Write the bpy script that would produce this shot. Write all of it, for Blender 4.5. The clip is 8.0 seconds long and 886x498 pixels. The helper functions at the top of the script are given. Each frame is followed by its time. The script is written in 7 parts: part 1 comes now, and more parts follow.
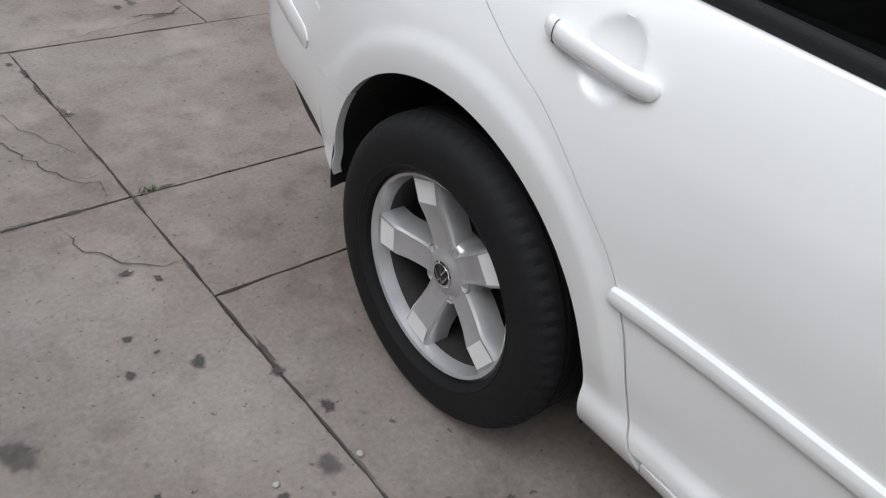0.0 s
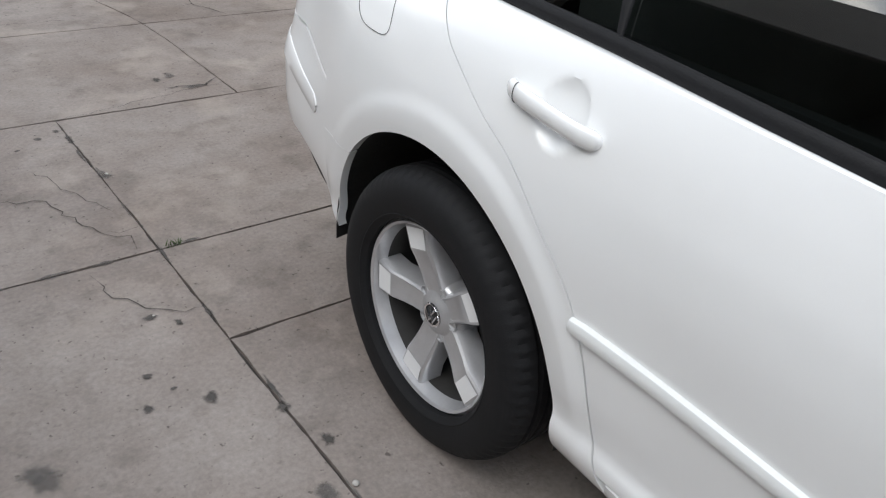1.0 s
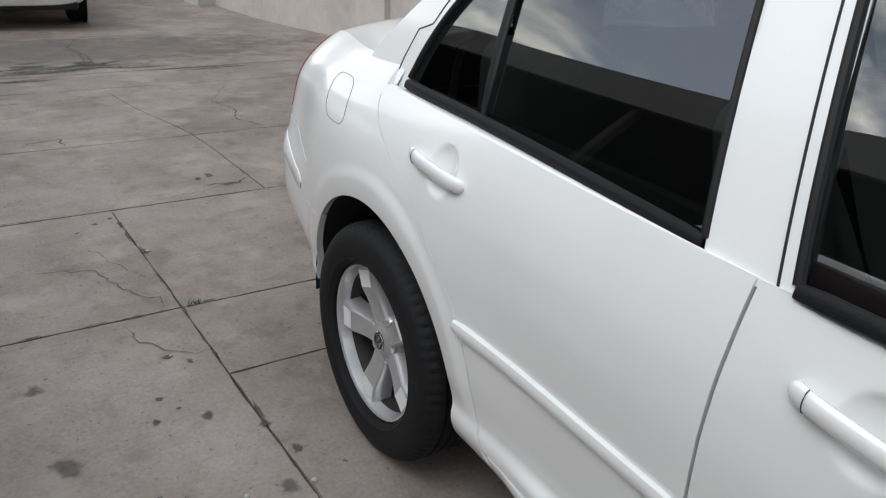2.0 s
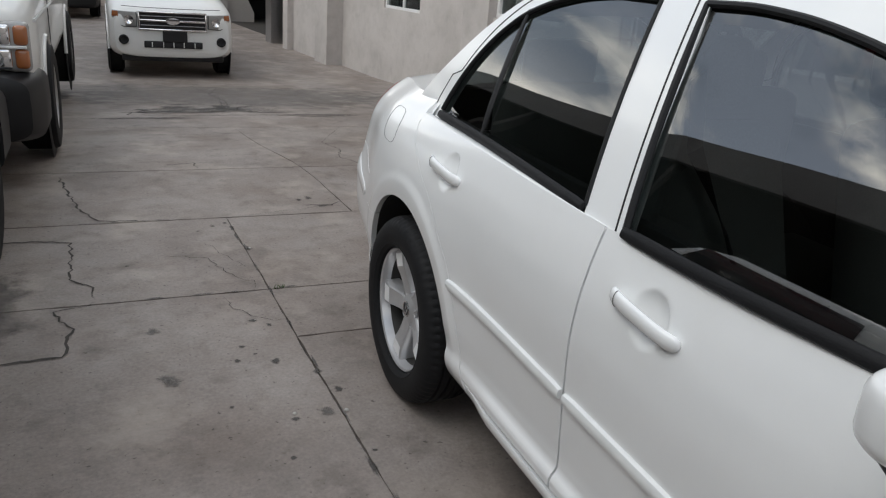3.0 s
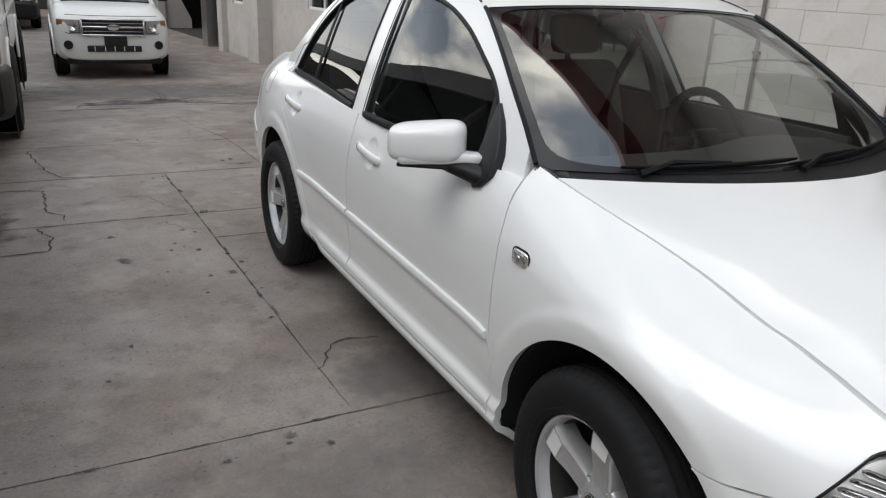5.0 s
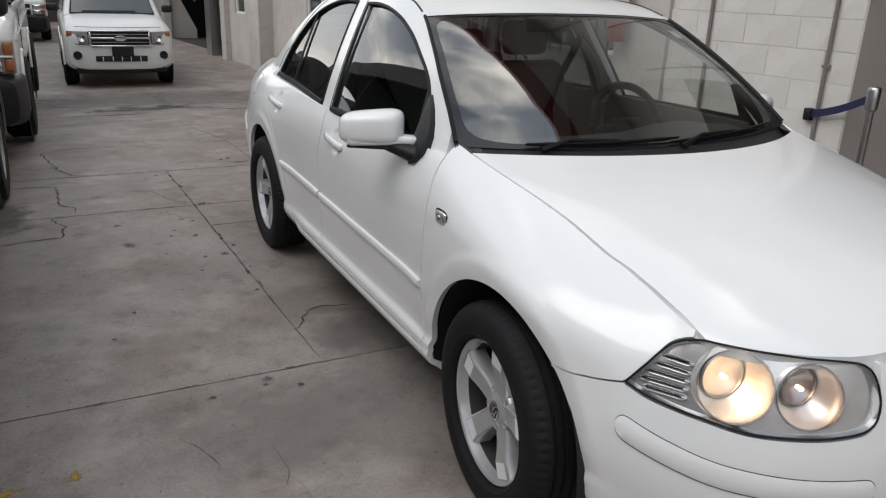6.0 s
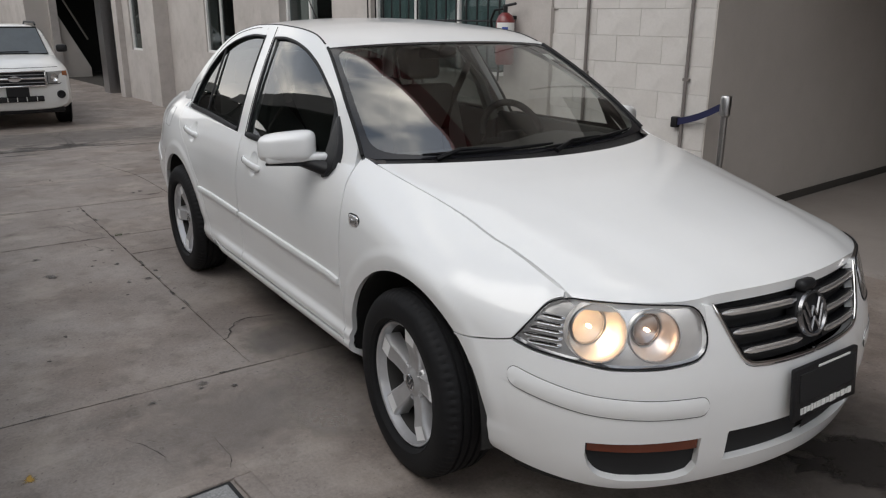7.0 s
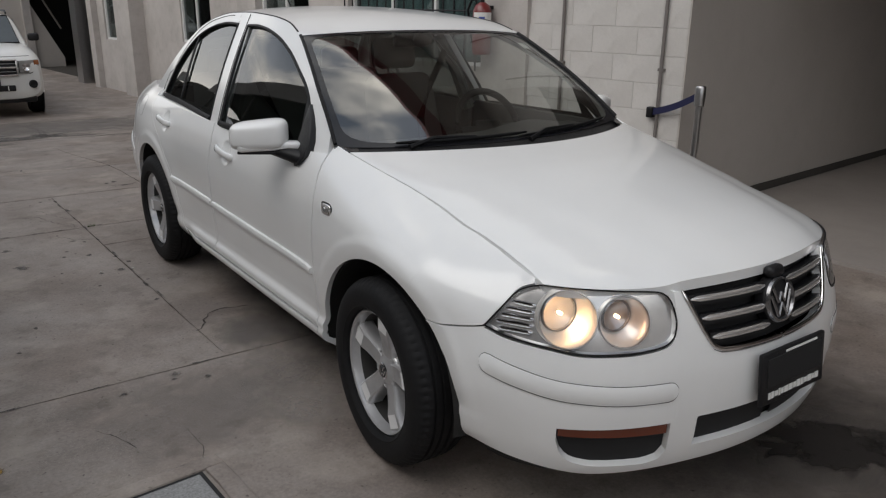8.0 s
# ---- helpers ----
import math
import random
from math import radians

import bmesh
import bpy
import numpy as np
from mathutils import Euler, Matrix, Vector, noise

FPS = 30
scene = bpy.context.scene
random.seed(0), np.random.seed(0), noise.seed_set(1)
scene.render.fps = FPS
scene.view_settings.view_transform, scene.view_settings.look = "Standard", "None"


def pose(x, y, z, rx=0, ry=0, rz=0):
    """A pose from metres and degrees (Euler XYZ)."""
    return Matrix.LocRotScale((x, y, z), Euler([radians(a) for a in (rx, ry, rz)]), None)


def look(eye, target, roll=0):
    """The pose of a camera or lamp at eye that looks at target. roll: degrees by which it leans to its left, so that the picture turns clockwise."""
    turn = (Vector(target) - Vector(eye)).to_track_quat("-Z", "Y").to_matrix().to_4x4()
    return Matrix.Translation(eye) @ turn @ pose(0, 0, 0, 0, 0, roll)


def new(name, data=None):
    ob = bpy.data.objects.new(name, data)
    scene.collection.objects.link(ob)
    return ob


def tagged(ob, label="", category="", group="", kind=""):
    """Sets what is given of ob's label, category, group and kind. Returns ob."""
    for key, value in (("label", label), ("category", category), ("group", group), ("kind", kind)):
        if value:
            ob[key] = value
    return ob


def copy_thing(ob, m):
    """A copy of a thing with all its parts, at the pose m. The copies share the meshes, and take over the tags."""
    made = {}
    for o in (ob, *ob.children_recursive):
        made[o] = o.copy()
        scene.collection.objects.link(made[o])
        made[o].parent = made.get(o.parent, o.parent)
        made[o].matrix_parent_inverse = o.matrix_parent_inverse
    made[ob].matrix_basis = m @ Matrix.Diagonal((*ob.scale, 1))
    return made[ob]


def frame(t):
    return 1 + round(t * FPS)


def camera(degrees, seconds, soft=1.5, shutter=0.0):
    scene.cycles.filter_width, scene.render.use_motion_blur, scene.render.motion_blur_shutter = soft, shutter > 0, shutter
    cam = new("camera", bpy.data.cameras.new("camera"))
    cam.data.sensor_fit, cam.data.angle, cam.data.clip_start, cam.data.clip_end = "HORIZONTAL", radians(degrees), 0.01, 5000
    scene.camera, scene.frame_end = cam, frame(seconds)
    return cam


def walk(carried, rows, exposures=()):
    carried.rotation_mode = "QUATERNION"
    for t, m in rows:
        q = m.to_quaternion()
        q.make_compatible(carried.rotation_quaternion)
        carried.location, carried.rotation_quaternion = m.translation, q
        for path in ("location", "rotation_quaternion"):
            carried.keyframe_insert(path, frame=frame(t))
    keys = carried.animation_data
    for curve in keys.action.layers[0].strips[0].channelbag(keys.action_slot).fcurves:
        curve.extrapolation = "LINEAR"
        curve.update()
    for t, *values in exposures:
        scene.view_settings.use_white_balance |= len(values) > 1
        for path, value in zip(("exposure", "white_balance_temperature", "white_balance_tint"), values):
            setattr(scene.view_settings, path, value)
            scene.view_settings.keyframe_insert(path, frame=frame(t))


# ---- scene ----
cam = camera(60.9, 8.0, soft=1.2)
PATH = [
    (0, (-1.573, 0.448, 1.219), (-0.49, 1.612, 0.005), 8.0),
    (0.5, (-1.576, 0.427, 1.228), (-0.496, 1.61, 0.03), 7.3),
    (1, (-1.587, 0.293, 1.266), (-0.525, 1.6, 0.187), 5.9),
    (1.5, (-1.577, 0.06, 1.306), (-0.558, 1.495, 0.355), 4.4),
    (1.7, (-1.587, -0.043, 1.324), (-0.572, 1.431, 0.431), 4.0),
    (2.8, (-1.655, -0.744, 1.359), (-0.801, 0.921, 0.654), 3.6),
    (3, (-1.667, -0.875, 1.371), (-0.889, 0.835, 0.686), 4.6),
    (3.5, (-1.761, -1.226, 1.372), (-0.994, 0.48, 0.663), 2.9),
    (4, (-1.773, -1.629, 1.408), (-0.989, 0.106, 0.796), 2.6),
    (4.5, (-1.74, -1.961, 1.407), (-0.956, -0.239, 0.76), 3.1),
    (5, (-1.789, -2.316, 1.407), (-0.908, -0.652, 0.732), 2.9),
    (5.2, (-1.775, -2.407, 1.406), (-0.903, -0.732, 0.749), 3.1),
    (6.3, (-1.855, -2.957, 1.451), (-0.98, -1.284, 0.789), 1.3),
    (6.5, (-1.902, -3.023, 1.454), (-0.981, -1.367, 0.813), 0.3),
    (7, (-1.974, -3.152, 1.46), (-0.906, -1.568, 0.869), 0.4),
    (7.5, (-1.971, -3.165, 1.453), (-0.883, -1.602, 0.842), 0.8),
    (8, (-1.954, -3.167, 1.448), (-0.847, -1.618, 0.837), 0.7),
]
EXPOSURES = [(0, 1.13, 6450, 10), (1, 1.18, 6450, 9), (1.5, 1.10, 6480, 8), (3, 0.74, 6500, 8), (4.5, 0.80, 6550, 8), (5.5, 0.76, 6580, 9), (6.5, 0.62, 6620, 10), (7, 0.54, 6660, 10), (8, 0.31, 6680, 10)]
walk(cam, [(t, look(eye, target, roll)) for t, eye, target, roll in PATH], EXPOSURES)

# ---- light ----
world = bpy.data.worlds.new("sky")
scene.world = world
world.use_nodes = True
SUN_EL, SUN_AZ = 48.0, 266.0


def build_sky():
    nt = world.node_tree
    nt.nodes.clear()
    out = nt.nodes.new("ShaderNodeOutputWorld")
    bg = nt.nodes.new("ShaderNodeBackground")
    sky = nt.nodes.new("ShaderNodeTexSky")
    sky.sky_type, sky.sun_disc = "NISHITA", False
    sky.sun_elevation, sky.sun_rotation = radians(SUN_EL), radians(SUN_AZ)
    co = nt.nodes.new("ShaderNodeTexCoord")
    mp = nt.nodes.new("ShaderNodeMapping")
    mp.inputs["Scale"].default_value = (1.0, 1.0, 2.6)
    mp.inputs["Location"].default_value = (13.63, -15.66, 5.0)
    nz = nt.nodes.new("ShaderNodeTexNoise")
    nz.inputs["Scale"].default_value, nz.inputs["Detail"].default_value, nz.inputs["Roughness"].default_value = 1.9, 10.0, 0.58
    nz.inputs["Distortion"].default_value = 0.15
    rp = nt.nodes.new("ShaderNodeValToRGB")
    rp.color_ramp.elements[0].position, rp.color_ramp.elements[1].position = 0.45, 0.56
    tone = nt.nodes.new("ShaderNodeTexNoise")
    tone.inputs["Scale"].default_value, tone.inputs["Detail"].default_value = 3.1, 6.0
    cr = nt.nodes.new("ShaderNodeValToRGB")
    cr.color_ramp.elements[0].position, cr.color_ramp.elements[0].color = 0.44, (2.2, 2.6, 3.2, 1)
    cr.color_ramp.elements[1].position, cr.color_ramp.elements[1].color = 0.68, (18.5, 17.4, 15.4, 1)
    mx = nt.nodes.new("ShaderNodeMixRGB")
    nt.links.new(co.outputs["Generated"], mp.inputs["Vector"])
    nt.links.new(mp.outputs["Vector"], nz.inputs["Vector"])
    nt.links.new(mp.outputs["Vector"], tone.inputs["Vector"])
    nt.links.new(nz.outputs["Fac"], rp.inputs["Fac"])
    nt.links.new(tone.outputs["Fac"], cr.inputs["Fac"])
    nt.links.new(rp.outputs["Color"], mx.inputs["Fac"])
    haze = nt.nodes.new("ShaderNodeMixRGB")
    haze.inputs["Fac"].default_value, haze.inputs["Color2"].default_value = 0.75, (3.3, 3.6, 4.1, 1)
    nt.links.new(sky.outputs["Color"], haze.inputs["Color1"])
    nt.links.new(haze.outputs["Color"], mx.inputs["Color1"])
    axes = nt.nodes.new("ShaderNodeSeparateXYZ")
    nt.links.new(co.outputs["Generated"], axes.inputs["Vector"])
    base = nt.nodes.new("ShaderNodeMapRange")
    base.inputs["From Min"].default_value, base.inputs["From Max"].default_value = 0.36, 0.72
    base.inputs["To Min"].default_value, base.inputs["To Max"].default_value = 0.0, 1.0
    nt.links.new(axes.outputs["Z"], base.inputs["Value"])
    grey = nt.nodes.new("ShaderNodeMixRGB")
    grey.blend_type, grey.inputs["Color2"].default_value = "MULTIPLY", (0.78, 0.80, 0.83, 1)
    nt.links.new(base.outputs["Result"], grey.inputs["Fac"])
    nt.links.new(cr.outputs["Color"], grey.inputs["Color1"])
    nt.links.new(grey.outputs["Color"], mx.inputs["Color2"])
    # bright haze towards the horizon
    low = nt.nodes.new("ShaderNodeMapRange")
    low.inputs["From Min"].default_value, low.inputs["From Max"].default_value = 0.02, 0.36
    low.inputs["To Min"].default_value, low.inputs["To Max"].default_value = 0.75, 0.0
    nt.links.new(axes.outputs["Z"], low.inputs["Value"])
    rim = nt.nodes.new("ShaderNodeMixRGB")
    rim.inputs["Color2"].default_value = (10.5, 10.0, 9.2, 1)
    nt.links.new(low.outputs["Result"], rim.inputs["Fac"])
    nt.links.new(mx.outputs["Color"], rim.inputs["Color1"])
    nt.links.new(rim.outputs["Color"], bg.inputs["Color"])
    bg.inputs["Strength"].default_value = 0.15
    nt.links.new(bg.outputs["Background"], out.inputs["Surface"])


build_sky()
sun_data = bpy.data.lights.new("sun", "SUN")
sun_data.energy, sun_data.angle, sun_data.color = 1.1, radians(55), (1.0, 0.985, 0.965)
sun = new("sun", sun_data)
sun.matrix_world = look((0, 0, 30), (0 - 30 * math.cos(radians(SUN_EL)) * math.sin(radians(SUN_AZ)) / math.sin(radians(SUN_EL)),
                                     0 - 30 * math.cos(radians(SUN_EL)) * math.cos(radians(SUN_AZ)) / math.sin(radians(SUN_EL)), 0))

# ---- materials ----


def material(name, color, rough=0.5, metal=0.0, grain=0.0, grain_scale=60.0, stain=0.0, stain_scale=3.0, bump=0.0, bump_scale=200.0, coat=0.0, spec=0.5, vary=0.0, stain_color=None, speck=0.0, smudge=0.0):
    """A surface with grain and stains at two scales, relief and, for pieces, a tone of its own."""
    m = bpy.data.materials.new(name)
    m.use_nodes = True
    nt = m.node_tree
    b = nt.nodes["Principled BSDF"]
    b.inputs["Roughness"].default_value, b.inputs["Metallic"].default_value = rough, metal
    b.inputs["Coat Weight"].default_value, b.inputs["Coat Roughness"].default_value = coat, 0.03
    b.inputs["Specular IOR Level"].default_value = spec
    b.inputs["Base Color"].default_value = (*color, 1)
    co = nt.nodes.new("ShaderNodeTexCoord")
    last = None

    def mix(fac_out, strength, dark, before, mode="MULTIPLY"):
        mul = nt.nodes.new("ShaderNodeMath")
        mul.operation, mul.inputs[1].default_value = "MULTIPLY", strength
        nt.links.new(fac_out, mul.inputs[0])
        n = nt.nodes.new("ShaderNodeMixRGB")
        n.blend_type = mode
        nt.links.new(mul.outputs[0], n.inputs["Fac"])
        if before is None:
            n.inputs["Color1"].default_value = (*color, 1)
        else:
            nt.links.new(before, n.inputs["Color1"])
        n.inputs["Color2"].default_value = (*dark, 1)
        return n.outputs["Color"]

    def tex(scale, detail, lo, hi):
        n = nt.nodes.new("ShaderNodeTexNoise")
        n.inputs["Scale"].default_value, n.inputs["Detail"].default_value, n.inputs["Roughness"].default_value = scale, detail, 0.6
        nt.links.new(co.outputs["Object"], n.inputs["Vector"])
        r = nt.nodes.new("ShaderNodeValToRGB")
        r.color_ramp.elements[0].position, r.color_ramp.elements[1].position = lo, hi
        nt.links.new(n.outputs["Fac"], r.inputs["Fac"])
        return r.outputs["Color"]

    if stain:
        last = mix(tex(stain_scale, 8, 0.38, 0.72), stain, stain_color or (0.45, 0.43, 0.41), last)
        last = mix(tex(stain_scale * 4.3, 6, 0.5, 0.75), stain * 0.6, (0.55, 0.53, 0.5), last)
    if grain:
        last = mix(tex(grain_scale, 5, 0.3, 0.75), grain, (0.4, 0.4, 0.4), last)
    if speck:
        last = mix(tex(48, 2, 0.66, 0.73), speck, (0.3, 0.28, 0.27), last)
        last = mix(tex(17, 3, 0.68, 0.76), speck * 0.6, (0.45, 0.42, 0.4), last)
    if smudge:
        last = mix(tex(2.6, 9, 0.52, 0.66), smudge * 0.8, (0.46, 0.40, 0.345), last, "MIX")
        last = mix(tex(7.5, 7, 0.54, 0.72), smudge, (0.42, 0.39, 0.37), last)
        last = mix(tex(0.9, 6, 0.48, 0.70), smudge * 0.9, (0.55, 0.54, 0.55), last)
    if vary:
        info = nt.nodes.new("ShaderNodeObjectInfo")
        last = mix(info.outputs["Random"], vary, (0.6, 0.58, 0.55), last)
    if last is not None:
        nt.links.new(last, b.inputs["Base Color"])
    if bump:
        n = nt.nodes.new("ShaderNodeTexNoise")
        n.inputs["Scale"].default_value, n.inputs["Detail"].default_value = bump_scale, 4
        nt.links.new(co.outputs["Object"], n.inputs["Vector"])
        bp = nt.nodes.new("ShaderNodeBump")
        bp.inputs["Strength"].default_value, bp.inputs["Distance"].default_value = bump, 0.004
        nt.links.new(n.outputs["Fac"], bp.inputs["Height"])
        nt.links.new(bp.outputs["Normal"], b.inputs["Normal"])
    return m


def glass(name, tint, ior=1.5, gloss_rough=0.0):
    """A thin pane: the light passes straight through it, tinted, and it mirrors by its angle."""
    m = bpy.data.materials.new(name)
    m.use_nodes = True
    nt = m.node_tree
    nt.nodes.clear()
    out = nt.nodes.new("ShaderNodeOutputMaterial")
    tr = nt.nodes.new("ShaderNodeBsdfTransparent")
    gl = nt.nodes.new("ShaderNodeBsdfGlossy")
    fr = nt.nodes.new("ShaderNodeLayerWeight")
    po = nt.nodes.new("ShaderNodeMath")
    fa = nt.nodes.new("ShaderNodeMapRange")
    mx = nt.nodes.new("ShaderNodeMixShader")
    tr.inputs["Color"].default_value = (*tint, 1)
    gl.inputs["Roughness"].default_value = gloss_rough
    fr.inputs["Blend"].default_value = 0.5
    po.operation, po.inputs[1].default_value = "POWER", 5.0
    fa.inputs["To Min"].default_value = ((ior - 1) / (ior + 1)) ** 2
    nt.links.new(fr.outputs["Facing"], po.inputs[0])
    nt.links.new(po.outputs[0], fa.inputs["Value"])
    nt.links.new(fa.outputs["Result"], mx.inputs["Fac"])
    nt.links.new(tr.outputs["BSDF"], mx.inputs[1])
    nt.links.new(gl.outputs["BSDF"], mx.inputs[2])
    nt.links.new(mx.outputs["Shader"], out.inputs["Surface"])
    return m


def glow(name, color, strength):
    m = bpy.data.materials.new(name)
    m.use_nodes = True
    b = m.node_tree.nodes["Principled BSDF"]
    b.inputs["Base Color"].default_value = (*color, 1)
    b.inputs["Emission Color"].default_value = (*color, 1)
    b.inputs["Emission Strength"].default_value = strength
    return m


WHITE = material("white_paint", (0.85, 0.855, 0.85), 0.30, coat=0.9, stain=0.05, stain_scale=2.0, grain=0.02, grain_scale=600, bump=0.02, bump_scale=900)
WHITE.node_tree.nodes["Principled BSDF"].inputs["Coat Roughness"].default_value = 0.11
WHITE_FAR = material("white_paint_dusty", (0.74, 0.74, 0.72), 0.35, coat=0.6, stain=0.12, stain_scale=2.5)
WHITE_TRIM = material("white_plastic", (0.80, 0.81, 0.80), 0.42, coat=0.2, stain=0.05, stain_scale=5)
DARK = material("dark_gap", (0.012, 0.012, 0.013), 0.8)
LINER = material("wheel_liner", (0.02, 0.019, 0.018), 0.9, grain=0.4, grain_scale=40, bump=0.4, bump_scale=80)
RUBBER = material("black_rubber", (0.012, 0.012, 0.013), 0.5, spec=0.2, grain=0.3, grain_scale=90, bump=0.15, bump_scale=300)
TYRE = material("tyre_rubber", (0.014, 0.014, 0.015), 0.68, grain=0.35, grain_scale=50, stain=0.25, stain_scale=7, bump=0.12, bump_scale=350, spec=0.22)
BLACK_PLASTIC = material("black_plastic", (0.014, 0.014, 0.0155), 0.42, spec=0.3, grain=0.25, grain_scale=300, bump=0.2, bump_scale=700)
ALLOY = material("silver_alloy", (0.56, 0.56, 0.57), 0.30, 0.5, stain=0.2, stain_scale=14, grain=0.08, grain_scale=300, coat=0.3)
ALLOY_DULL = material("dusty_alloy", (0.40, 0.39, 0.38), 0.45, 0.3, stain=0.4, stain_scale=10)
PAD_SHEEN = material("pad_sheen", (0.88, 0.88, 0.88), 0.5, 0.0, grain=0.06, grain_scale=400)
PRINT_BLACK = material("printed_black", (0.02, 0.02, 0.023), 0.12, spec=0.45)
CHROME = material("chrome", (0.80, 0.80, 0.81), 0.08, 1.0, stain=0.08, stain_scale=20)
STEEL = material("brushed_steel", (0.52, 0.52, 0.53), 0.28, 1.0, stain=0.2, stain_scale=25, grain=0.15, grain_scale=200)
STEEL_DARK = material("dark_chrome", (0.30, 0.30, 0.31), 0.25, 0.9, stain=0.15, stain_scale=25)
BARREL = material("dusty_shaded_barrel", (0.045, 0.043, 0.041), 0.6, 0.3, stain=0.4, stain_scale=14)
BRAKE = material("brake_metal", (0.07, 0.055, 0.048), 0.6, 0.6, stain=0.5, stain_scale=18)
GLASS_SIDE = glass("tinted_glass", (0.27, 0.30, 0.295), 2.5)
GLASS_FRONT = glass("windscreen_glass", (0.62, 0.655, 0.63), 2.7)
GLASS_LAMP = glass("lamp_glass", (0.93, 0.94, 0.95), 1.45)
GLASS_WIN = glass("window_glass", (0.62, 0.68, 0.68), 1.8)
AMBER = material("amber_plastic", (0.33, 0.11, 0.035), 0.2, coat=0.8)
AMBER_DARK = material("dark_amber_plastic", (0.15, 0.030, 0.010), 0.25, coat=0.6)
RED_LENS = material("red_lens", (0.35, 0.015, 0.015), 0.15, coat=0.9)
BULB = glow("lit_bulb", (1.0, 0.60, 0.30), 42.0)
BULB_DIM = glow("dim_bulb", (1.0, 0.55, 0.30), 22.0)
WARM_BOWL = material("reflector", (0.82, 0.79, 0.75), 0.30, 0.55, stain=0.1, stain_scale=30)
SEAT = material("grey_cloth", (0.22, 0.22, 0.21), 0.9, grain=0.4, grain_scale=200, bump=0.3, bump_scale=500)
DASH = material("dark_dash", (0.055, 0.055, 0.054), 0.7, grain=0.2, grain_scale=250, bump=0.25, bump_scale=800)
CONCRETE = material("yard_concrete", (0.335, 0.292, 0.264), 0.62, stain=0.85, stain_scale=1.5, stain_color=(0.53, 0.46, 0.41), grain=0.5, grain_scale=75, bump=0.45, bump_scale=90, vary=0.16, speck=0.85, smudge=0.5)
JOINT = material("joint_dirt", (0.05, 0.044, 0.039), 0.95, grain=0.4, grain_scale=50, bump=0.5, bump_scale=60)


def stain_material(name, color, rough, dense, ragged, scale, sharp=0.70):
    """A stain that thins out towards its rim and is broken by grain."""
    m = material(name, color, rough, grain=0.4, grain_scale=55)
    nt = m.node_tree
    b = nt.nodes["Principled BSDF"]
    fade = nt.nodes.new("ShaderNodeAttribute")
    fade.attribute_name = "fade"
    co = nt.nodes.new("ShaderNodeTexCoord")
    nz = nt.nodes.new("ShaderNodeTexNoise")
    nz.inputs["Scale"].default_value, nz.inputs["Detail"].default_value, nz.inputs["Roughness"].default_value = scale, 7.0, 0.65
    nt.links.new(co.outputs["Object"], nz.inputs["Vector"])
    mix = nt.nodes.new("ShaderNodeMath")
    mix.operation = "MULTIPLY_ADD"
    mix.inputs[1].default_value, mix.inputs[2].default_value = ragged, -0.5 * ragged
    nt.links.new(nz.outputs["Fac"], mix.inputs[0])
    add = nt.nodes.new("ShaderNodeMath")
    add.operation = "ADD"
    nt.links.new(mix.outputs[0], add.inputs[0])
    nt.links.new(fade.outputs["Fac"], add.inputs[1])
    rp = nt.nodes.new("ShaderNodeMapRange")
    rp.interpolation_type = "SMOOTHSTEP"
    rp.inputs["From Min"].default_value, rp.inputs["From Max"].default_value, rp.inputs["To Max"].default_value = 0.5 - 0.5 * sharp, 0.5 + 0.5 * sharp, dense
    nt.links.new(add.outputs[0], rp.inputs["Value"])
    nt.links.new(rp.outputs["Result"], b.inputs["Alpha"])
    return m


SPOT = stain_material("oil_spot", (0.075, 0.068, 0.062), 0.75, 0.8, 1.1, 60)
FAINT = stain_material("faint_stain", (0.13, 0.12, 0.112), 0.8, 0.6, 1.5, 26)
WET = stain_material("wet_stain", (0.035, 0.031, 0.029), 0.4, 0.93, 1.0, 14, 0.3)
NOSE_SHADE = stain_material("nose_shade", (0.085, 0.075, 0.068), 0.6, 0.62, 0.9, 4, 0.9)
OLD_PATCH = stain_material("older_concrete", (0.165, 0.150, 0.140), 0.85, 0.6, 0.9, 6, 0.3)
GREY_PATCH = stain_material("newer_concrete", (0.20, 0.183, 0.17), 0.85, 0.5, 1.4, 5)
SOFT_GREY = stain_material("grey_concrete_and_shade", (0.185, 0.172, 0.162), 0.85, 0.26, 1.6, 7, 0.9)
PALE_PATCH = stain_material("pale_concrete", (0.40, 0.35, 0.315), 0.85, 0.5, 1.2, 9)
YELLOW = stain_material("worn_yellow_paint", (0.50, 0.30, 0.05), 0.8, 0.8, 1.8, 40)
CRACK = stain_material("crack_dirt", (0.07, 0.062, 0.055), 0.95, 0.9, 1.3, 30)
LAMP_CHROME = material("lamp_chrome", (0.90, 0.88, 0.86), 0.22, 0.72, stain=0.15, stain_scale=40)
LAMP_SILVER = material("lamp_silver", (0.80, 0.79, 0.78), 0.20, 0.80, stain=0.1, stain_scale=30)
PLASTER = material("grey_plaster", (0.53, 0.495, 0.47), 0.9, stain=0.4, stain_scale=1.6, grain=0.15, grain_scale=70, bump=0.25, bump_scale=60)
BLOCK = material("painted_block", (0.63, 0.605, 0.58), 0.85, stain=0.22, stain_scale=2.2, grain=0.12, grain_scale=60, bump=0.3, bump_scale=70, vary=0.12)
MORTAR = material("block_joint", (0.63, 0.605, 0.58), 0.9, stain=0.3, stain_scale=4)
WALL_GREY = material("grey_wall_paint", (0.47, 0.435, 0.405), 0.8, stain=0.15, stain_scale=1.2, grain=0.06, grain_scale=50, bump=0.1, bump_scale=40)
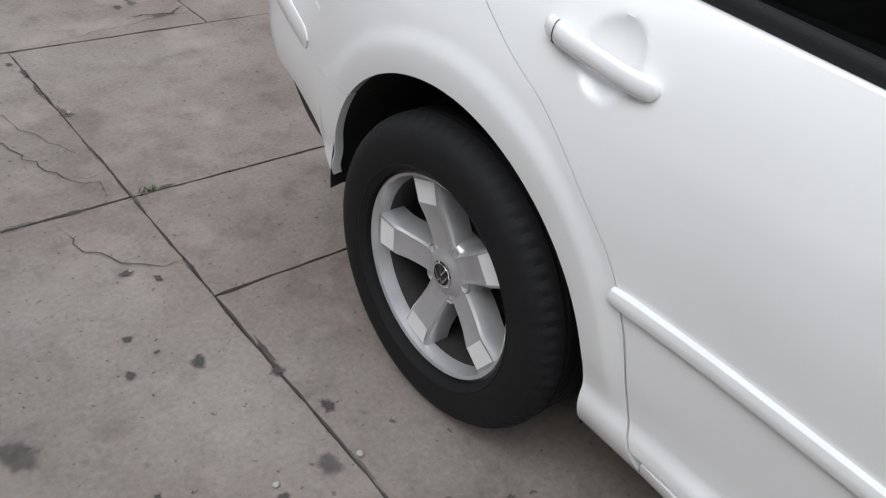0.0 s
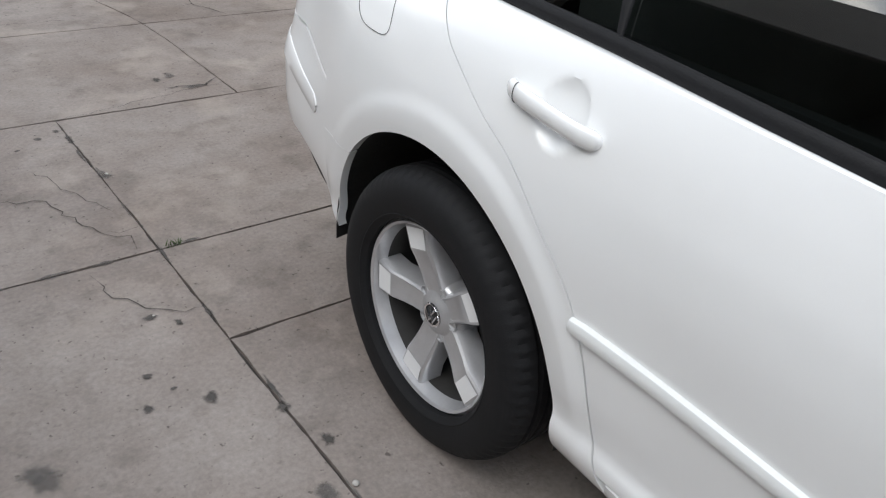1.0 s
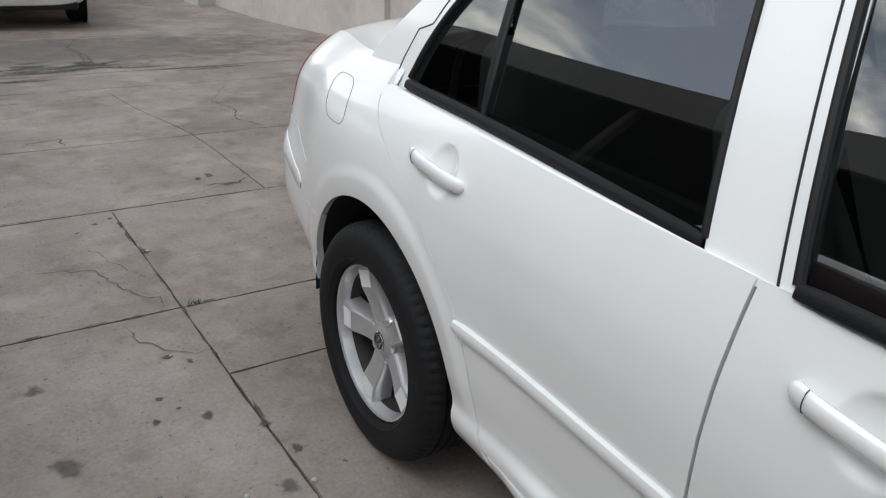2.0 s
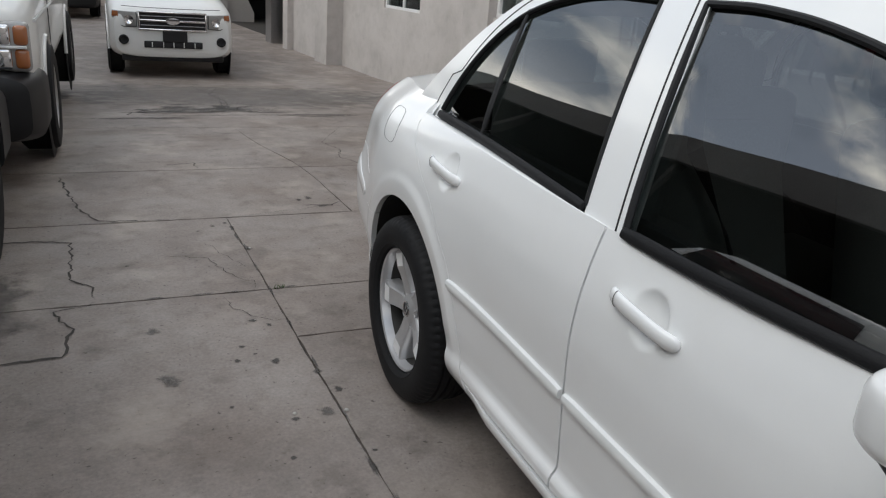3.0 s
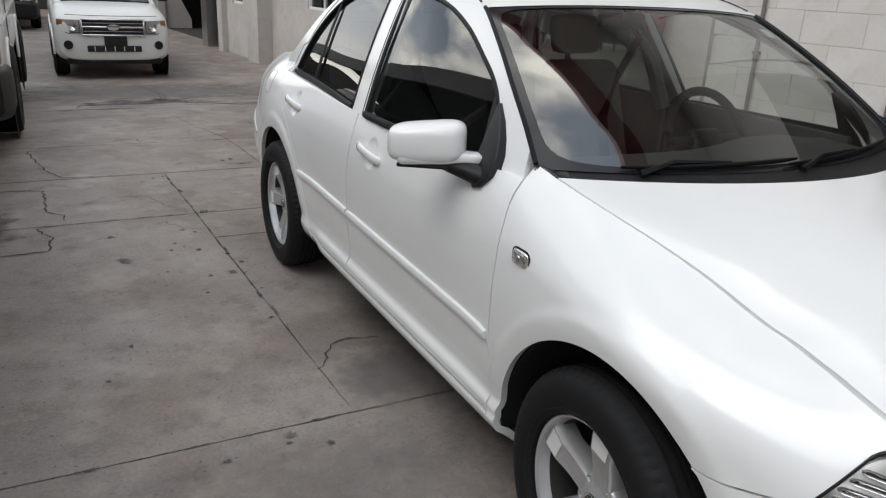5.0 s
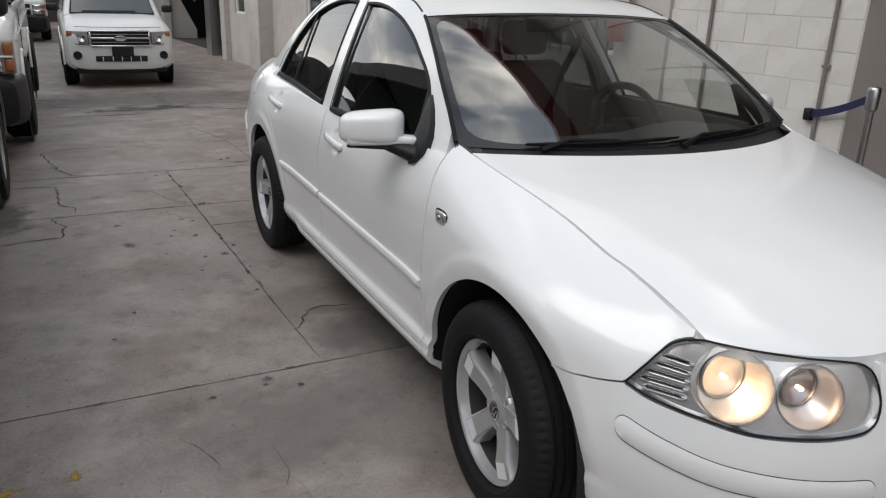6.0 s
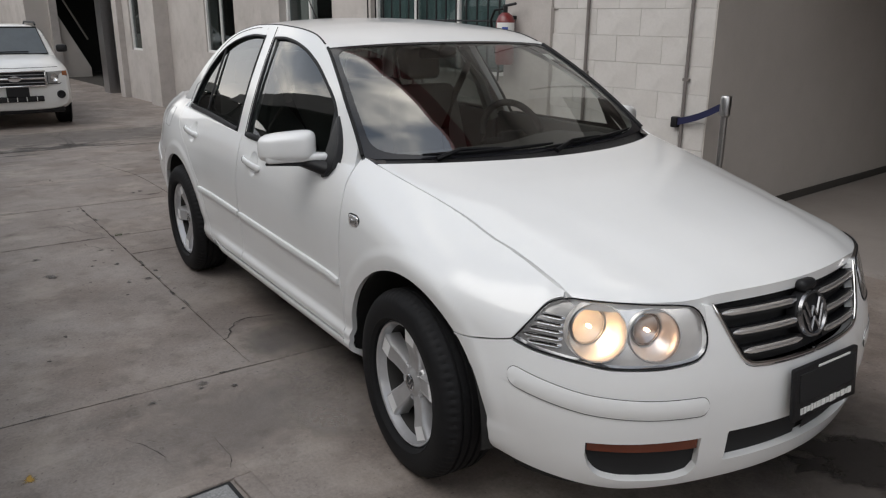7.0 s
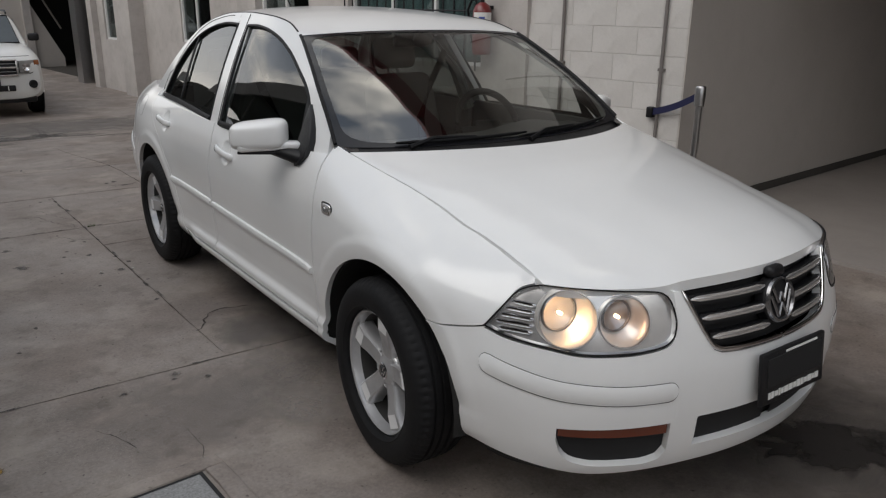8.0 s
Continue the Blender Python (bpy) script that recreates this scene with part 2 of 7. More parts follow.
MAROON = material("maroon_paint", (0.17, 0.020, 0.026), 0.5, stain=0.2, stain_scale=2)
FRAME_WHITE = material("white_window_frame", (0.72, 0.72, 0.71), 0.45, stain=0.15, stain_scale=8)
BAR_BLACK = material("black_iron", (0.02, 0.02, 0.022), 0.5, 0.4)
ROOM_SHADE = material("room_shade", (0.03, 0.03, 0.03), 0.9, stain=0.2, stain_scale=1.0)
CONDUIT = material("grey_conduit", (0.20, 0.18, 0.17), 0.55, 0.3, stain=0.3, stain_scale=9)
GRASS = material("weed_green", (0.055, 0.085, 0.025), 0.7, grain=0.4, grain_scale=200)
CURTAIN = material("teal_curtain", (0.26, 0.34, 0.34), 0.85, stain=0.2, stain_scale=3, grain=0.15, grain_scale=120)
PALE_STONE = material("pale_stone", (0.45, 0.43, 0.40), 0.8, stain=0.3, stain_scale=60)
BLUE_BELT = material("navy_webbing", (0.012, 0.014, 0.06), 0.8, grain=0.3, grain_scale=300)
RED_PAINT = material("red_enamel", (0.15, 0.014, 0.014), 0.35, coat=0.4)
LABEL_WHITE = material("paper_label", (0.75, 0.75, 0.73), 0.6)
LABEL_BLUE = material("blue_print", (0.05, 0.09, 0.35), 0.6)
RECESS_FLOOR = material("light_floor_tile", (0.30, 0.27, 0.25), 0.55, stain=0.25, stain_scale=1.4, grain=0.1, grain_scale=40, vary=0.1)
GRATE = material("speckled_lid", (0.34, 0.34, 0.34), 0.7, grain=0.9, grain_scale=120, bump=0.5, bump_scale=150)
CAR_GLASS = material("dark_car_glass", (0.02, 0.022, 0.024), 0.06, coat=1.0, spec=0.6)
BUMPER_BLACK = material("black_bumper", (0.009, 0.009, 0.010), 0.45, spec=0.35, stain=0.3, stain_scale=6)
FAR_SCREEN = material("windscreen_glass", (0.07, 0.075, 0.072), 0.10, spec=0.9, coat=0.6, stain=0.3, stain_scale=3)
LAMP_GREY = material("grey_lamp_plastic", (0.33, 0.325, 0.315), 0.28, 0.25, coat=0.7, stain=0.3, stain_scale=14)
EAVE_GREY = material("weathered_fascia", (0.19, 0.185, 0.18), 0.8, stain=0.4, stain_scale=1.2)
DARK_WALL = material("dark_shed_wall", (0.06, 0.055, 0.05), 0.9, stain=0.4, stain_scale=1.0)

# ---- building blocks ----


def part(name, bm, mat, parent=None, label="", smooth=True, sharp=35.0):
    """Links a bmesh as one mesh object, under a thing or a part."""
    bm.normal_update()
    for f in bm.faces:
        f.smooth = smooth
    for e in bm.edges:
        if smooth and len(e.link_faces) == 2 and e.calc_face_angle(0) > radians(sharp):
            e.smooth = False
    me = bpy.data.meshes.new(name)
    bm.to_mesh(me)
    bm.free()
    me.materials.append(mat)
    ob = new(name, me)
    if parent is not None:
        ob.parent = parent
    if label:
        tagged(ob, label)
    return ob


def thing(name, label, category, at=None, group="", kind=""):
    ob = new(name)
    ob.empty_display_size = 0.1
    if at is not None:
        ob.matrix_world = at
    return tagged(ob, label, category, group, kind)


def box(sx, sy, sz, at=(0, 0, 0), bevel=0.0, seg=2, bm=None, turn=None):
    """A bevelled block with its middle at the given place."""
    made = bmesh.new()
    bmesh.ops.create_cube(made, size=1.0)
    bmesh.ops.scale(made, vec=(sx, sy, sz), verts=made.verts)
    if bevel:
        bmesh.ops.bevel(made, geom=list(made.edges), offset=bevel, segments=seg, profile=0.5, affect="EDGES", clamp_overlap=True)
    if turn is not None:
        made.transform(turn)
    bmesh.ops.translate(made, vec=at, verts=made.verts)
    if bm is None:
        return made
    return join(bm, made)


def join(bm, other):
    me = bpy.data.meshes.new("tmp")
    other.to_mesh(me)
    other.free()
    bm.from_mesh(me)
    bpy.data.meshes.remove(me)
    return bm


def lathe(profile, seg=48, axis="X", closed=False):
    """Turns a profile of (radius, along) round an axis."""
    bm = bmesh.new()
    rings = []
    for i in range(seg):
        a = 2 * math.pi * i / seg
        ring = []
        for r, s in profile:
            c, d = r * math.cos(a), r * math.sin(a)
            ring.append(bm.verts.new((s, c, d) if axis == "X" else (c, s, d) if axis == "Y" else (c, d, s)))
        rings.append(ring)
    n = len(profile)
    for i in range(seg):
        a, b = rings[i], rings[(i + 1) % seg]
        for j in range(n if closed else n - 1):
            k = (j + 1) % n
            bm.faces.new((a[j], a[k], b[k], b[j]))
    bmesh.ops.remove_doubles(bm, verts=bm.verts, dist=1e-5)
    bmesh.ops.recalc_face_normals(bm, faces=bm.faces)
    return bm


def tube(points, radius, seg=8, bm=None, caps=True, flat=1.0, up=None):
    """A round or flattened rod along points."""
    bm = bm or bmesh.new()
    pts = [Vector(p) for p in points]
    rings = []
    for i, p in enumerate(pts):
        d = (pts[min(i + 1, len(pts) - 1)] - pts[max(i - 1, 0)]).normalized()
        ref = Vector(up) if up else Vector((0, 0, 1)) if abs(d.z) < 0.9 else Vector((0, 1, 0))
        s = d.cross(ref).normalized()
        u = s.cross(d)
        r = radius[i] if isinstance(radius, (list, tuple)) else radius
        rings.append([bm.verts.new(p + r * (math.cos(2 * math.pi * k / seg) * s + flat * math.sin(2 * math.pi * k / seg) * u)) for k in range(seg)])
    for a, b in zip(rings, rings[1:]):
        for k in range(seg):
            bm.faces.new((a[k], a[(k + 1) % seg], b[(k + 1) % seg], b[k]))
    if caps:
        bm.faces.new(rings[0][::-1])
        bm.faces.new(rings[-1])
    return bm


def prism(outline, depth, bevel=0.0, seg=2):
    """A flat outline in x, z pushed back along +y."""
    bm = bmesh.new()
    f = bm.faces.new([bm.verts.new((x, 0, z)) for x, z in outline])
    r = bmesh.ops.extrude_face_region(bm, geom=[f])
    bmesh.ops.translate(bm, vec=(0, depth, 0), verts=[v for v in r["geom"] if isinstance(v, bmesh.types.BMVert)])
    bmesh.ops.recalc_face_normals(bm, faces=bm.faces)
    if bevel:
        bmesh.ops.bevel(bm, geom=list(bm.edges), offset=bevel, segments=seg, profile=0.5, affect="EDGES", clamp_overlap=True)
    return bm


def curve(pairs):
    """A smooth function through (a, b) pairs."""
    xs, ys = [p[0] for p in pairs], [p[1] for p in pairs]
    n = len(xs)
    slope = [(ys[i + 1] - ys[i]) / (xs[i + 1] - xs[i]) for i in range(n - 1)]
    m = [slope[0]] + [0 if slope[i - 1] * slope[i] <= 0 else 2 * slope[i - 1] * slope[i] / (slope[i - 1] + slope[i]) for i in range(1, n - 1)] + [slope[-1]]

    def f(x):
        if x <= xs[0]:
            return ys[0]
        if x >= xs[-1]:
            return ys[-1]
        i = max(k for k in range(n - 1) if xs[k] <= x)
        h = xs[i + 1] - xs[i]
        t = (x - xs[i]) / h
        return (2 * t**3 - 3 * t**2 + 1) * ys[i] + (t**3 - 2 * t**2 + t) * h * m[i] + (-2 * t**3 + 3 * t**2) * ys[i + 1] + (t**3 - t**2) * h * m[i + 1]

    return f


def spread(a, b, n, *extra):
    """n + 1 even steps from a to b, and the extra stops."""
    return sorted({round(a + (b - a) * i / n, 5) for i in range(n + 1)} | {round(e, 5) for e in extra if a <= e <= b})


def sheet(place, cols, bot, top, rows, side=1, flange=0.012, hole=None, bm=None):
    """A panel: columns from bot(c) to top(c) on the surface place(c, z), mirrored to one side, with its edges turned in."""
    bm = bm or bmesh.new()
    grid = []
    for c in cols:
        a, b = bot(c), top(c)
        grid.append([])
        for j in range(rows + 1):
            p = place(c, a + (b - a) * j / rows)
            grid[-1].append(bm.verts.new((side * p[0], p[1], p[2])))
    faces = []
    for i in range(len(cols) - 1):
        for j in range(rows):
            if hole and hole((cols[i] + cols[i + 1]) / 2, j):
                continue
            q = (grid[i][j], grid[i + 1][j], grid[i + 1][j + 1], grid[i][j + 1])
            faces.append(bm.faces.new(q if side > 0 else q[::-1]))
    bmesh.ops.remove_doubles(bm, verts=bm.verts, dist=2e-4)
    bm.normal_update()
    if flange:
        edge_list = [e for e in bm.edges if e.is_boundary]
        normal = {}
        for e in edge_list:
            for v in e.verts:
                normal[tuple(round(x, 6) for x in v.co)] = v.normal.copy()
        r = bmesh.ops.extrude_edge_only(bm, edges=edge_list)
        for v in r["geom"]:
            if isinstance(v, bmesh.types.BMVert):
                v.co -= flange * normal.get(tuple(round(x, 6) for x in v.co), Vector((0, 0, 0)))
    loose = [v for v in bm.verts if not v.link_faces]
    bmesh.ops.delete(bm, geom=loose, context="VERTS")
    return bm


def fade_layer(bm, values):
    """Stores how dense a stain is at each vertex, in the order they were made."""
    lay = bm.verts.layers.float.new("fade")
    for v, f in zip(bm.verts, values):
        v[lay] = f
    return bm

# ---- the white saloon ----
# Half outline in plan, (half width, y), from the middle of the nose to the middle of the tail; the nose points to -y.
PLAN = [(0, -2.130), (0.15, -2.120), (0.30, -2.09), (0.45, -2.042), (0.58, -1.972), (0.68, -1.88), (0.75, -1.77), (0.79, -1.66), (0.812, -1.52), (0.825, -1.38), (0.832, -1.2), (0.836, -0.8),
        (0.838, 0.0), (0.838, 0.8), (0.836, 1.2), (0.822, 1.6), (0.79, 1.9), (0.745, 2.06), (0.64, 2.17), (0.4, 2.235), (0, 2.25)]
HUB_F, HUB_R, HUB_Z, ARCH_R = -1.247, 1.268, 0.305, 0.386  # wheel openings
AXLE = 1.2565


def plan_table():
    pts = [Vector(p) for p in PLAN]
    pts = [Vector((-pts[1].x, pts[1].y))] + pts + [Vector((-pts[-2].x, pts[-2].y))]
    out = []
    for i in range(1, len(pts) - 2):
        a, b, c, d = pts[i - 1 : i + 3]
        for k in range(24):
            t = k / 24
            out.append(0.5 * (2 * b + (c - a) * t + (2 * a - 5 * b + 4 * c - d) * t * t + (3 * b - a - 3 * c + d) * t**3))
    out.append(pts[-2])
    xs, ys = np.array([p.x for p in out]), np.array([p.y for p in out])
    us = np.r_[0, np.cumsum(np.hypot(np.diff(xs), np.diff(ys)))]
    return us, xs, ys


PU, PX, PY = plan_table()
U_END = float(PU[-1])


def u_of_y(y):
    return float(np.interp(y, PY, PU))


def u_of_x(x):
    half = len(PU) // 3
    return float(np.interp(x, PX[:half], PU[:half]))


def y_of_u(u):
    return float(np.interp(u, PU, PY))


def plan_at(u):
    x, y = float(np.interp(u, PU, PX)), float(np.interp(u, PU, PY))
    e = 0.02
    dx = float(np.interp(u + e, PU, PX) - np.interp(u - e, PU, PX))
    dy = float(np.interp(u + e, PU, PY) - np.interp(u - e, PU, PY))
    n = math.hypot(dx, dy) or 1
    if u < e or u > U_END - e:
        return x, y, 0.0, -1.0 if u < e else 1.0
    return x, y, dy / n, -dx / n


section = curve([(0.17, 0.12), (0.21, 0.088), (0.235, 0.060), (0.262, 0.028), (0.280, 0.002), (0.294, -0.0035), (0.310, -0.006), (0.318, 0.0015), (0.326, 0.0015), (0.336, 0.0005), (0.347, 0.0042), (0.360, 0.0135), (0.371, 0.0168), (0.39, 0.0168), (0.43, 0.0140), (0.48, 0.0100), (0.55, 0.005), (0.68, 0.0), (0.76, 0.006), (0.84, 0.022), (0.93, 0.05), (1.02, 0.09)])
foot = curve([(0.17, 0.12), (0.235, 0.062), (0.262, 0.034), (0.285, 0.018), (0.305, 0.0105), (0.325, 0.0075), (0.342, 0.0090), (0.358, 0.0145), (0.372, 0.0170), (0.39, 0.0168), (0.43, 0.0140), (0.48, 0.0100), (0.55, 0.005)])
nose = curve([(0.15, 0.10), (0.20, 0.045), (0.25, 0.02), (0.32, 0.006), (0.42, 0.0), (0.50, 0.004), (0.58, 0.02), (0.66, 0.043), (0.75, 0.075), (0.80, 0.10)])
tail = curve([(0.18, 0.12), (0.25, 0.075), (0.35, 0.035), (0.44, 0.010), (0.52, 0.0), (0.60, 0.0), (0.68, 0.02), (0.80, 0.045), (0.95, 0.085), (1.02, 0.12)])
crest = curve([(-2.2, 0.70), (-2.0, 0.725), (-1.81, 0.758), (-1.52, 0.818), (-1.2, 0.892), (-0.86, 0.957), (-0.74, 0.985), (-0.5, 1.0), (1.3, 1.0), (1.55, 0.985), (1.9, 0.985), (2.2, 0.96)])
crest_in = curve([(-2.0, 0.0), (-1.81, 0.025), (-1.75, 0.055), (-1.7, 0.078), (-1.6, 0.124), (-1.5, 0.158), (-1.35, 0.157), (-1.2, 0.136), (-1.05, 0.108), (-0.86, 0.0735), (-0.76, 0.048), (-0.6, 0.022), (-0.3, 0.0), (0.4, 0.0), (1.0, 0.045), (1.4, 0.075), (1.9, 0.09), (2.2, 0.08)])


def flank(u, z):
    """The outer skin below the windows: half width, y and height."""
    x, y, nx, ny = plan_at(u)
    f = min(1.0, max(0.0, (-1.45 - y) / 0.35))
    r = min(1.0, max(0.0, (y - 1.62) / 0.3))
    f, r = f * f * (3 - 2 * f), r * r * (3 - 2 * r)
    d = section(z) * (1 - f - r) + nose(z) * f + tail(z) * r
    # the flare along the doors' foot fades out towards the rear wheel
    if y > 0.58 and z < 0.55:
        fade = min(1.0, (y - 0.58) / 0.16) * (1 - r)
        d += (foot(z) - section(z)) * fade * fade * (3 - 2 * fade)
    w = max(0.0, crest(y) - z)
    reach = 0.17
    if w < reach:
        d += crest_in(y) * (1 - w / reach) ** 2.2
    for hub in (HUB_F, HUB_R):
        ring = math.hypot(y - hub, z - HUB_Z)
        lip = min(1.0, max(0.0, (0.469 - ring) / 0.040))
        d -= (0.006 * math.exp(-(((ring - 0.417) / 0.07) ** 2)) + 0.006 * lip * lip * (3 - 2 * lip)) * (1 if z > 0.42 else max(0, (z - 0.28) / 0.14))
        d -= 0.008 * math.exp(-(((ring - 0.47) / 0.12) ** 2)) * (1 if z > 0.45 else max(0, (z - 0.3) / 0.15))
    return x - nx * d, y - ny * d, z


def arch(y, hub, low):
    """The lower edge of a panel where a wheel opening cuts into it."""
    dy = abs(y - hub)
    if dy >= ARCH_R:
        return low
    return max(low, HUB_Z + math.sqrt(ARCH_R**2 - dy * dy))


belt_in = curve([(-0.9, 0.745), (-0.767, 0.752), (-0.5, 0.775), (0.0, 0.79), (0.23, 0.785), (0.39, 0.775), (1.0, 0.735), (1.33, 0.72), (1.6, 0.70), (1.8, 0.69)])


def house(c, z):
    """The skin beside the windows, in columns that lean back by a third."""
    y = c + 0.33 * (z - 0.93)
    dz = z - 0.93
    return belt_in(y) - 0.40 * dz - 0.24 * max(0, dz) ** 2, y, z


rail = curve([(-0.80, 0.972), (-0.7, 1.075), (-0.5, 1.24), (-0.334, 1.342), (-0.2, 1.382), (0.0, 1.402), (0.3, 1.412), (0.55, 1.408), (0.8, 1.383), (1.0, 1.335), (1.2, 1.235), (1.35, 1.135), (1.5, 1.025), (1.56, 0.97)])
fwin_top = curve([(-0.67, 0.95), (-0.57, 1.125), (-0.45, 1.205), (-0.313, 1.275), (-0.158, 1.325), (0.0, 1.352), (0.12, 1.360), (0.24, 1.358)])
rwin_top = curve([(0.385, 1.360), (0.55, 1.362), (0.7, 1.352), (0.85, 1.328), (0.986, 1.288), (1.1, 1.225), (1.2, 1.14), (1.28, 1.04), (1.325, 0.96)])
belt = curve([(-0.9, 0.945), (-0.6, 0.94), (0.0, 0.928), (0.3, 0.926), (0.7, 0.935), (1.0, 0.942), (1.33, 0.947), (1.6, 0.955)])

lamp_top = curve([(u_of_x(0.385), 0.660), (u_of_x(0.388), 0.683), (u_of_x(0.394), 0.704), (u_of_x(0.405), 0.723), (u_of_x(0.43), 0.737), (u_of_x(0.50), 0.743), (u_of_x(0.606), 0.746), (u_of_y(-1.84), 0.744), (u_of_y(-1.81), 0.738), (u_of_y(-1.77), 0.720), (u_of_y(-1.73), 0.668), (u_of_y(-1.70), 0.624)])
front_edge = curve([(0.2, -0.825), (0.412, -0.815), (0.53, -0.797), (0.685, -0.800), (0.824, -0.793), (0.912, -0.775), (1.0, -0.772)])
rear_edge = curve([(0.2, 0.752), (0.288, 0.754), (0.302, 0.766), (0.348, 0.788), (0.38, 0.801), (0.51, 0.842), (0.60, 0.89), (0.675, 0.967), (0.76, 1.076), (0.80, 1.162), (0.844, 1.243), (0.878, 1.306), (0.934, 1.372), (1.0, 1.40)])
DOOR_LOW, SPLIT = 0.319, 0.285


def turn_in(bm, depth):
    """Turns the open edges of a panel inwards."""
    bmesh.ops.remove_doubles(bm, verts=bm.verts, dist=4e-4)
    bm.normal_update()
    edge_list = [e for e in bm.edges if e.is_boundary]
    normal = {tuple(round(x, 5) for x in v.co): v.normal.copy() for e in edge_list for v in e.verts}
    r = bmesh.ops.extrude_edge_only(bm, edges=edge_list)
    for v in r["geom"]:
        if isinstance(v, bmesh.types.BMVert):
            v.co -= depth * normal.get(tuple(round(x, 5) for x in v.co), Vector((0, 0, 0)))


def between(a, b, dish):
    """A surface for a door: c runs from 0 at its front edge a(z) to 1 at its rear edge b(z)."""

    def place(c, z):
        ya, yb = a(z) + 0.0022, b(z) - 0.0022
        y = ya + (yb - ya) * c
        p = flank(u_of_y(y), z)
        r = math.hypot((y - dish[0]) / 0.94, z - dish[1]) / 0.053
        sink = 0.018 * (1 - r * r) ** 0.85 if r < 1 else 0.0
        return p[0] - sink, p[1], p[2]

    return place


def wheel(name, parent, at, side, spin):
    """An alloy wheel with five broad spokes; the outer face looks along side * x."""
    w = new(name)
    w.parent = parent
    w.matrix_world = at
    s = side
    tyre = [(0.205, -0.055), (0.212, 0.088), (0.222, 0.097), (0.2235, 0.0985), (0.226, 0.0975), (0.245, 0.102), (0.270, 0.101), (0.290, 0.094), (0.302, 0.082), (0.308, 0.071), (0.311, 0.062)]
    for g in (0.044, 0.015, -0.015, -0.044):
        tyre += [(0.3125, g + 0.006), (0.304, g + 0.004), (0.304, g - 0.004), (0.3125, g - 0.006)]
    tyre += [(0.311, -0.062), (0.303, -0.085), (0.28, -0.10), (0.23, -0.10), (0.205, -0.08)]
    bm = lathe([(r, s * a) for r, a in tyre], 216, "X", True)
    for v in bm.verts:
        r = math.hypot(v.co.y, v.co.z)
        k = round(math.atan2(v.co.z, v.co.y) / (2 * math.pi) * 216) % 3
        if k == 0 and 0.300 < r < 0.312 and abs(v.co.x) > 0.058:
            v.co.y *= (r - 0.0045) / r
            v.co.z *= (r - 0.0045) / r
    part("tyre", bm, TYRE, w, "black rubber tyre with grooved tread")
    # rim barrel and lip
    bm = lathe([(r, s * a) for r, a in [(0.216, 0.086), (0.219, 0.078), (0.213, 0.072), (0.205, 0.080), (0.199, 0.076), (0.195, 0.060), (0.192, 0.046)]], 64)
    part("rim", bm, ALLOY, w, "silver alloy rim")
    # the barrel's dark tone is dust plus painted shade behind the spokes
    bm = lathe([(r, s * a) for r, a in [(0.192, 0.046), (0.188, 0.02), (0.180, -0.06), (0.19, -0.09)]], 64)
    part("rim_barrel", bm, BARREL, w, "dusty inside of the rim with its shade in the dark colour")
    # brake disc and drum behind the spokes
    bm = lathe([(0.02, s * -0.01), (0.125, s * -0.01), (0.128, s * -0.02), (0.128, s * -0.05), (0.0, s * -0.05)], 40)
    part("brake_disc", bm, BRAKE, w, "rusty brake disc behind the spokes")
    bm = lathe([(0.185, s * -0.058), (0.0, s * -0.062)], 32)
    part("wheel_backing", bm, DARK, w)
    # hub
    bm = lathe([(r, s * a) for r, a in [(0.0, 0.056), (0.027, 0.056), (0.033, 0.055), (0.037, 0.0515), (0.050, 0.046), (0.062, 0.041), (0.070, 0.030), (0.074, 0.01), (0.074, -0.02)]], 40)
    part("hub", bm, ALLOY, w)
    cap = lathe([(r, s * a) for r, a in [(0.0, 0.058), (0.024, 0.058), (0.027, 0.057), (0.028, 0.050)]], 32)
    cap = part("hub_cap", cap, BLACK_PLASTIC, w, "black hub cap with a chrome emblem")
    bm = lathe([(0.022, s * 0.0585), (0.0255, s * 0.0595), (0.0275, s * 0.0575)], 32)
    part("cap_ring", bm, CHROME, cap)
    bm = bmesh.new()
    for x0, z0, x1, z1 in ((-0.010, 0.017, 0.0, 0.001), (0.0, 0.001, 0.010, 0.017), (-0.018, 0.006, -0.006, -0.016), (-0.006, -0.016, 0.0, -0.006), (0.0, -0.006, 0.006, -0.016), (0.006, -0.016, 0.018, 0.006)):
        tube([(s * 0.059, x0, z0), (s * 0.059, x1, z1)], 0.0024, 6, bm)
    part("cap_emblem", bm, CHROME, cap)
    rows = ((0.034, 0.0245, 0.0480), (0.060, 0.0240, 0.0480), (0.085, 0.0245, 0.0515), (0.112, 0.0260, 0.0570), (0.137, 0.0280, 0.0640), (0.143, 0.0286, 0.0655), (0.188, 0.0325, 0.0660), (0.194, 0.0345, 0.0650), (0.2015, 0.0400, 0.061))
    for k in range(5):
        turn = Matrix.Rotation(s * radians(spin + 72 * k), 4, "X")
        bm = bmesh.new()
        rings = []
        for r, half, out in rows:
            dish = 0.0022 if r < 0.13 else 0.0003
            half_ring = [(out - 0.050, half + 0.0130), (out - 0.030, half + 0.0110), (out - 0.0140, half + 0.0090), (out - 0.0045, half + 0.0055), (out, half + 0.0010), (out - dish, half - 0.0035)]
            ring = [(a, -b) for a, b in half_ring] + half_ring[::-1]
            rings.append([bm.verts.new(turn @ Vector((s * a, b, r))) for a, b in ring])
        for a, b in zip(rings, rings[1:]):
            for j in range(11):
                bm.faces.new((a[j], a[j + 1], b[j + 1], b[j]))
        bmesh.ops.recalc_face_normals(bm, faces=bm.faces)
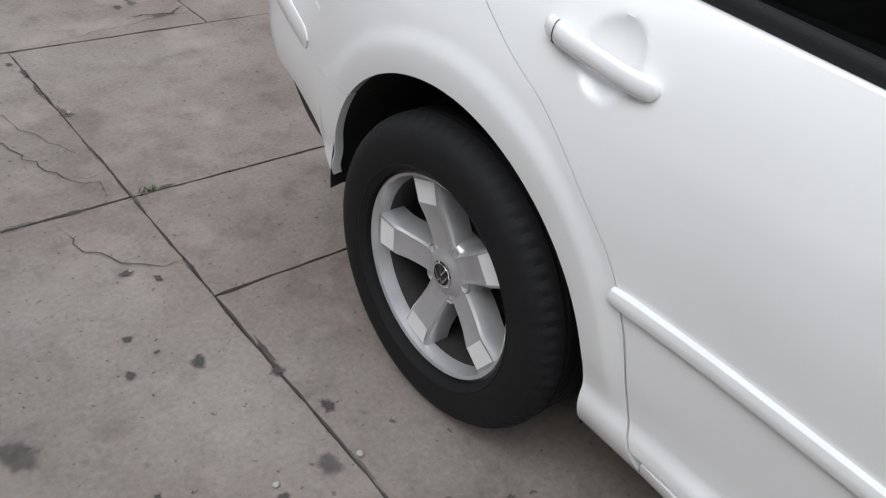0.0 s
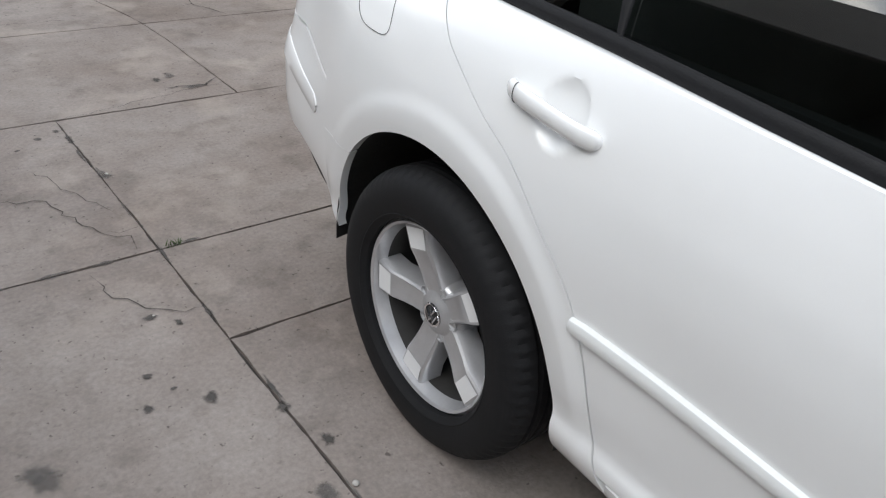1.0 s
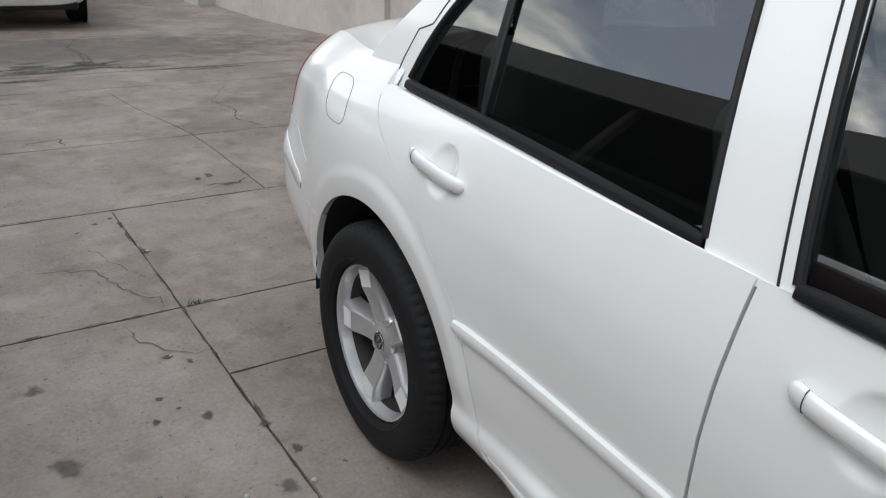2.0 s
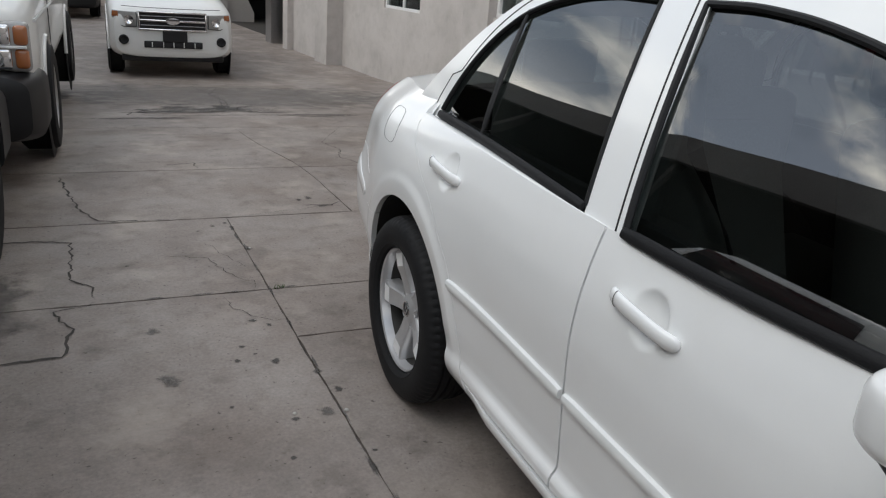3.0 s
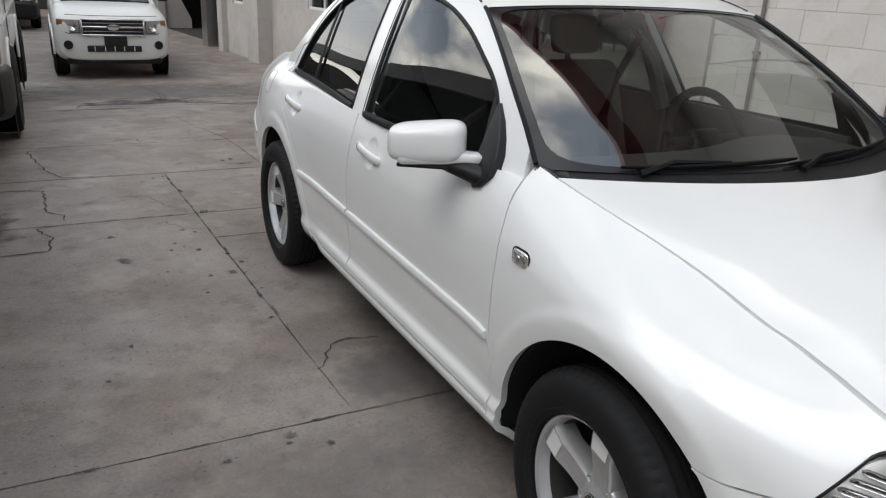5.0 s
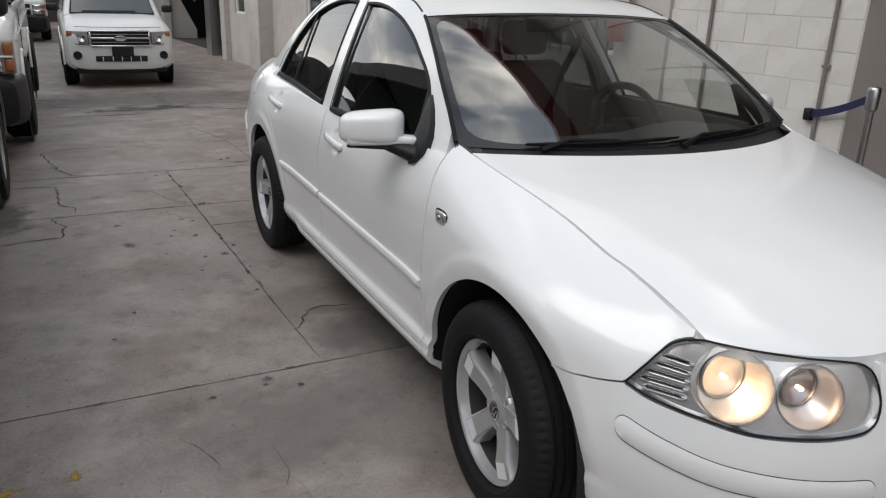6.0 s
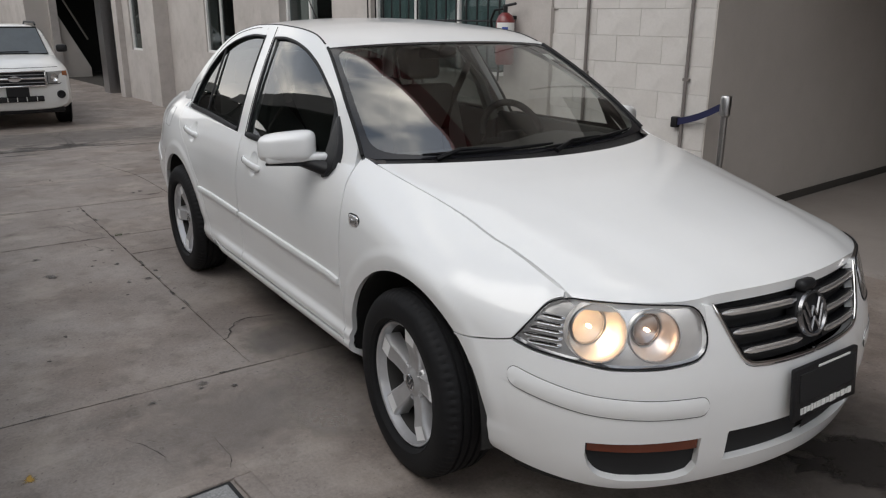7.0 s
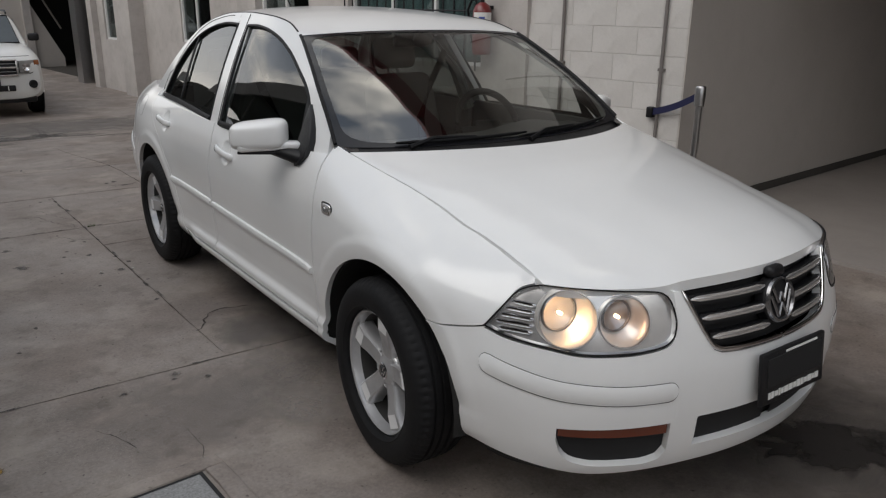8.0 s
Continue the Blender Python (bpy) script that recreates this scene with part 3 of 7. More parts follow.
        out_face = [f for f in bm.faces if (f.calc_center_median().x * s) > 0.05]
        if sum(f.normal.x * s for f in out_face) < 0:
            bmesh.ops.reverse_faces(bm, faces=bm.faces)
        spoke = part("spoke", bm, ALLOY, w, sharp=24)
        # flat pad; its pale colour paints the sky that the metal would mirror
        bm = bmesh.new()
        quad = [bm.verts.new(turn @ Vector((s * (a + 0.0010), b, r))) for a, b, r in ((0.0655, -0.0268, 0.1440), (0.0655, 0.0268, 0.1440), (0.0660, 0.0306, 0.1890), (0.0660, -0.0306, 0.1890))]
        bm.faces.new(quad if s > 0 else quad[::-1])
        part("spoke_pad", bm, PAD_SHEEN, spoke, "flat pad on the spoke's end, its sky sheen painted pale")
        # bolt between the spokes' roots
        turn = Matrix.Rotation(s * radians(spin + 36 + 72 * k), 4, "X")
        bm = lathe([(0.0, s * 0.040), (0.008, s * 0.040), (0.0085, s * 0.026)], 8)
        bm.transform(turn @ Matrix.Translation((0, 0, 0.052)))
        part("wheel_bolt", bm, STEEL, w)
        bm = lathe([(0.0095, s * 0.036), (0.0120, s * 0.0472), (0.0140, s * 0.0468), (0.0145, s * 0.043)], 16)
        bm.transform(turn @ Matrix.Translation((0, 0, 0.052)))
        part("bolt_seat", bm, ALLOY, w)
    return w


def ribbon(points, half_w, thick, bm=None, out=(1, 0, 0), tip=0.35):
    """A rounded moulding along points, proud of the skin."""
    bm = bm or bmesh.new()
    pts = [Vector(p) for p in points]
    o = Vector(out)
    rings = []
    n = len(pts)
    for i, p in enumerate(pts):
        d = (pts[min(i + 1, n - 1)] - pts[max(i - 1, 0)]).normalized()
        up = o.cross(d).normalized()
        nrm = d.cross(up).normalized()
        end = min(1.0, tip + min(i, n - 1 - i) * 0.33)
        ring = []
        for a, b in ((-1.0, -0.25), (-1.0, 0.3), (-0.8, 0.75), (-0.3, 1.0), (0.3, 1.0), (0.8, 0.8), (1.0, 0.35), (1.0, -0.25)):
            ring.append(bm.verts.new(p + up * a * half_w * end + nrm * b * thick * (0.5 + 0.5 * end)))
        rings.append(ring)
    for a, b in zip(rings, rings[1:]):
        for j in range(8):
            bm.faces.new((a[j], a[(j + 1) % 8], b[(j + 1) % 8], b[j]))
    bm.faces.new(rings[0][::-1])
    bm.faces.new(rings[-1])
    bmesh.ops.recalc_face_normals(bm, faces=bm.faces)
    return bm


def side_point(s, y, z, out=0.0):
    p = flank(u_of_y(y), z)
    x, yy, nx, ny = plan_at(u_of_y(y))
    return Vector((s * (p[0] + nx * out), p[1] + ny * out, z))


def door_handle(parent, s, y_rear, z):
    """A pull handle over a round finger recess; y_rear is its rear end."""
    body = flank(u_of_y(y_rear - 0.09), z)[0]
    h = new("door_handle")
    h.parent = parent
    tagged(h, "white pull handle over a round finger recess")
    length = 0.198

    def bar(a, b, lift, thick, half, n):
        """A flattened round-ended bar between two stops along the handle."""
        pts, rad = [], []
        for i in range(n + 1):
            t = a + (b - a) * (0.5 - 0.5 * math.cos(math.pi * i / n))
            y = y_rear - length * t
            edge = min(t - a, b - t) * length / half
            rad.append(thick * max(0.12, math.sqrt(max(0.0, 1 - (1 - min(1.0, edge)) ** 2))))
            pts.append((s * (flank(u_of_y(y), z)[0] + lift(t)), y, z + 0.012 - 0.02 * t))
        return tube(pts, rad, 16, flat=half / thick)

    part("grip", bar(0.0, 1.0, lambda t: 0.002 + 0.015 * (1 - (2 * t - 1) ** 4), 0.0095, 0.0158, 40), WHITE, h)
    y = y_rear - 0.145 * length
    x = flank(u_of_y(y), z)[0] + 0.014
    ring = [(s * (x + 0.0098 * math.cos(a)), y, z + 0.0092 + 0.0161 * math.sin(a)) for a in (math.pi * (-0.5 + k / 12) for k in range(13))]
    part("grip_joint", tube(ring, 0.0007, 5), DARK, h)
    return h


def saloon():
    car = thing("car", "white four-door saloon parked on the yard with its headlamps lit", "car")
    us = lambda a, b, n, *e: spread(u_of_y(a), u_of_y(b), n, *[u_of_y(x) for x in e])  # noqa: E731
    body = new("body")
    body.parent = car
    for s in (-1, 1):
        # front wing: a fan round the wheel opening, and the stretch ahead of it
        def wing_reach(a):
            r = ARCH_R + 0.002
            while r < 1.2:
                y, z = HUB_F + r * math.cos(a), HUB_Z + r * math.sin(a)
                if z < 0.246 or z > crest(y) - 0.002 or y < -1.503 or y > front_edge(z) - 0.0025:
                    break
                r += 0.0007
            return r

        bm = bmesh.new()
        grid = []
        corner = [math.atan2(z - HUB_Z, y - HUB_F) for y, z in ((-1.503, crest(-1.503) - 0.0022), (front_edge(crest(-0.772)) - 0.003, crest(-0.772) - 0.0025), (-0.828, 0.247))]
        angles = sorted([radians(-14.5 + (131.2 + 14.5) * i / 120) for i in range(121)] + [a for a in corner if -0.25 < a < 2.27])
        for a in angles:
            far = wing_reach(a)
            grid.append([])
            for j in range(41):
                r = ARCH_R + (far - ARCH_R) * (j / 40) ** 1.3
                p = flank(u_of_y(HUB_F + r * math.cos(a)), HUB_Z + r * math.sin(a))
                grid[-1].append(bm.verts.new((s * p[0], p[1], p[2])))
        for i in range(len(grid) - 1):
            for j in range(40):
                q = (grid[i][j], grid[i][j + 1], grid[i + 1][j + 1], grid[i + 1][j])
                bm.faces.new(q if s > 0 else q[::-1])

        def wing_low(u):
            y = y_of_u(u)
            if y <= -1.70:
                return min(lamp_top(u) + 0.006, crest(y) - 0.003)
            return 0.592 + 0.033 * min(1, max(0, (-1.503 - y) / 0.197)) ** 1.6

        join(bm, sheet(flank, spread(u_of_y(-1.81), u_of_y(-1.503), 30, u_of_y(-1.70)), wing_low, lambda u: crest(y_of_u(u)) - 0.002, 26, s, 0))
        turn_in(bm, 0.02)
        part("wing", bm, WHITE, body)
        # doors
        front = new("door")
        front.parent = car
        tagged(front, "white front door with a dark tinted window" if s < 0 else "white front door with its window wound down")
        place = between(front_edge, lambda z: SPLIT, (0.083, 0.822))
        part("skin", sheet(place, spread(0, 1, 170), lambda c: DOOR_LOW, lambda c: 0.945 - 0.02 * c, 120, s, 0.014), WHITE, front)
        rear = new("door")
        rear.parent = car
        tagged(rear, "white rear door with a dark tinted window")
        place = between(lambda z: SPLIT + 0.002, rear_edge, (1.004, 0.850))
        part("skin", sheet(place, spread(0, 1, 150), lambda c: DOOR_LOW, lambda c: 0.926 + 0.02 * c, 120, s, 0.014), WHITE, rear)
        # rear quarter

        def quarter_reach(a):
            """How far the panel goes from the hub in the direction a: to the door's edge, the crest or the bumper's line."""
            r = ARCH_R + 0.002
            while r < 1.2:
                y, z = HUB_R + r * math.cos(a), HUB_Z + r * math.sin(a)
                if z < 0.246 or z > crest(y) - 0.002 or y > 1.7125 or (z > 0.2 and y < rear_edge(z) + 0.0022):
                    break
                r += 0.0007
            return r

        bm = bmesh.new()
        grid = []
        corner = [math.atan2(z - HUB_Z, y - HUB_R) for y, z in ((1.7122, crest(1.7125) - 0.0022), (1.7122, 0.547))]
        for a in sorted([radians(28.6 + (194.5 - 28.6) * i / 120) for i in range(121)] + corner):
            near = max(ARCH_R, 0.241 / math.sin(a)) if a < 1.2 else ARCH_R
            far = max(near + 0.001, quarter_reach(a))
            grid.append([])
            for j in range(41):
                r = near + (far - near) * (j / 40) ** 1.3
                p = flank(u_of_y(HUB_R + r * math.cos(a)), HUB_Z + r * math.sin(a))
                grid[-1].append(bm.verts.new((s * p[0], p[1], p[2])))
        for i in range(len(grid) - 1):
            for j in range(40):
                q = (grid[i][j], grid[i][j + 1], grid[i + 1][j + 1], grid[i + 1][j])
                bm.faces.new(q if s > 0 else q[::-1])
        cols = spread(u_of_y(1.712), u_of_y(2.19), 24)
        join(bm, sheet(flank, cols, lambda u: 0.665 + 0.055 * min(1, (y_of_u(u) - 1.71) / 0.2), lambda u: crest(y_of_u(u)) - 0.002, 20, s, 0))
        turn_in(bm, 0.02)
        part("rear_quarter", bm, WHITE, body)
        # sill
        part("sill", sheet(flank, us(-0.8185, 0.7505, 30), lambda u: 0.242, lambda u: DOOR_LOW - 0.006, 10, s, 0.02), WHITE, body)
        # dark inner shell behind the gaps
        cols = spread(0.02, U_END - 0.02, 110)
        bm = sheet(lambda u, z: tuple(np.array(flank(u, z)) - np.array([plan_at(u)[2], plan_at(u)[3], 0]) * 0.022), cols, lambda u: 0.2, lambda u: min(0.92, crest(y_of_u(u)) - 0.03), 20, s, 0)
        gone = [f for f in bm.faces if any(math.hypot(f.calc_center_median().y - hub, f.calc_center_median().z - HUB_Z) < ARCH_R + 0.03 or (abs(f.calc_center_median().y - hub) < ARCH_R + 0.02 and f.calc_center_median().z < 0.35) for hub in (HUB_F, HUB_R)) or (f.calc_center_median().y < -1.6 and f.calc_center_median().z > 0.48)]
        bmesh.ops.delete(bm, geom=gone, context="FACES")
        part("inner_shell", bm, DARK, body)
        # wheel housings
        for hub in (HUB_F, HUB_R):
            prof = [(ARCH_R + 0.004, 0.815), (ARCH_R + 0.012, 0.78), (ARCH_R + 0.02, 0.52), (0.0, 0.50)]
            bm = bmesh.new()
            rings = []
            for k in range(37):
                a = math.pi * (-0.025 + 1.06 * k / 36)
                rings.append([bm.verts.new((s * x, hub + r * math.cos(a), HUB_Z + r * math.sin(a))) for r, x in prof])
            for a, b in zip(rings, rings[1:]):
                for j in range(3):
                    bm.faces.new((a[j], a[j + 1], b[j + 1], b[j]))
            bmesh.ops.remove_doubles(bm, verts=bm.verts, dist=1e-4)
            part("wheel_housing", bm, LINER, body, "dark wheel housing")
        # window frames and pillars
        cols = spread(-0.768, 1.555, 110, 0.24, 0.385, -0.67, 1.325)
        low = lambda c: max(belt(c) - 0.012, 0.0)  # noqa: E731

        def frame_low(c):
            if -0.67 < c < 0.24:
                return min(fwin_top(c) + 0.004, rail(c) - 0.004)
            if 0.385 < c < 1.325:
                return min(rwin_top(c) + 0.004, rail(c) - 0.004)
            return min(low(c) - (0.04 if c > 1.3 else 0.0), rail(c) - 0.003)

        part("side_frame", sheet(house, cols, frame_low, rail, 12, s, 0.03), WHITE, body)
        # glass, rubbers
        for door, a, b, top in ((front, -0.665, 0.236, fwin_top), (rear, 0.389, 1.32, rwin_top)):
            inset = lambda c, z: (house(c, z)[0] - 0.012, house(c, z)[1], z)  # noqa: E731
            bm = sheet(inset, spread(a, b, 44), lambda c: belt(c) - 0.01, lambda c, top=top: max(top(c) + 0.004, belt(c) - 0.008), 14, s, 0)
            if s > 0 and door is front:
                bm.free()  # this window is wound down
            else:
                part("window_glass", bm, GLASS_SIDE, door, "dark tinted glass")
            bm = bmesh.new()
            edge = [house(c, belt(c) + 0.007) for c in spread(a, b - 0.004, 24)]
            ribbon([(s * (p[0] + 0.004), p[1], p[2]) for p in edge], 0.0135, 0.009, bm, (s, 0, 0.35), 0.8)
            part("belt_rubber", bm, RUBBER, door, "black rubber strip under the window")
            bm = bmesh.new()
            run = [house(c, top(c) - 0.004) for c in spread(a, b, 40)]
            ends = [house(b, belt(b) + 0.01 + (top(b) - belt(b) - 0.014) * k / 8) for k in range(9)] if door is front else [house(a, belt(a) + 0.01 + (top(a) - belt(a) - 0.014) * k / 8) for k in range(9)]
            line = run + ends[::-1] if door is front else ends + run
            tube([(s * (p[0] - 0.003), p[1], p[2]) for p in line], 0.0080, 8, bm, up=(1, 0, 0))
            part("window_seal", bm, RUBBER, door, "black window seal")
        # shoulders between the outer skins and the window line
        for owner, name, ya, yb, rise in ((front, "door_shoulder", -0.60, SPLIT - 0.0025, lambda y: 0.945 - 0.02 * (y + 0.77) / 1.055), (rear, "door_shoulder", SPLIT + 0.0045, 1.362, lambda y: 0.926 + 0.02 * (y - SPLIT) / 1.09), (body, "quarter_shoulder", 1.368, 1.56, lambda y: crest(y) - 0.003)):
            bm = bmesh.new()
            grid = []
            for y in spread(ya, yb, 40):
                low = Vector(flank(u_of_y(y), rise(y)))
                high = Vector((belt_in(low.y) + 0.004, low.y, belt(low.y) - 0.004))
                out = Vector((low.x, low.y, high.z)) if high.z > low.z else (low + high) / 2 + Vector((0, 0, 0.012))
                grid.append([bm.verts.new((s * q.x, q.y, q.z)) for q in ((1 - t) ** 2 * low + 2 * t * (1 - t) * (low * 0.45 + out * 0.55) + t * t * high for t in (0, 0.2, 0.4, 0.6, 0.8, 1.0))])
            for a, b in zip(grid, grid[1:]):
                for j in range(5):
                    q = (a[j], b[j], b[j + 1], a[j + 1])
                    bm.faces.new(q if s > 0 else q[::-1])
            part(name, bm, WHITE, owner)
        # shut lines between the doors and round the rear door
        pts = [house(0.262, z) for z in spread(0.925, rail(0.262) - 0.008, 14)]
        part("shut_line", tube([(s * p[0], p[1], p[2]) for p in pts], 0.0026, 5, up=(1, 0, 0)), DARK, body)
        pts = [house(c, min(rail(c) - 0.012, rwin_top(c) + 0.035)) for c in spread(0.5, 1.27, 24)] + [house(c, z) for c, z in ((1.33, 1.07), (1.37, 1.0), (1.385, 0.96))]
        part("shut_line", tube([(s * p[0], p[1], p[2]) for p in pts], 0.0022, 5, up=(1, 0, 0)), DARK, body)
        # quarter-light divider
        bm = bmesh.new()
        pts = []
        for k in range(9):
            z = belt(0.99) + (1.292 - belt(0.99)) * k / 8
            y = 1.0 + 0.11 * k / 8
            p = house(y - 0.33 * (z - 0.93), z)
            pts.append((s * (p[0] - 0.003), p[1], p[2]))
        ribbon(pts, 0.012, 0.006, bm, (s, 0, 0.4))
        part("divider_bar", bm, RUBBER, rear, "black divider bar in the window")
        # mirror foot triangle
        bm = sheet(lambda c, z: (house(c, z)[0] + 0.004, house(c, z)[1], z), spread(-0.675, -0.575, 8), lambda c: belt(c) - 0.03, lambda c: max(belt(c) - 0.005, fwin_top(c) + 0.006), 8, s, 0.01)
        part("mirror_triangle", bm, BLACK_PLASTIC, front, "black plastic triangle at the mirror's foot")
        # body-side mouldings
        ym = [front_edge(0.53) + 0.012 + (SPLIT - 0.008 - front_edge(0.53) - 0.012) * k / 30 for k in range(31)]
        part("side_moulding", ribbon([side_point(s, y, 0.529 + 0.022 * (y + 0.77) / 1.07, 0.001) for y in ym], 0.0150, 0.0105, None, (s, 0, 0), 0.8), WHITE_TRIM, front, "white rubbing strip")
        ym = [SPLIT + 0.008 + (0.878 - SPLIT - 0.008) * k / 20 for k in range(21)]
        part("side_moulding", ribbon([side_point(s, y, 0.552 + 0.014 * (y - 0.31) / 0.58, 0.001) for y in ym], 0.0150, 0.0105, None, (s, 0, 0), 0.8), WHITE_TRIM, rear, "white rubbing strip")
        door_handle(front, s, 0.19, 0.822)
        door_handle(rear, s, 1.115, 0.850)
        # mirror
        mirror = new("door_mirror")
        mirror.parent = front
        tagged(mirror, "white door mirror on a black foot")
        bm = bmesh.new()
        bmesh.ops.create_icosphere(bm, subdivisions=4, radius=1.0)
        for v in bm.verts:
            x, y, z = v.co
            q = lambda t, k: math.copysign(abs(t) ** k, t)  # noqa: E731
            x, y, z = q(x, 0.45), q(y, 0.8), q(z, 0.5)
            taper = 1.0 - 0.16 * (x + 1) / 2
            v.co = (x * 0.108, y * 0.06 * (1.15 if y < 0 else 0.55), z * 0.058 * taper - 0.008 * x + (0.004 if z > 0 else 0))
        bmesh.ops.transform(bm, matrix=Matrix.Translation((0.888, -0.490, 0.987)) @ Matrix.Rotation(radians(32), 4, "Z"), verts=bm.verts)
        for v in bm.verts:
            v.co.x *= s
        if s < 0:
            bmesh.ops.reverse_faces(bm, faces=bm.faces)
        part("mirror_shell", bm, WHITE, mirror)
        turned = Matrix.Translation((s * 0.888, -0.490, 0.987)) @ Matrix.Rotation(s * radians(32), 4, "Z")
        bm = box(0.232, 0.096, 0.042, (-0.040, -0.016, -0.0365), 0.017, 4)
        for v in bm.verts:
            k = max(0.0, (-0.05 - v.co.x) / 0.09)
            v.co.y = -0.012 + (v.co.y + 0.012) * (1 - 0.45 * k)
            v.co.z = -0.0475 + (v.co.z + 0.0475) * (1 - 0.35 * k) + 0.006 * k
            v.co.x *= s
        if s < 0:
            bmesh.ops.reverse_faces(bm, faces=bm.faces)
        bm.transform(turned)
        part("mirror_lip", bm, WHITE, mirror)
        bm = box(0.178, 0.072, 0.012, (s * -0.012, -0.010, -0.0600), 0.005, 3)
        bm.transform(turned)
        part("mirror_underside", bm, BLACK_PLASTIC, mirror)
        bm = tube([(s * 0.765, -0.625, 0.905), (s * 0.79, -0.60, 0.914), (s * 0.812, -0.575, 0.922), (s * 0.838, -0.548, 0.929), (s * 0.862, -0.522, 0.931)], [0.036, 0.035, 0.031, 0.026, 0.016], 16, flat=0.8)
        part("mirror_foot", bm, BLACK_PLASTIC, mirror, "black plastic mirror foot")
        # sail panel that carries the foot
        outline = [(-0.612, 0.882, 0.812), (-0.645, 0.892, 0.812), (-0.672, 0.925, 0.798), (-0.664, 0.975, 0.772), (-0.640, 1.015, 0.752), (-0.606, 1.055, 0.732), (-0.556, 1.098, 0.706), (-0.546, 1.092, 0.708), (-0.556, 1.02, 0.744), (-0.562, 0.955, 0.774), (-0.575, 0.905, 0.800)]
        bm = bmesh.new()
        face = bm.faces.new([bm.verts.new((s * x, y, z)) for y, z, x in outline])
        r = bmesh.ops.extrude_face_region(bm, geom=[face])
        for v in r["geom"]:
            if isinstance(v, bmesh.types.BMVert):
                v.co.x -= s * 0.05
        bmesh.ops.triangulate(bm, faces=[f for f in bm.faces if len(f.verts) > 4])
        bmesh.ops.recalc_face_normals(bm, faces=bm.faces)
        rim_edges = [e for e in bm.edges if len(e.link_faces) == 2 and e.calc_face_angle(0) > 0.9]
        bmesh.ops.bevel(bm, geom=rim_edges, offset=0.010, segments=4, profile=0.5, affect="EDGES", clamp_overlap=True)
        part("mirror_sail", bm, BLACK_PLASTIC, mirror, "black plastic panel at the mirror's foot")
        bm = box(0.155, 0.006, 0.070, (0, 0.022, 0), 0.02, 3)
        bm.transform(Matrix.Translation((s * 0.888, -0.490, 0.987)) @ Matrix.Rotation(s * radians(32), 4, "Z"))
        part("mirror_glass", bm, CHROME, mirror, "mirror glass")
        # side marker lamp
        marker = new("side_marker")
        marker.parent = body
        tagged(marker, "small clear side lamp with rounded corners")
        bm = bmesh.new()
        bmesh.ops.create_uvsphere(bm, u_segments=24, v_segments=12, radius=1.0)
        c = side_point(s, -0.905, 0.785)
        for v in bm.verts:
            q = lambda t: math.copysign(abs(t) ** 0.5, t)  # noqa: E731
            v.co = (v.co.x * 0.010, q(v.co.y) * 0.034, q(v.co.z) * 0.021)
        bm.transform(Matrix.Translation(c))
        part("lens", bm, LAMP_SILVER, marker)
        bm = bmesh.new()
        bmesh.ops.create_uvsphere(bm, u_segments=12, v_segments=8, radius=0.011, matrix=Matrix.Translation(c + Vector((s * 0.004, 0, 0))))
        part("bulb_cover", bm, STEEL, marker)
        ring = [c + Vector((s * 0.001, 0.036 * math.copysign(abs(math.cos(2 * math.pi * k / 32)) ** 0.5, math.cos(2 * math.pi * k / 32)), 0.023 * math.copysign(abs(math.sin(2 * math.pi * k / 32)) ** 0.5, math.sin(2 * math.pi * k / 32)))) for k in range(33)]
        part("gasket", tube(ring, 0.0022, 6, caps=False), RUBBER, marker)
    # fuel flap on the near side
    bm = bmesh.new()
    ring_n = 40
    cy, cz = 1.560, 0.875
    outer = []
    for k in range(ring_n):
        a = 2 * math.pi * k / ring_n
        q = lambda t: math.copysign(abs(t) ** 0.6, t)  # noqa: E731
        outer.append(side_point(-1, cy + 0.068 * q(math.cos(a)) + 0.032 * q(math.sin(a)), cz + 0.052 * q(math.sin(a)), 0.0012))
    part("fuel_flap", tube(outer + outer[:1], 0.0006, 5, caps=False), DARK, body, "thin gap round the fuel flap")
    return car, body


car, car_body = saloon()


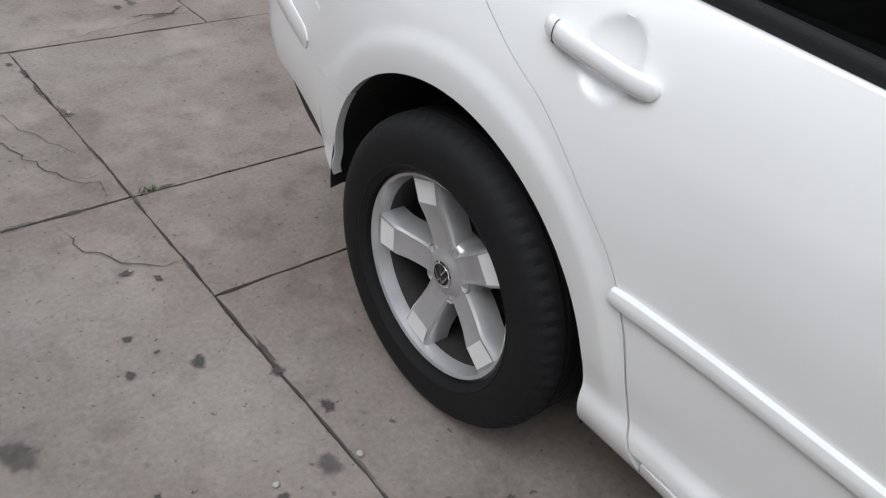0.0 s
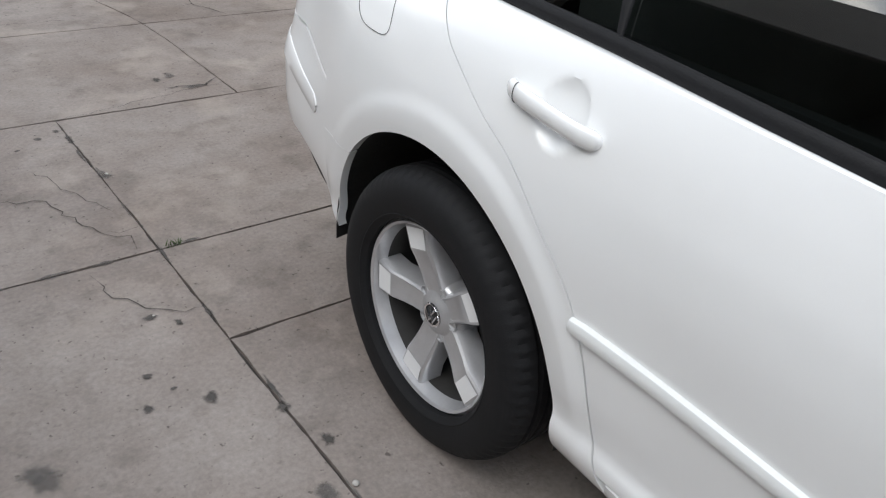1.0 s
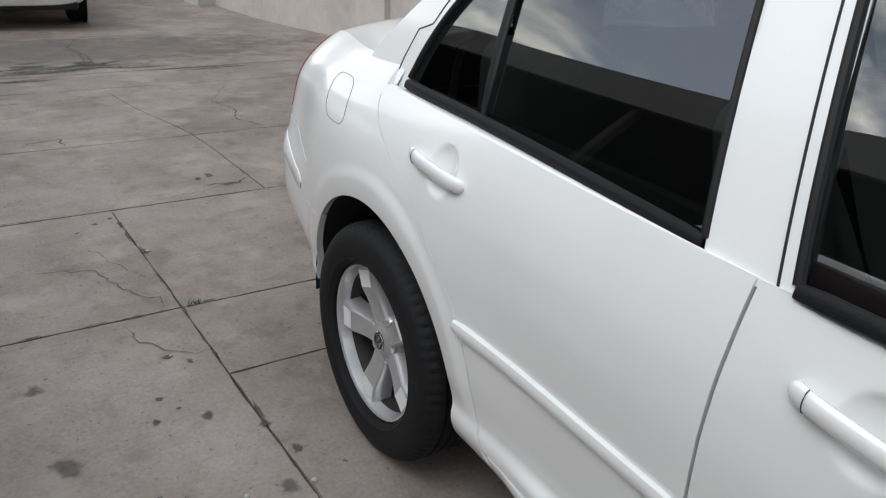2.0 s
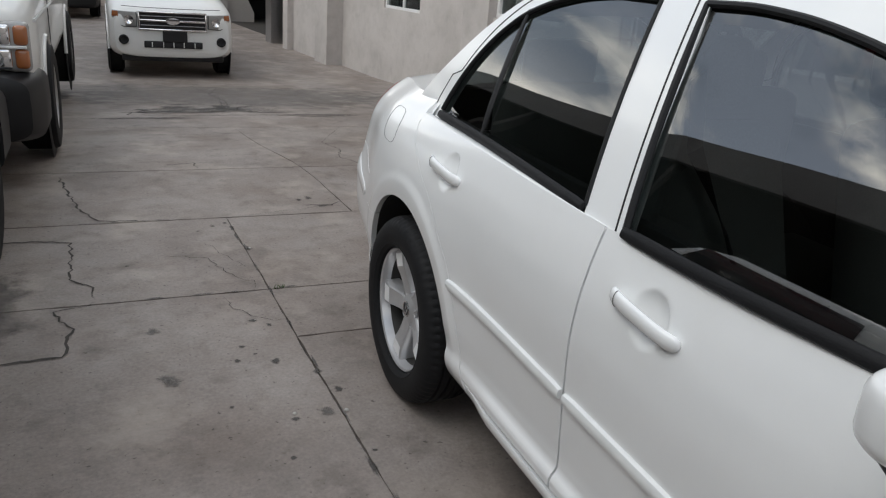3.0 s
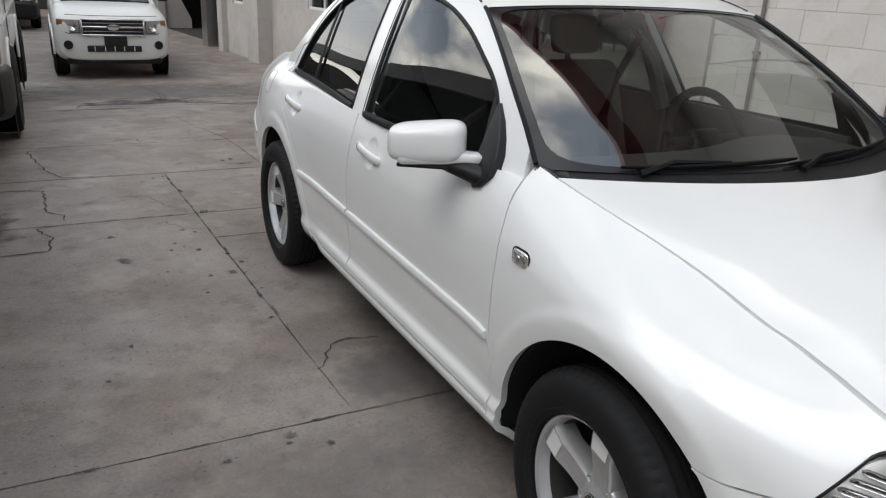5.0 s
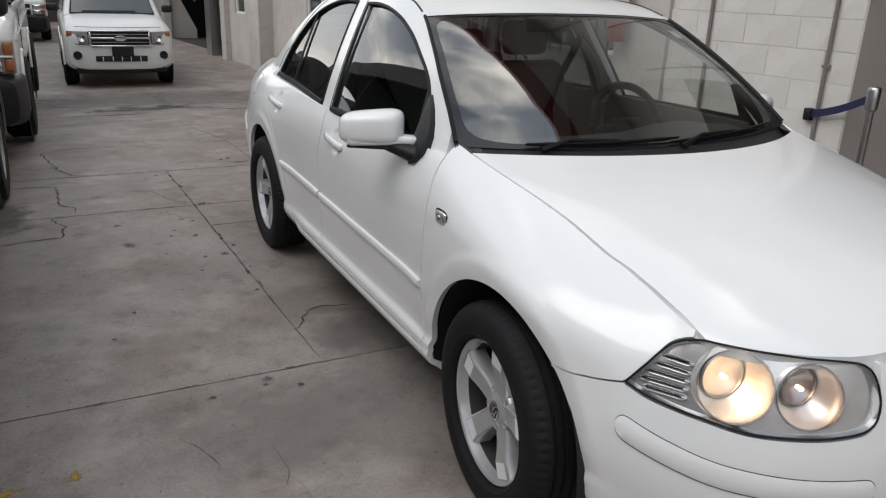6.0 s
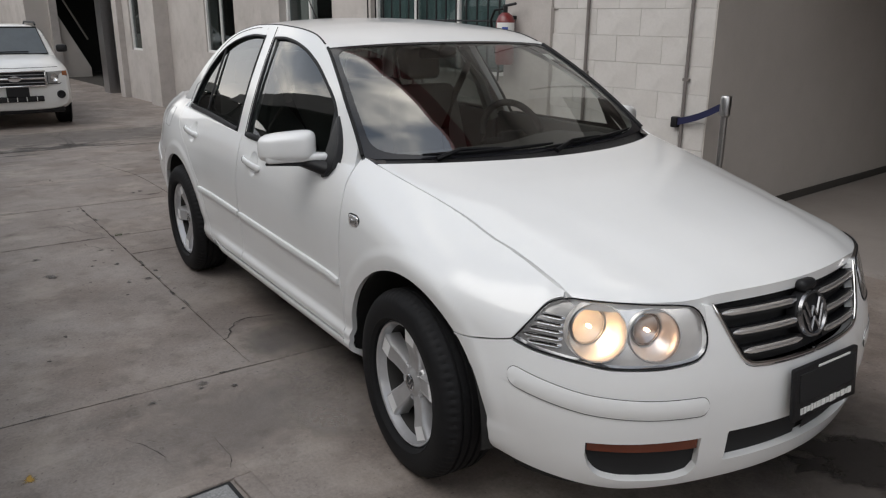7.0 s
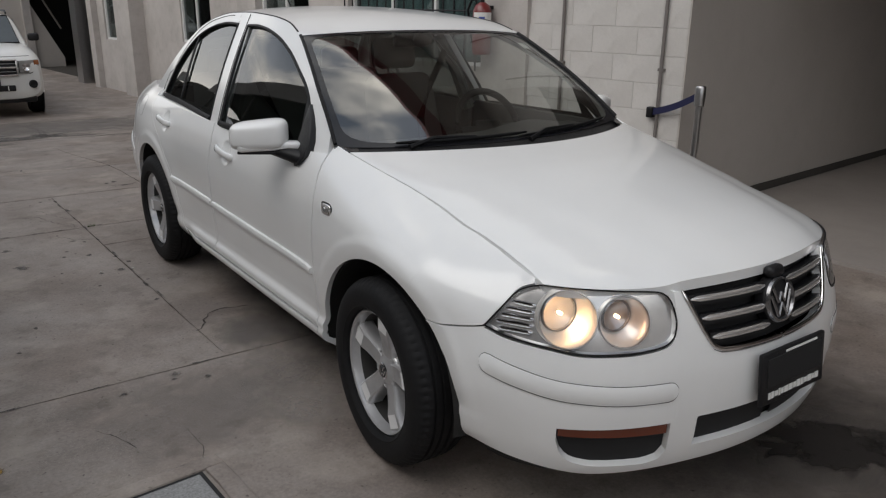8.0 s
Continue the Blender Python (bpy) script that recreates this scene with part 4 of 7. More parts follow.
def roof_and_glass():
    cs = spread(-0.36, 1.12, 36)
    edge = [Vector(house(c, rail(c))) for c in cs]
    bow = curve([(-0.4, 0.07), (-0.1, 0.02), (0.2, 0.0), (0.8, -0.01), (1.0, -0.03), (1.3, -0.06)])
    crown = curve([(-0.4, 0.02), (0.0, 0.034), (0.4, 0.036), (0.9, 0.032), (1.2, 0.03)])

    def top(i, f):
        p, c = edge[i], cs[i]
        return Vector((f * p.x, p.y - bow(c) * (1 - f * f), p.z + crown(c) * (1 - abs(f) ** 2.4)))

    bm = bmesh.new()
    fs = [math.sin(math.pi / 2 * (k / 14)) for k in range(-14, 15)]
    grid = [[bm.verts.new(top(i, f)) for f in fs] for i in range(len(cs))]
    for i in range(len(cs) - 1):
        for j in range(len(fs) - 1):
            bm.faces.new((grid[i][j], grid[i][j + 1], grid[i + 1][j + 1], grid[i + 1][j]))
    part("roof", bm, WHITE, car_body)
    aerial = new("aerial")
    aerial.parent = car
    tagged(aerial, "short black roof aerial leaning back")
    part("rod", tube([(0, 1.11, 1.42), (0, 1.20, 1.515), (0, 1.29, 1.61)], [0.0045, 0.0035, 0.003], 8), RUBBER, aerial)
    part("foot", lathe([(0.0, 0.02), (0.010, 0.018), (0.018, 0.0), (0.018, -0.01)], 16, "Z"), BLACK_PLASTIC, aerial).location = (0, 1.105, 1.416)
    # gutters
    for s in (-1, 1):
        pts = [(s * (p.x - 0.006), p.y, p.z + 0.001) for p in (Vector(house(c, rail(c))) for c in spread(-0.33, 1.1, 40))]
        part("roof_gutter", tube(pts, 0.004, 6), RUBBER, car_body)
    # windscreen: from the roof's front edge down to the cowl
    screen = new("windscreen")
    screen.parent = car
    tagged(screen, "sloping windscreen with a black border and sky reflections")
    low_bow = 0.17

    def screen_point(f, g, out=0.0):
        c = -0.80 + (-0.36 + 0.80) * g
        p = Vector(house(c, rail(c)))
        k = 1 - f * f
        bulge = 0.007 * math.sin(math.pi * g) * k
        y = p.y - (low_bow * (1 - g) + bow(-0.36) * g) * k - 0.6 * bulge
        z = p.z + (-0.012 * (1 - g) + crown(-0.36) * g) * (1 - abs(f) ** 2.4) + 0.8 * bulge
        return Vector((f * (p.x - 0.004), y, z)) + Vector((0, -0.55, 0.83)) * out

    def net(f0, f1, g0, g1, n, m, out):
        b = bmesh.new()
        gr = [[b.verts.new(screen_point(f0 + (f1 - f0) * i / n, g0 + (g1 - g0) * j / m, out)) for j in range(m + 1)] for i in range(n + 1)]
        for i in range(n):
            for j in range(m):
                b.faces.new((gr[i][j], gr[i + 1][j], gr[i + 1][j + 1], gr[i][j + 1]))
        return b

    pane = part("screen_glass", net(-1, 1, 0, 1, 40, 24, -0.004), GLASS_FRONT, screen, "clear windscreen glass")
    pane.visible_shadow = False
    # printed border: from the pane's edge to a rounded inner outline
    bm = bmesh.new()
    rings = []
    n = 160
    for k in range(n):
        a = 2 * math.pi * (k + 0.5) / n
        c, d = math.cos(a), math.sin(a)
        sq = max(abs(c), abs(d))
        soft_r = (abs(c) ** 12 + abs(d) ** 12) ** (1 / 12)
        outer, inner = (0.99 * c / sq, 0.5 + 0.5 * d / sq), (0.95 * c / soft_r, 0.5 + 0.475 * d / soft_r)
        rings.append([bm.verts.new(screen_point(outer[0] + (inner[0] - outer[0]) * j / 4, outer[1] + (inner[1] - outer[1]) * j / 4, -0.0015)) for j in range(5)])
    for k in range(n):
        ra, rb = rings[k], rings[(k + 1) % n]
        for j in range(4):
            bm.faces.new((ra[j], rb[j], rb[j + 1], ra[j + 1]))
    part("border_band", bm, PRINT_BLACK, screen, "black printed border")
    for f in (-1, 1):
        part("screen_seal", tube([screen_point(f * 0.995, 0.018 + 0.982 * g / 20, 0.001) for g in range(21)], 0.007, 6), RUBBER, screen)
    for side in (-1, 1):
        bm = bmesh.new()
        rows = []
        for k in range(13):
            t = k / 12
            y = -0.925 + 0.153 * t
            p = flank(u_of_y(y), crest(y) - 0.003)
            q = screen_point(side * (0.90 + 0.10 * t), -0.015 + 0.05 * t, -0.004)
            rows.append([bm.verts.new(Vector((side * (p[0] - 0.004), p[1], p[2] - 0.005)).lerp(q, j / 4) + Vector((0, 0, 0.003 * math.sin(math.pi * j / 4)))) for j in range(5)])
        for ra, rb in zip(rows, rows[1:]):
            for j in range(4):
                q = (ra[j], rb[j], rb[j + 1], ra[j + 1])
                bm.faces.new(q if side > 0 else q[::-1])
        bmesh.ops.recalc_face_normals(bm, faces=bm.faces)
        part("border_corner", bm, PRINT_BLACK, screen)
    # sticker at the top corner
    bm = net(0.80, 0.88, 0.76, 0.84, 2, 2, -0.006)
    part("sticker", bm, LABEL_WHITE, screen, "small white sticker")
    # cowl and wipers
    bm = bmesh.new()
    n = 40
    a = [screen_point(-1 + 2 * i / n, 0.01, 0.0) for i in range(n + 1)]
    rows = [[bm.verts.new(p + Vector((0, dy * (1 - (p.x / 0.74) ** 4), dz))) for p in a] for dy, dz in ((0.03, 0.0), (-0.03, -0.016), (-0.10, -0.034), (-0.16, -0.042))]
    for r0, r1 in zip(rows, rows[1:]):
        for i in range(n):
            bm.faces.new((r0[i], r1[i], r1[i + 1], r0[i + 1]))
    part("cowl", bm, BLACK_PLASTIC, car_body, "black plastic cowl under the windscreen")
    for f0, f1 in ((-0.72, 0.05), (-0.02, 0.80)):
        pts = [screen_point(f0 + (f1 - f0) * i / 16, 0.012 + 0.02 * i / 16, 0.008) for i in range(17)]
        part("wiper", ribbon(pts, 0.006, 0.009, None, (0, -0.5, 0.8)), RUBBER, screen, "black wiper blade")
        root = screen_point(f0 + (f1 - f0) * 0.08, -0.02, 0.0)
        part("wiper_arm", tube([root, pts[4] + Vector((0, 0, 0.014)), pts[9] + Vector((0, 0, 0.008))], [0.011, 0.007, 0.005], 6), RUBBER, screen)
    # bonnet
    rise = curve([(0.0, 0.006), (0.35, 0.038), (0.7, 0.048), (0.92, 0.032), (1.0, 0.010)])

    hood_end = flank(u_of_y(-1.81), crest(-1.81) - 0.002)[1]

    def hood(f, g):
        yg = -0.80 - 1.01 * g
        u = u_of_y(yg)
        p = flank(u, crest(yg) - 0.002)
        xg = p[0] - 0.006
        nose_y = y_of_u(u_of_x(abs(f) * 0.655)) + 0.076 + 0.045 * abs(f) ** 8 + 0.008 * (1 - f * f)
        y = p[1] - 0.265 * (1 - g) ** 1.3 * (1 - f * f) + (nose_y - hood_end) * g**1.15
        z = crest(yg) - 0.001 + rise(g) * (1 - abs(f) ** 2.2)
        ridge = (0.78 - 0.22 * g - abs(f)) / 0.05
        z += 0.010 * min(1.0, max(0.0, 2.2 * (g - 0.25))) / (1 + math.exp(-2.2 * ridge)) * (1 - 0.35 * max(0.0, 0.5 - abs(f)))
        if g > 0.93:
            z -= (0.012 + 0.004 * math.exp(-(((abs(f) - 0.62) / 0.25) ** 2))) * ((g - 0.93) / 0.07) ** 2
        return Vector((f * xg, y, z))

    bm = bmesh.new()
    fs = [math.sin(math.pi / 2 * k / 20) for k in range(-20, 21)]
    gs = [0.045] + [k / 40 for k in range(2, 39)] + [0.965, 0.98, 0.99, 1.0]
    grid = [[bm.verts.new(hood(f, g)) for f in fs] for g in gs]
    for i in range(len(gs) - 1):
        for j in range(len(fs) - 1):
            bm.faces.new((grid[i][j], grid[i + 1][j], grid[i + 1][j + 1], grid[i][j + 1]))
    bm.normal_update()
    edges = [e for e in bm.edges if e.is_boundary]
    r = bmesh.ops.extrude_edge_only(bm, edges=edges)
    for v in r["geom"]:
        if isinstance(v, bmesh.types.BMVert):
            v.co.z -= 0.030
            v.co.x *= 0.997
    part("bonnet", bm, WHITE, car, "white bonnet")
    bm = bmesh.new()
    deep_gs = [g for g in gs if g < 0.80]
    grid = [[bm.verts.new(hood(f, g) + Vector((0, 0, -0.05))) for f in fs] for g in deep_gs]
    for i in range(len(deep_gs) - 1):
        for j in range(len(fs) - 1):
            bm.faces.new((grid[i][j], grid[i + 1][j], grid[i + 1][j + 1], grid[i][j + 1]))
    part("engine_bay_cover", bm, DARK, car_body)
    # rear window, boot lid
    bm = bmesh.new()
    def back_point(f, g):
        c = 1.12 + (1.55 - 1.12) * g
        p = Vector(house(c, rail(c)))
        return Vector((f * p.x, p.y + (0.02 + 0.13 * g) * (1 - f * f) + (-0.03 * (1 - g)) * (1 - f * f) * 0 + 0.03 * (1 - g) * (1 - f * f), p.z + crown(1.12) * (1 - g) * (1 - abs(f) ** 2.4) + 0.01 * math.sin(math.pi * g) * (1 - f * f)))
    grid = [[bm.verts.new(back_point(-1 + i / 12, j / 10)) for j in range(11)] for i in range(25)]
    for i in range(24):
        for j in range(10):
            bm.faces.new((grid[i][j], grid[i][j + 1], grid[i + 1][j + 1], grid[i + 1][j]))
    part("rear_screen", bm, GLASS_SIDE, car, "dark rear window").visible_shadow = False
    bm = bmesh.new()
    def boot(f, g):
        yg = 1.60 + (2.10 - 1.60) * g
        p = flank(u_of_y(yg), crest(yg) - 0.004)
        return Vector((f * (p[0] - 0.004), p[1] + (0.12 * (1 - g) + 0.17 * g) * (1 - f * f), p[2] + (0.03 - 0.01 * g) * (1 - abs(f) ** 2.2)))
    grid = [[bm.verts.new(boot(-1 + i / 10, j / 10)) for j in range(11)] for i in range(21)]
    for i in range(20):
        for j in range(10):
            bm.faces.new((grid[i][j], grid[i + 1][j], grid[i + 1][j + 1], grid[i][j + 1]))
    bmesh.ops.recalc_face_normals(bm, faces=bm.faces)
    part("boot_lid", bm, WHITE, car, "white boot lid")
    bm = sheet(flank, spread(u_of_y(2.16), U_END, 12), lambda u: 0.70, lambda u: 0.965, 10, 1, 0)
    join(bm, sheet(flank, spread(u_of_y(2.16), U_END, 12), lambda u: 0.70, lambda u: 0.965, 10, -1, 0))
    part("boot_panel", bm, WHITE, car_body)


roof_and_glass()


def bumpers_and_lamps():
    front = new("front_bumper")
    front.parent = car
    tagged(front, "white front bumper with dark air openings")
    u_arch = u_of_y(-1.503)
    u_lamp1 = u_of_y(-1.70)
    lamp_low = curve([(u_of_x(0.385), 0.657), (u_of_x(0.388), 0.637), (u_of_x(0.394), 0.621), (u_of_x(0.405), 0.609), (u_of_x(0.42), 0.600), (u_of_x(0.45), 0.593), (u_of_x(0.52), 0.585), (u_of_x(0.617), 0.583), (u_of_x(0.693), 0.594), (u_of_y(-1.76), 0.606), (u_lamp1, 0.622)])
    grille_low = curve([(0.0, 0.560), (u_of_x(0.15), 0.561), (u_of_x(0.24), 0.566), (u_of_x(0.272), 0.578), (u_of_x(0.30), 0.615), (u_of_x(0.322), 0.656), (u_of_x(0.345), 0.70), (u_of_x(0.364), 0.735)])

    def bump_top(u):
        if u < u_of_x(0.364):
            return grille_low(u) - 0.006
        if u < u_of_x(0.385):
            return 0.735
        if u < u_lamp1:
            return lamp_low(u) - 0.005
        return 0.5875 + 0.033 * min(1, max(0, (-1.503 - y_of_u(u)) / 0.197)) ** 1.6

    bump_bot = curve([(0, 0.235), (u_of_x(0.36), 0.228), (u_of_x(0.59), 0.218), (u_of_x(0.716), 0.240), (u_of_y(-1.63), 0.272)])
    a1, a2 = u_of_x(0.397), u_of_x(0.665)
    fog_low = curve([(a1, 0.290), (a1 + 0.02, 0.262), (u_of_x(0.47), 0.250), (u_of_x(0.58), 0.251), (u_of_x(0.63), 0.262), (u_of_x(0.655), 0.288), (a2, 0.330)])
    c2 = u_of_x(0.315)

    def cut_low(u):
        if u < c2:
            return 0.292
        return fog_low(u)

    def cut_top(u):
        if u < c2:
            return 0.386
        return 0.380 - 0.008 * min(1.0, max(0.0, (u - a1) / (a2 - a1)))

    in_cut = lambda u: u < c2 or a1 < u < a2  # noqa: E731
    cols = spread(0.0, u_arch, 84, *[u_of_y(HUB_F - ARCH_R * math.cos(math.pi / 2 * k / 20)) for k in range(12)], c2, a1, a2, a1 + 0.03, u_of_x(0.364), u_of_x(0.3641), u_of_x(0.3849), u_of_x(0.385), u_of_x(0.3855), u_of_x(0.388), u_of_x(0.391), u_of_x(0.394), u_of_x(0.399), u_of_x(0.405), u_of_x(0.413), u_lamp1, u_lamp1 + 0.0005)
    bm = bmesh.new()
    for s in (-1, 1):
        b2 = bmesh.new()
        grid = []
        for u in cols:
            zs = [bump_bot(u), cut_low(u), cut_top(u), bump_top(u)]
            zs[0] = arch(y_of_u(u), HUB_F, zs[0])
            zs = [min(max(zs[: i + 1]), zs[3]) for i in range(4)]
            col = []
            for (za, zb), n in zip(zip(zs, zs[1:]), (4, 4, 14)):
                for k in range(n):
                    col.append(za + (zb - za) * k / n)
            col.append(zs[-1])
            grid.append([b2.verts.new((s * p[0], p[1], p[2])) for p in (flank(u, z) for z in col)])
        for i in range(len(cols) - 1):
            for j in range(22):
                if 4 <= j < 8 and in_cut((cols[i] + cols[i + 1]) / 2):
                    continue
                q = (grid[i][j], grid[i + 1][j], grid[i + 1][j + 1], grid[i][j + 1])
                b2.faces.new(q if s > 0 else q[::-1])
        join(bm, b2)
    bmesh.ops.remove_doubles(bm, verts=bm.verts, dist=2e-4)
    bm.normal_update()
    edge_list = [e for e in bm.edges if e.is_boundary]
    normal = {tuple(round(x, 5) for x in v.co): v.normal.copy() for e in edge_list for v in e.verts}
    r = bmesh.ops.extrude_edge_only(bm, edges=edge_list)
    for v in r["geom"]:
        if isinstance(v, bmesh.types.BMVert):
            inward = normal.get(tuple(round(x, 5) for x in v.co), Vector((0, 0, 0)))
            # beside the lamp's inner end the edge folds straight back
            v.co -= 0.03 * (Vector((0, -1, 0)) if 0.35 < abs(v.co.x) < 0.40 and 0.60 < v.co.z < 0.74 else inward)
    part("bumper_skin", bm, WHITE, front)
    back = lambda d: (lambda u, z: tuple(np.array(flank(u, z)) - np.array([plan_at(u)[2], plan_at(u)[3], 0]) * d))  # noqa: E731
    for s in (-1, 1):
        part("air_opening", sheet(back(0.035), spread(a1 - 0.01, a2 + 0.01, 16), lambda u: 0.225, lambda u: 0.40, 6, s, 0), DARK, front, "black air opening")
        part("indicator_strip", sheet(back(0.010), spread(a1 + 0.002, a2 - 0.004, 16), lambda u: max(0.343, fog_low(u) + 0.002), lambda u: 0.384, 3, s, 0.01), AMBER_DARK, front, "dark amber indicator")
        # white rubbing strip on the bumper
        uu = spread(u_of_x(0.385), u_of_y(-1.70), 40, *[u_of_x(0.385) + d for d in (0.001, 0.003, 0.007, 0.016)], *[u_of_y(-1.70) - d for d in (0.001, 0.003, 0.007, 0.016)])
        zt = curve([(uu[0], 0.476), (u_of_x(0.5), 0.474), (u_of_x(0.645), 0.482), (u_of_y(-1.80), 0.505), (uu[-1], 0.531)])
        pts = []
        for u in uu:
            p = flank(u, zt(u))
            pts.append((s * p[0], p[1], p[2]))
        bm = bmesh.new()
        rings = []
        for i, u in enumerate(uu):
            n = plan_at(u)
            end = math.sqrt(max(0.02, 1 - (1 - min(1.0, min(u - uu[0], uu[-1] - u) / 0.026)) ** 2))
            ring = []
            for dz, o in ((-0.028, -0.004), (-0.0275, 0.002), (-0.025, 0.0035), (0.0, 0.0045), (0.025, 0.0035), (0.0275, 0.002), (0.028, -0.004)):
                p = flank(u, zt(u) + dz * end)
                ring.append(bm.verts.new((s * (p[0] + n[2] * o), p[1] + n[3] * o, p[2])))
            rings.append(ring)
        gap_line = {0: [r[1].co.copy() for r in rings], -1: [r[5].co.copy() for r in rings]}
        for a, b in zip(rings, rings[1:]):
            for j in range(6):
                q = (a[j], b[j], b[j + 1], a[j + 1])
                bm.faces.new(q if s > 0 else q[::-1])
        strip = part("bumper_strip", bm, WHITE, front, "white rubbing strip")
        for k in (0, -1):
            part("strip_gap", tube([r.copy() for r in gap_line[k]], 0.0011, 5), RUBBER, strip)
    part("lower_grille", join(sheet(back(0.04), spread(0, c2 + 0.01, 10), lambda u: 0.27, lambda u: 0.40, 3, 1, 0), sheet(back(0.04), spread(0, c2 + 0.01, 10), lambda u: 0.27, lambda u: 0.40, 3, -1, 0)), DARK, front, "black lower air opening")
    for z in (0.312, 0.337, 0.362):
        bm = sheet(back(0.030), spread(0, c2, 12), lambda u, z=z: z - 0.004, lambda u, z=z: z + 0.003, 1, 1, 0.012)
        join(bm, sheet(back(0.030), spread(0, c2, 12), lambda u, z=z: z - 0.004, lambda u, z=z: z + 0.003, 1, -1, 0.012))
        part("grille_slat", bm, RUBBER, front)
    part("bumper_lip", join(sheet(back(0.03), spread(0, u_of_y(-1.66), 40), lambda u: bump_bot(u) - 0.02, lambda u: bump_bot(u) + 0.004, 2, 1, 0.02), sheet(back(0.03), spread(0, u_of_y(-1.66), 40), lambda u: bump_bot(u) - 0.02, lambda u: bump_bot(u) + 0.004, 2, -1, 0.02)), BLACK_PLASTIC, front, "black lower lip")
    # radiator grille
    grille = new("grille")
    grille.parent = car
    tagged(grille, "black radiator grille with chrome slats and a round emblem")
    u_g = u_of_x(0.364)
    g_top = lambda u: 0.742 - 0.022 * (u / u_g) ** 2 + 0.004  # noqa: E731
    bm = sheet(back(0.045), spread(0, u_g, 14), lambda u: grille_low(u) - 0.01, lambda u: g_top(u) + 0.01, 6, 1, 0)
    join(bm, sheet(back(0.045), spread(0, u_g, 14), lambda u: grille_low(u) - 0.01, lambda u: g_top(u) + 0.01, 6, -1, 0))
    part("backing", bm, DARK, grille)
    for k in range(3):
        z0 = 0.604 + 0.052 * k
        ub = next((u for u in spread(0, u_g, 60)[::-1] if grille_low(u) < z0 - 0.012), u_g)
        for s in (-1, 1):
            bm = sheet(back(0.002), spread(0.05, ub, 20), lambda u: z0 - 0.015, lambda u: z0 + 0.012, 4, s, 0.03)
            slat = part("slat", bm, BLACK_PLASTIC, grille)
            uu = spread(0.055, ub - 0.004, 20)
            pts = []
            for u in uu:
                p, n = flank(u, z0 + 0.002), plan_at(u)
                pts.append((s * (p[0] + n[2] * 0.001), p[1] + n[3] * 0.001, p[2]))
            part("chrome_edge", ribbon(pts, 0.0085, 0.004, None, (0, -1, 0.3)), LAMP_SILVER, slat, "silver edge")
    for s in (-1, 1):
        pts = []
        for u in spread(0, u_g - 0.001, 60, u_of_x(0.25), u_of_x(0.3)):
            p, n = flank(u, grille_low(u) + 0.004), plan_at(u)
            pts.append((s * p[0], p[1] - 0.001, p[2]))
        part("chrome_surround", ribbon(pts, 0.007, 0.006, None, (0, -1, 0.2)), CHROME, grille, "chrome surround")
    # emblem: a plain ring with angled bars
    c = Vector((0, -2.088, 0.664))
    tilt = Matrix.Translation(c) @ Matrix.Rotation(radians(-14), 4, "X")
    emblem = new("emblem")
    emblem.parent = grille
    tagged(emblem, "round chrome emblem")
    bm = lathe([(0.0, -0.004), (0.060, -0.004), (0.068, 0.004), (0.070, 0.03)], 48, "Y")
    bm.transform(tilt)
    part("emblem_disc", bm, BLACK_PLASTIC, emblem)
    bm = lathe([(0.054, -0.005), (0.058, -0.012), (0.064, -0.011), (0.067, -0.002)], 48, "Y")
    bm.transform(tilt)
    part("emblem_ring", bm, STEEL_DARK, emblem)
    bm = bmesh.new()
    for x0, z0, x1, z1 in ((-0.036, 0.040, -0.014, -0.006), (-0.014, -0.006, 0.0, 0.022), (0.0, 0.022, 0.014, -0.006), (0.014, -0.006, 0.036, 0.040), (-0.047, 0.020, -0.020, -0.046), (-0.020, -0.046, 0.0, -0.008), (0.0, -0.008, 0.020, -0.046), (0.020, -0.046, 0.047, 0.020)):
        tube([(x0, -0.008, z0), (x1, -0.008, z1)], 0.0048, 6, bm)
    bm.transform(tilt)
    part("emblem_bars", bm, STEEL_DARK, emblem)
    bm = box(0.070, 0.036, 0.036, (0, -2.060, 0.742), 0.016, 4)
    part("emblem_cap", bm, BLACK_PLASTIC, grille)
    # headlamps
    for s in (-1, 1):
        lamp = new("headlamp")
        lamp.parent = car
        tagged(lamp, "lit clear-glass headlamp with two round reflectors")
        cols = spread(u_of_x(0.385), u_lamp1 - 0.001, 44, *[u_of_x(x) for x in (0.3865, 0.388, 0.391, 0.394, 0.399, 0.405, 0.413, 0.42)])
        cover = part("lens", sheet(flank, cols, lambda u: lamp_low(u) + 0.002, lambda u: max(lamp_low(u) + 0.003, lamp_top(u)), 14, s, 0), GLASS_LAMP, lamp, "clear lens")
        cover.visible_shadow = False
        bowls = []
        for ux, zc, r, lit in ((0.658, 0.665, 0.076, True), (0.524, 0.662, 0.067, False)):
            u = u_of_x(ux)
            p, pu, pz = (Vector(back(0.015)(a, b)) for a, b in ((u, zc), (u + 0.02, zc), (u, zc + 0.02)))
            n = (pu - p).cross(pz - p).normalized()
            n = n if n.y < 0 else -n
            bowls.append((p, n, r, lit))
        # silver mask with round openings, close behind the lens
        bm = bmesh.new()
        fine = spread(cols[0], cols[-1], 120, *cols[1:9])
        grid = [[Vector(back(0.016)(u, lamp_low(u) + (max(lamp_low(u) + 0.002, lamp_top(u)) - lamp_low(u)) * k / 44)) for k in range(45)] for u in fine]
        verts = [[bm.verts.new((s * q.x, q.y, q.z)) for q in col] for col in grid]
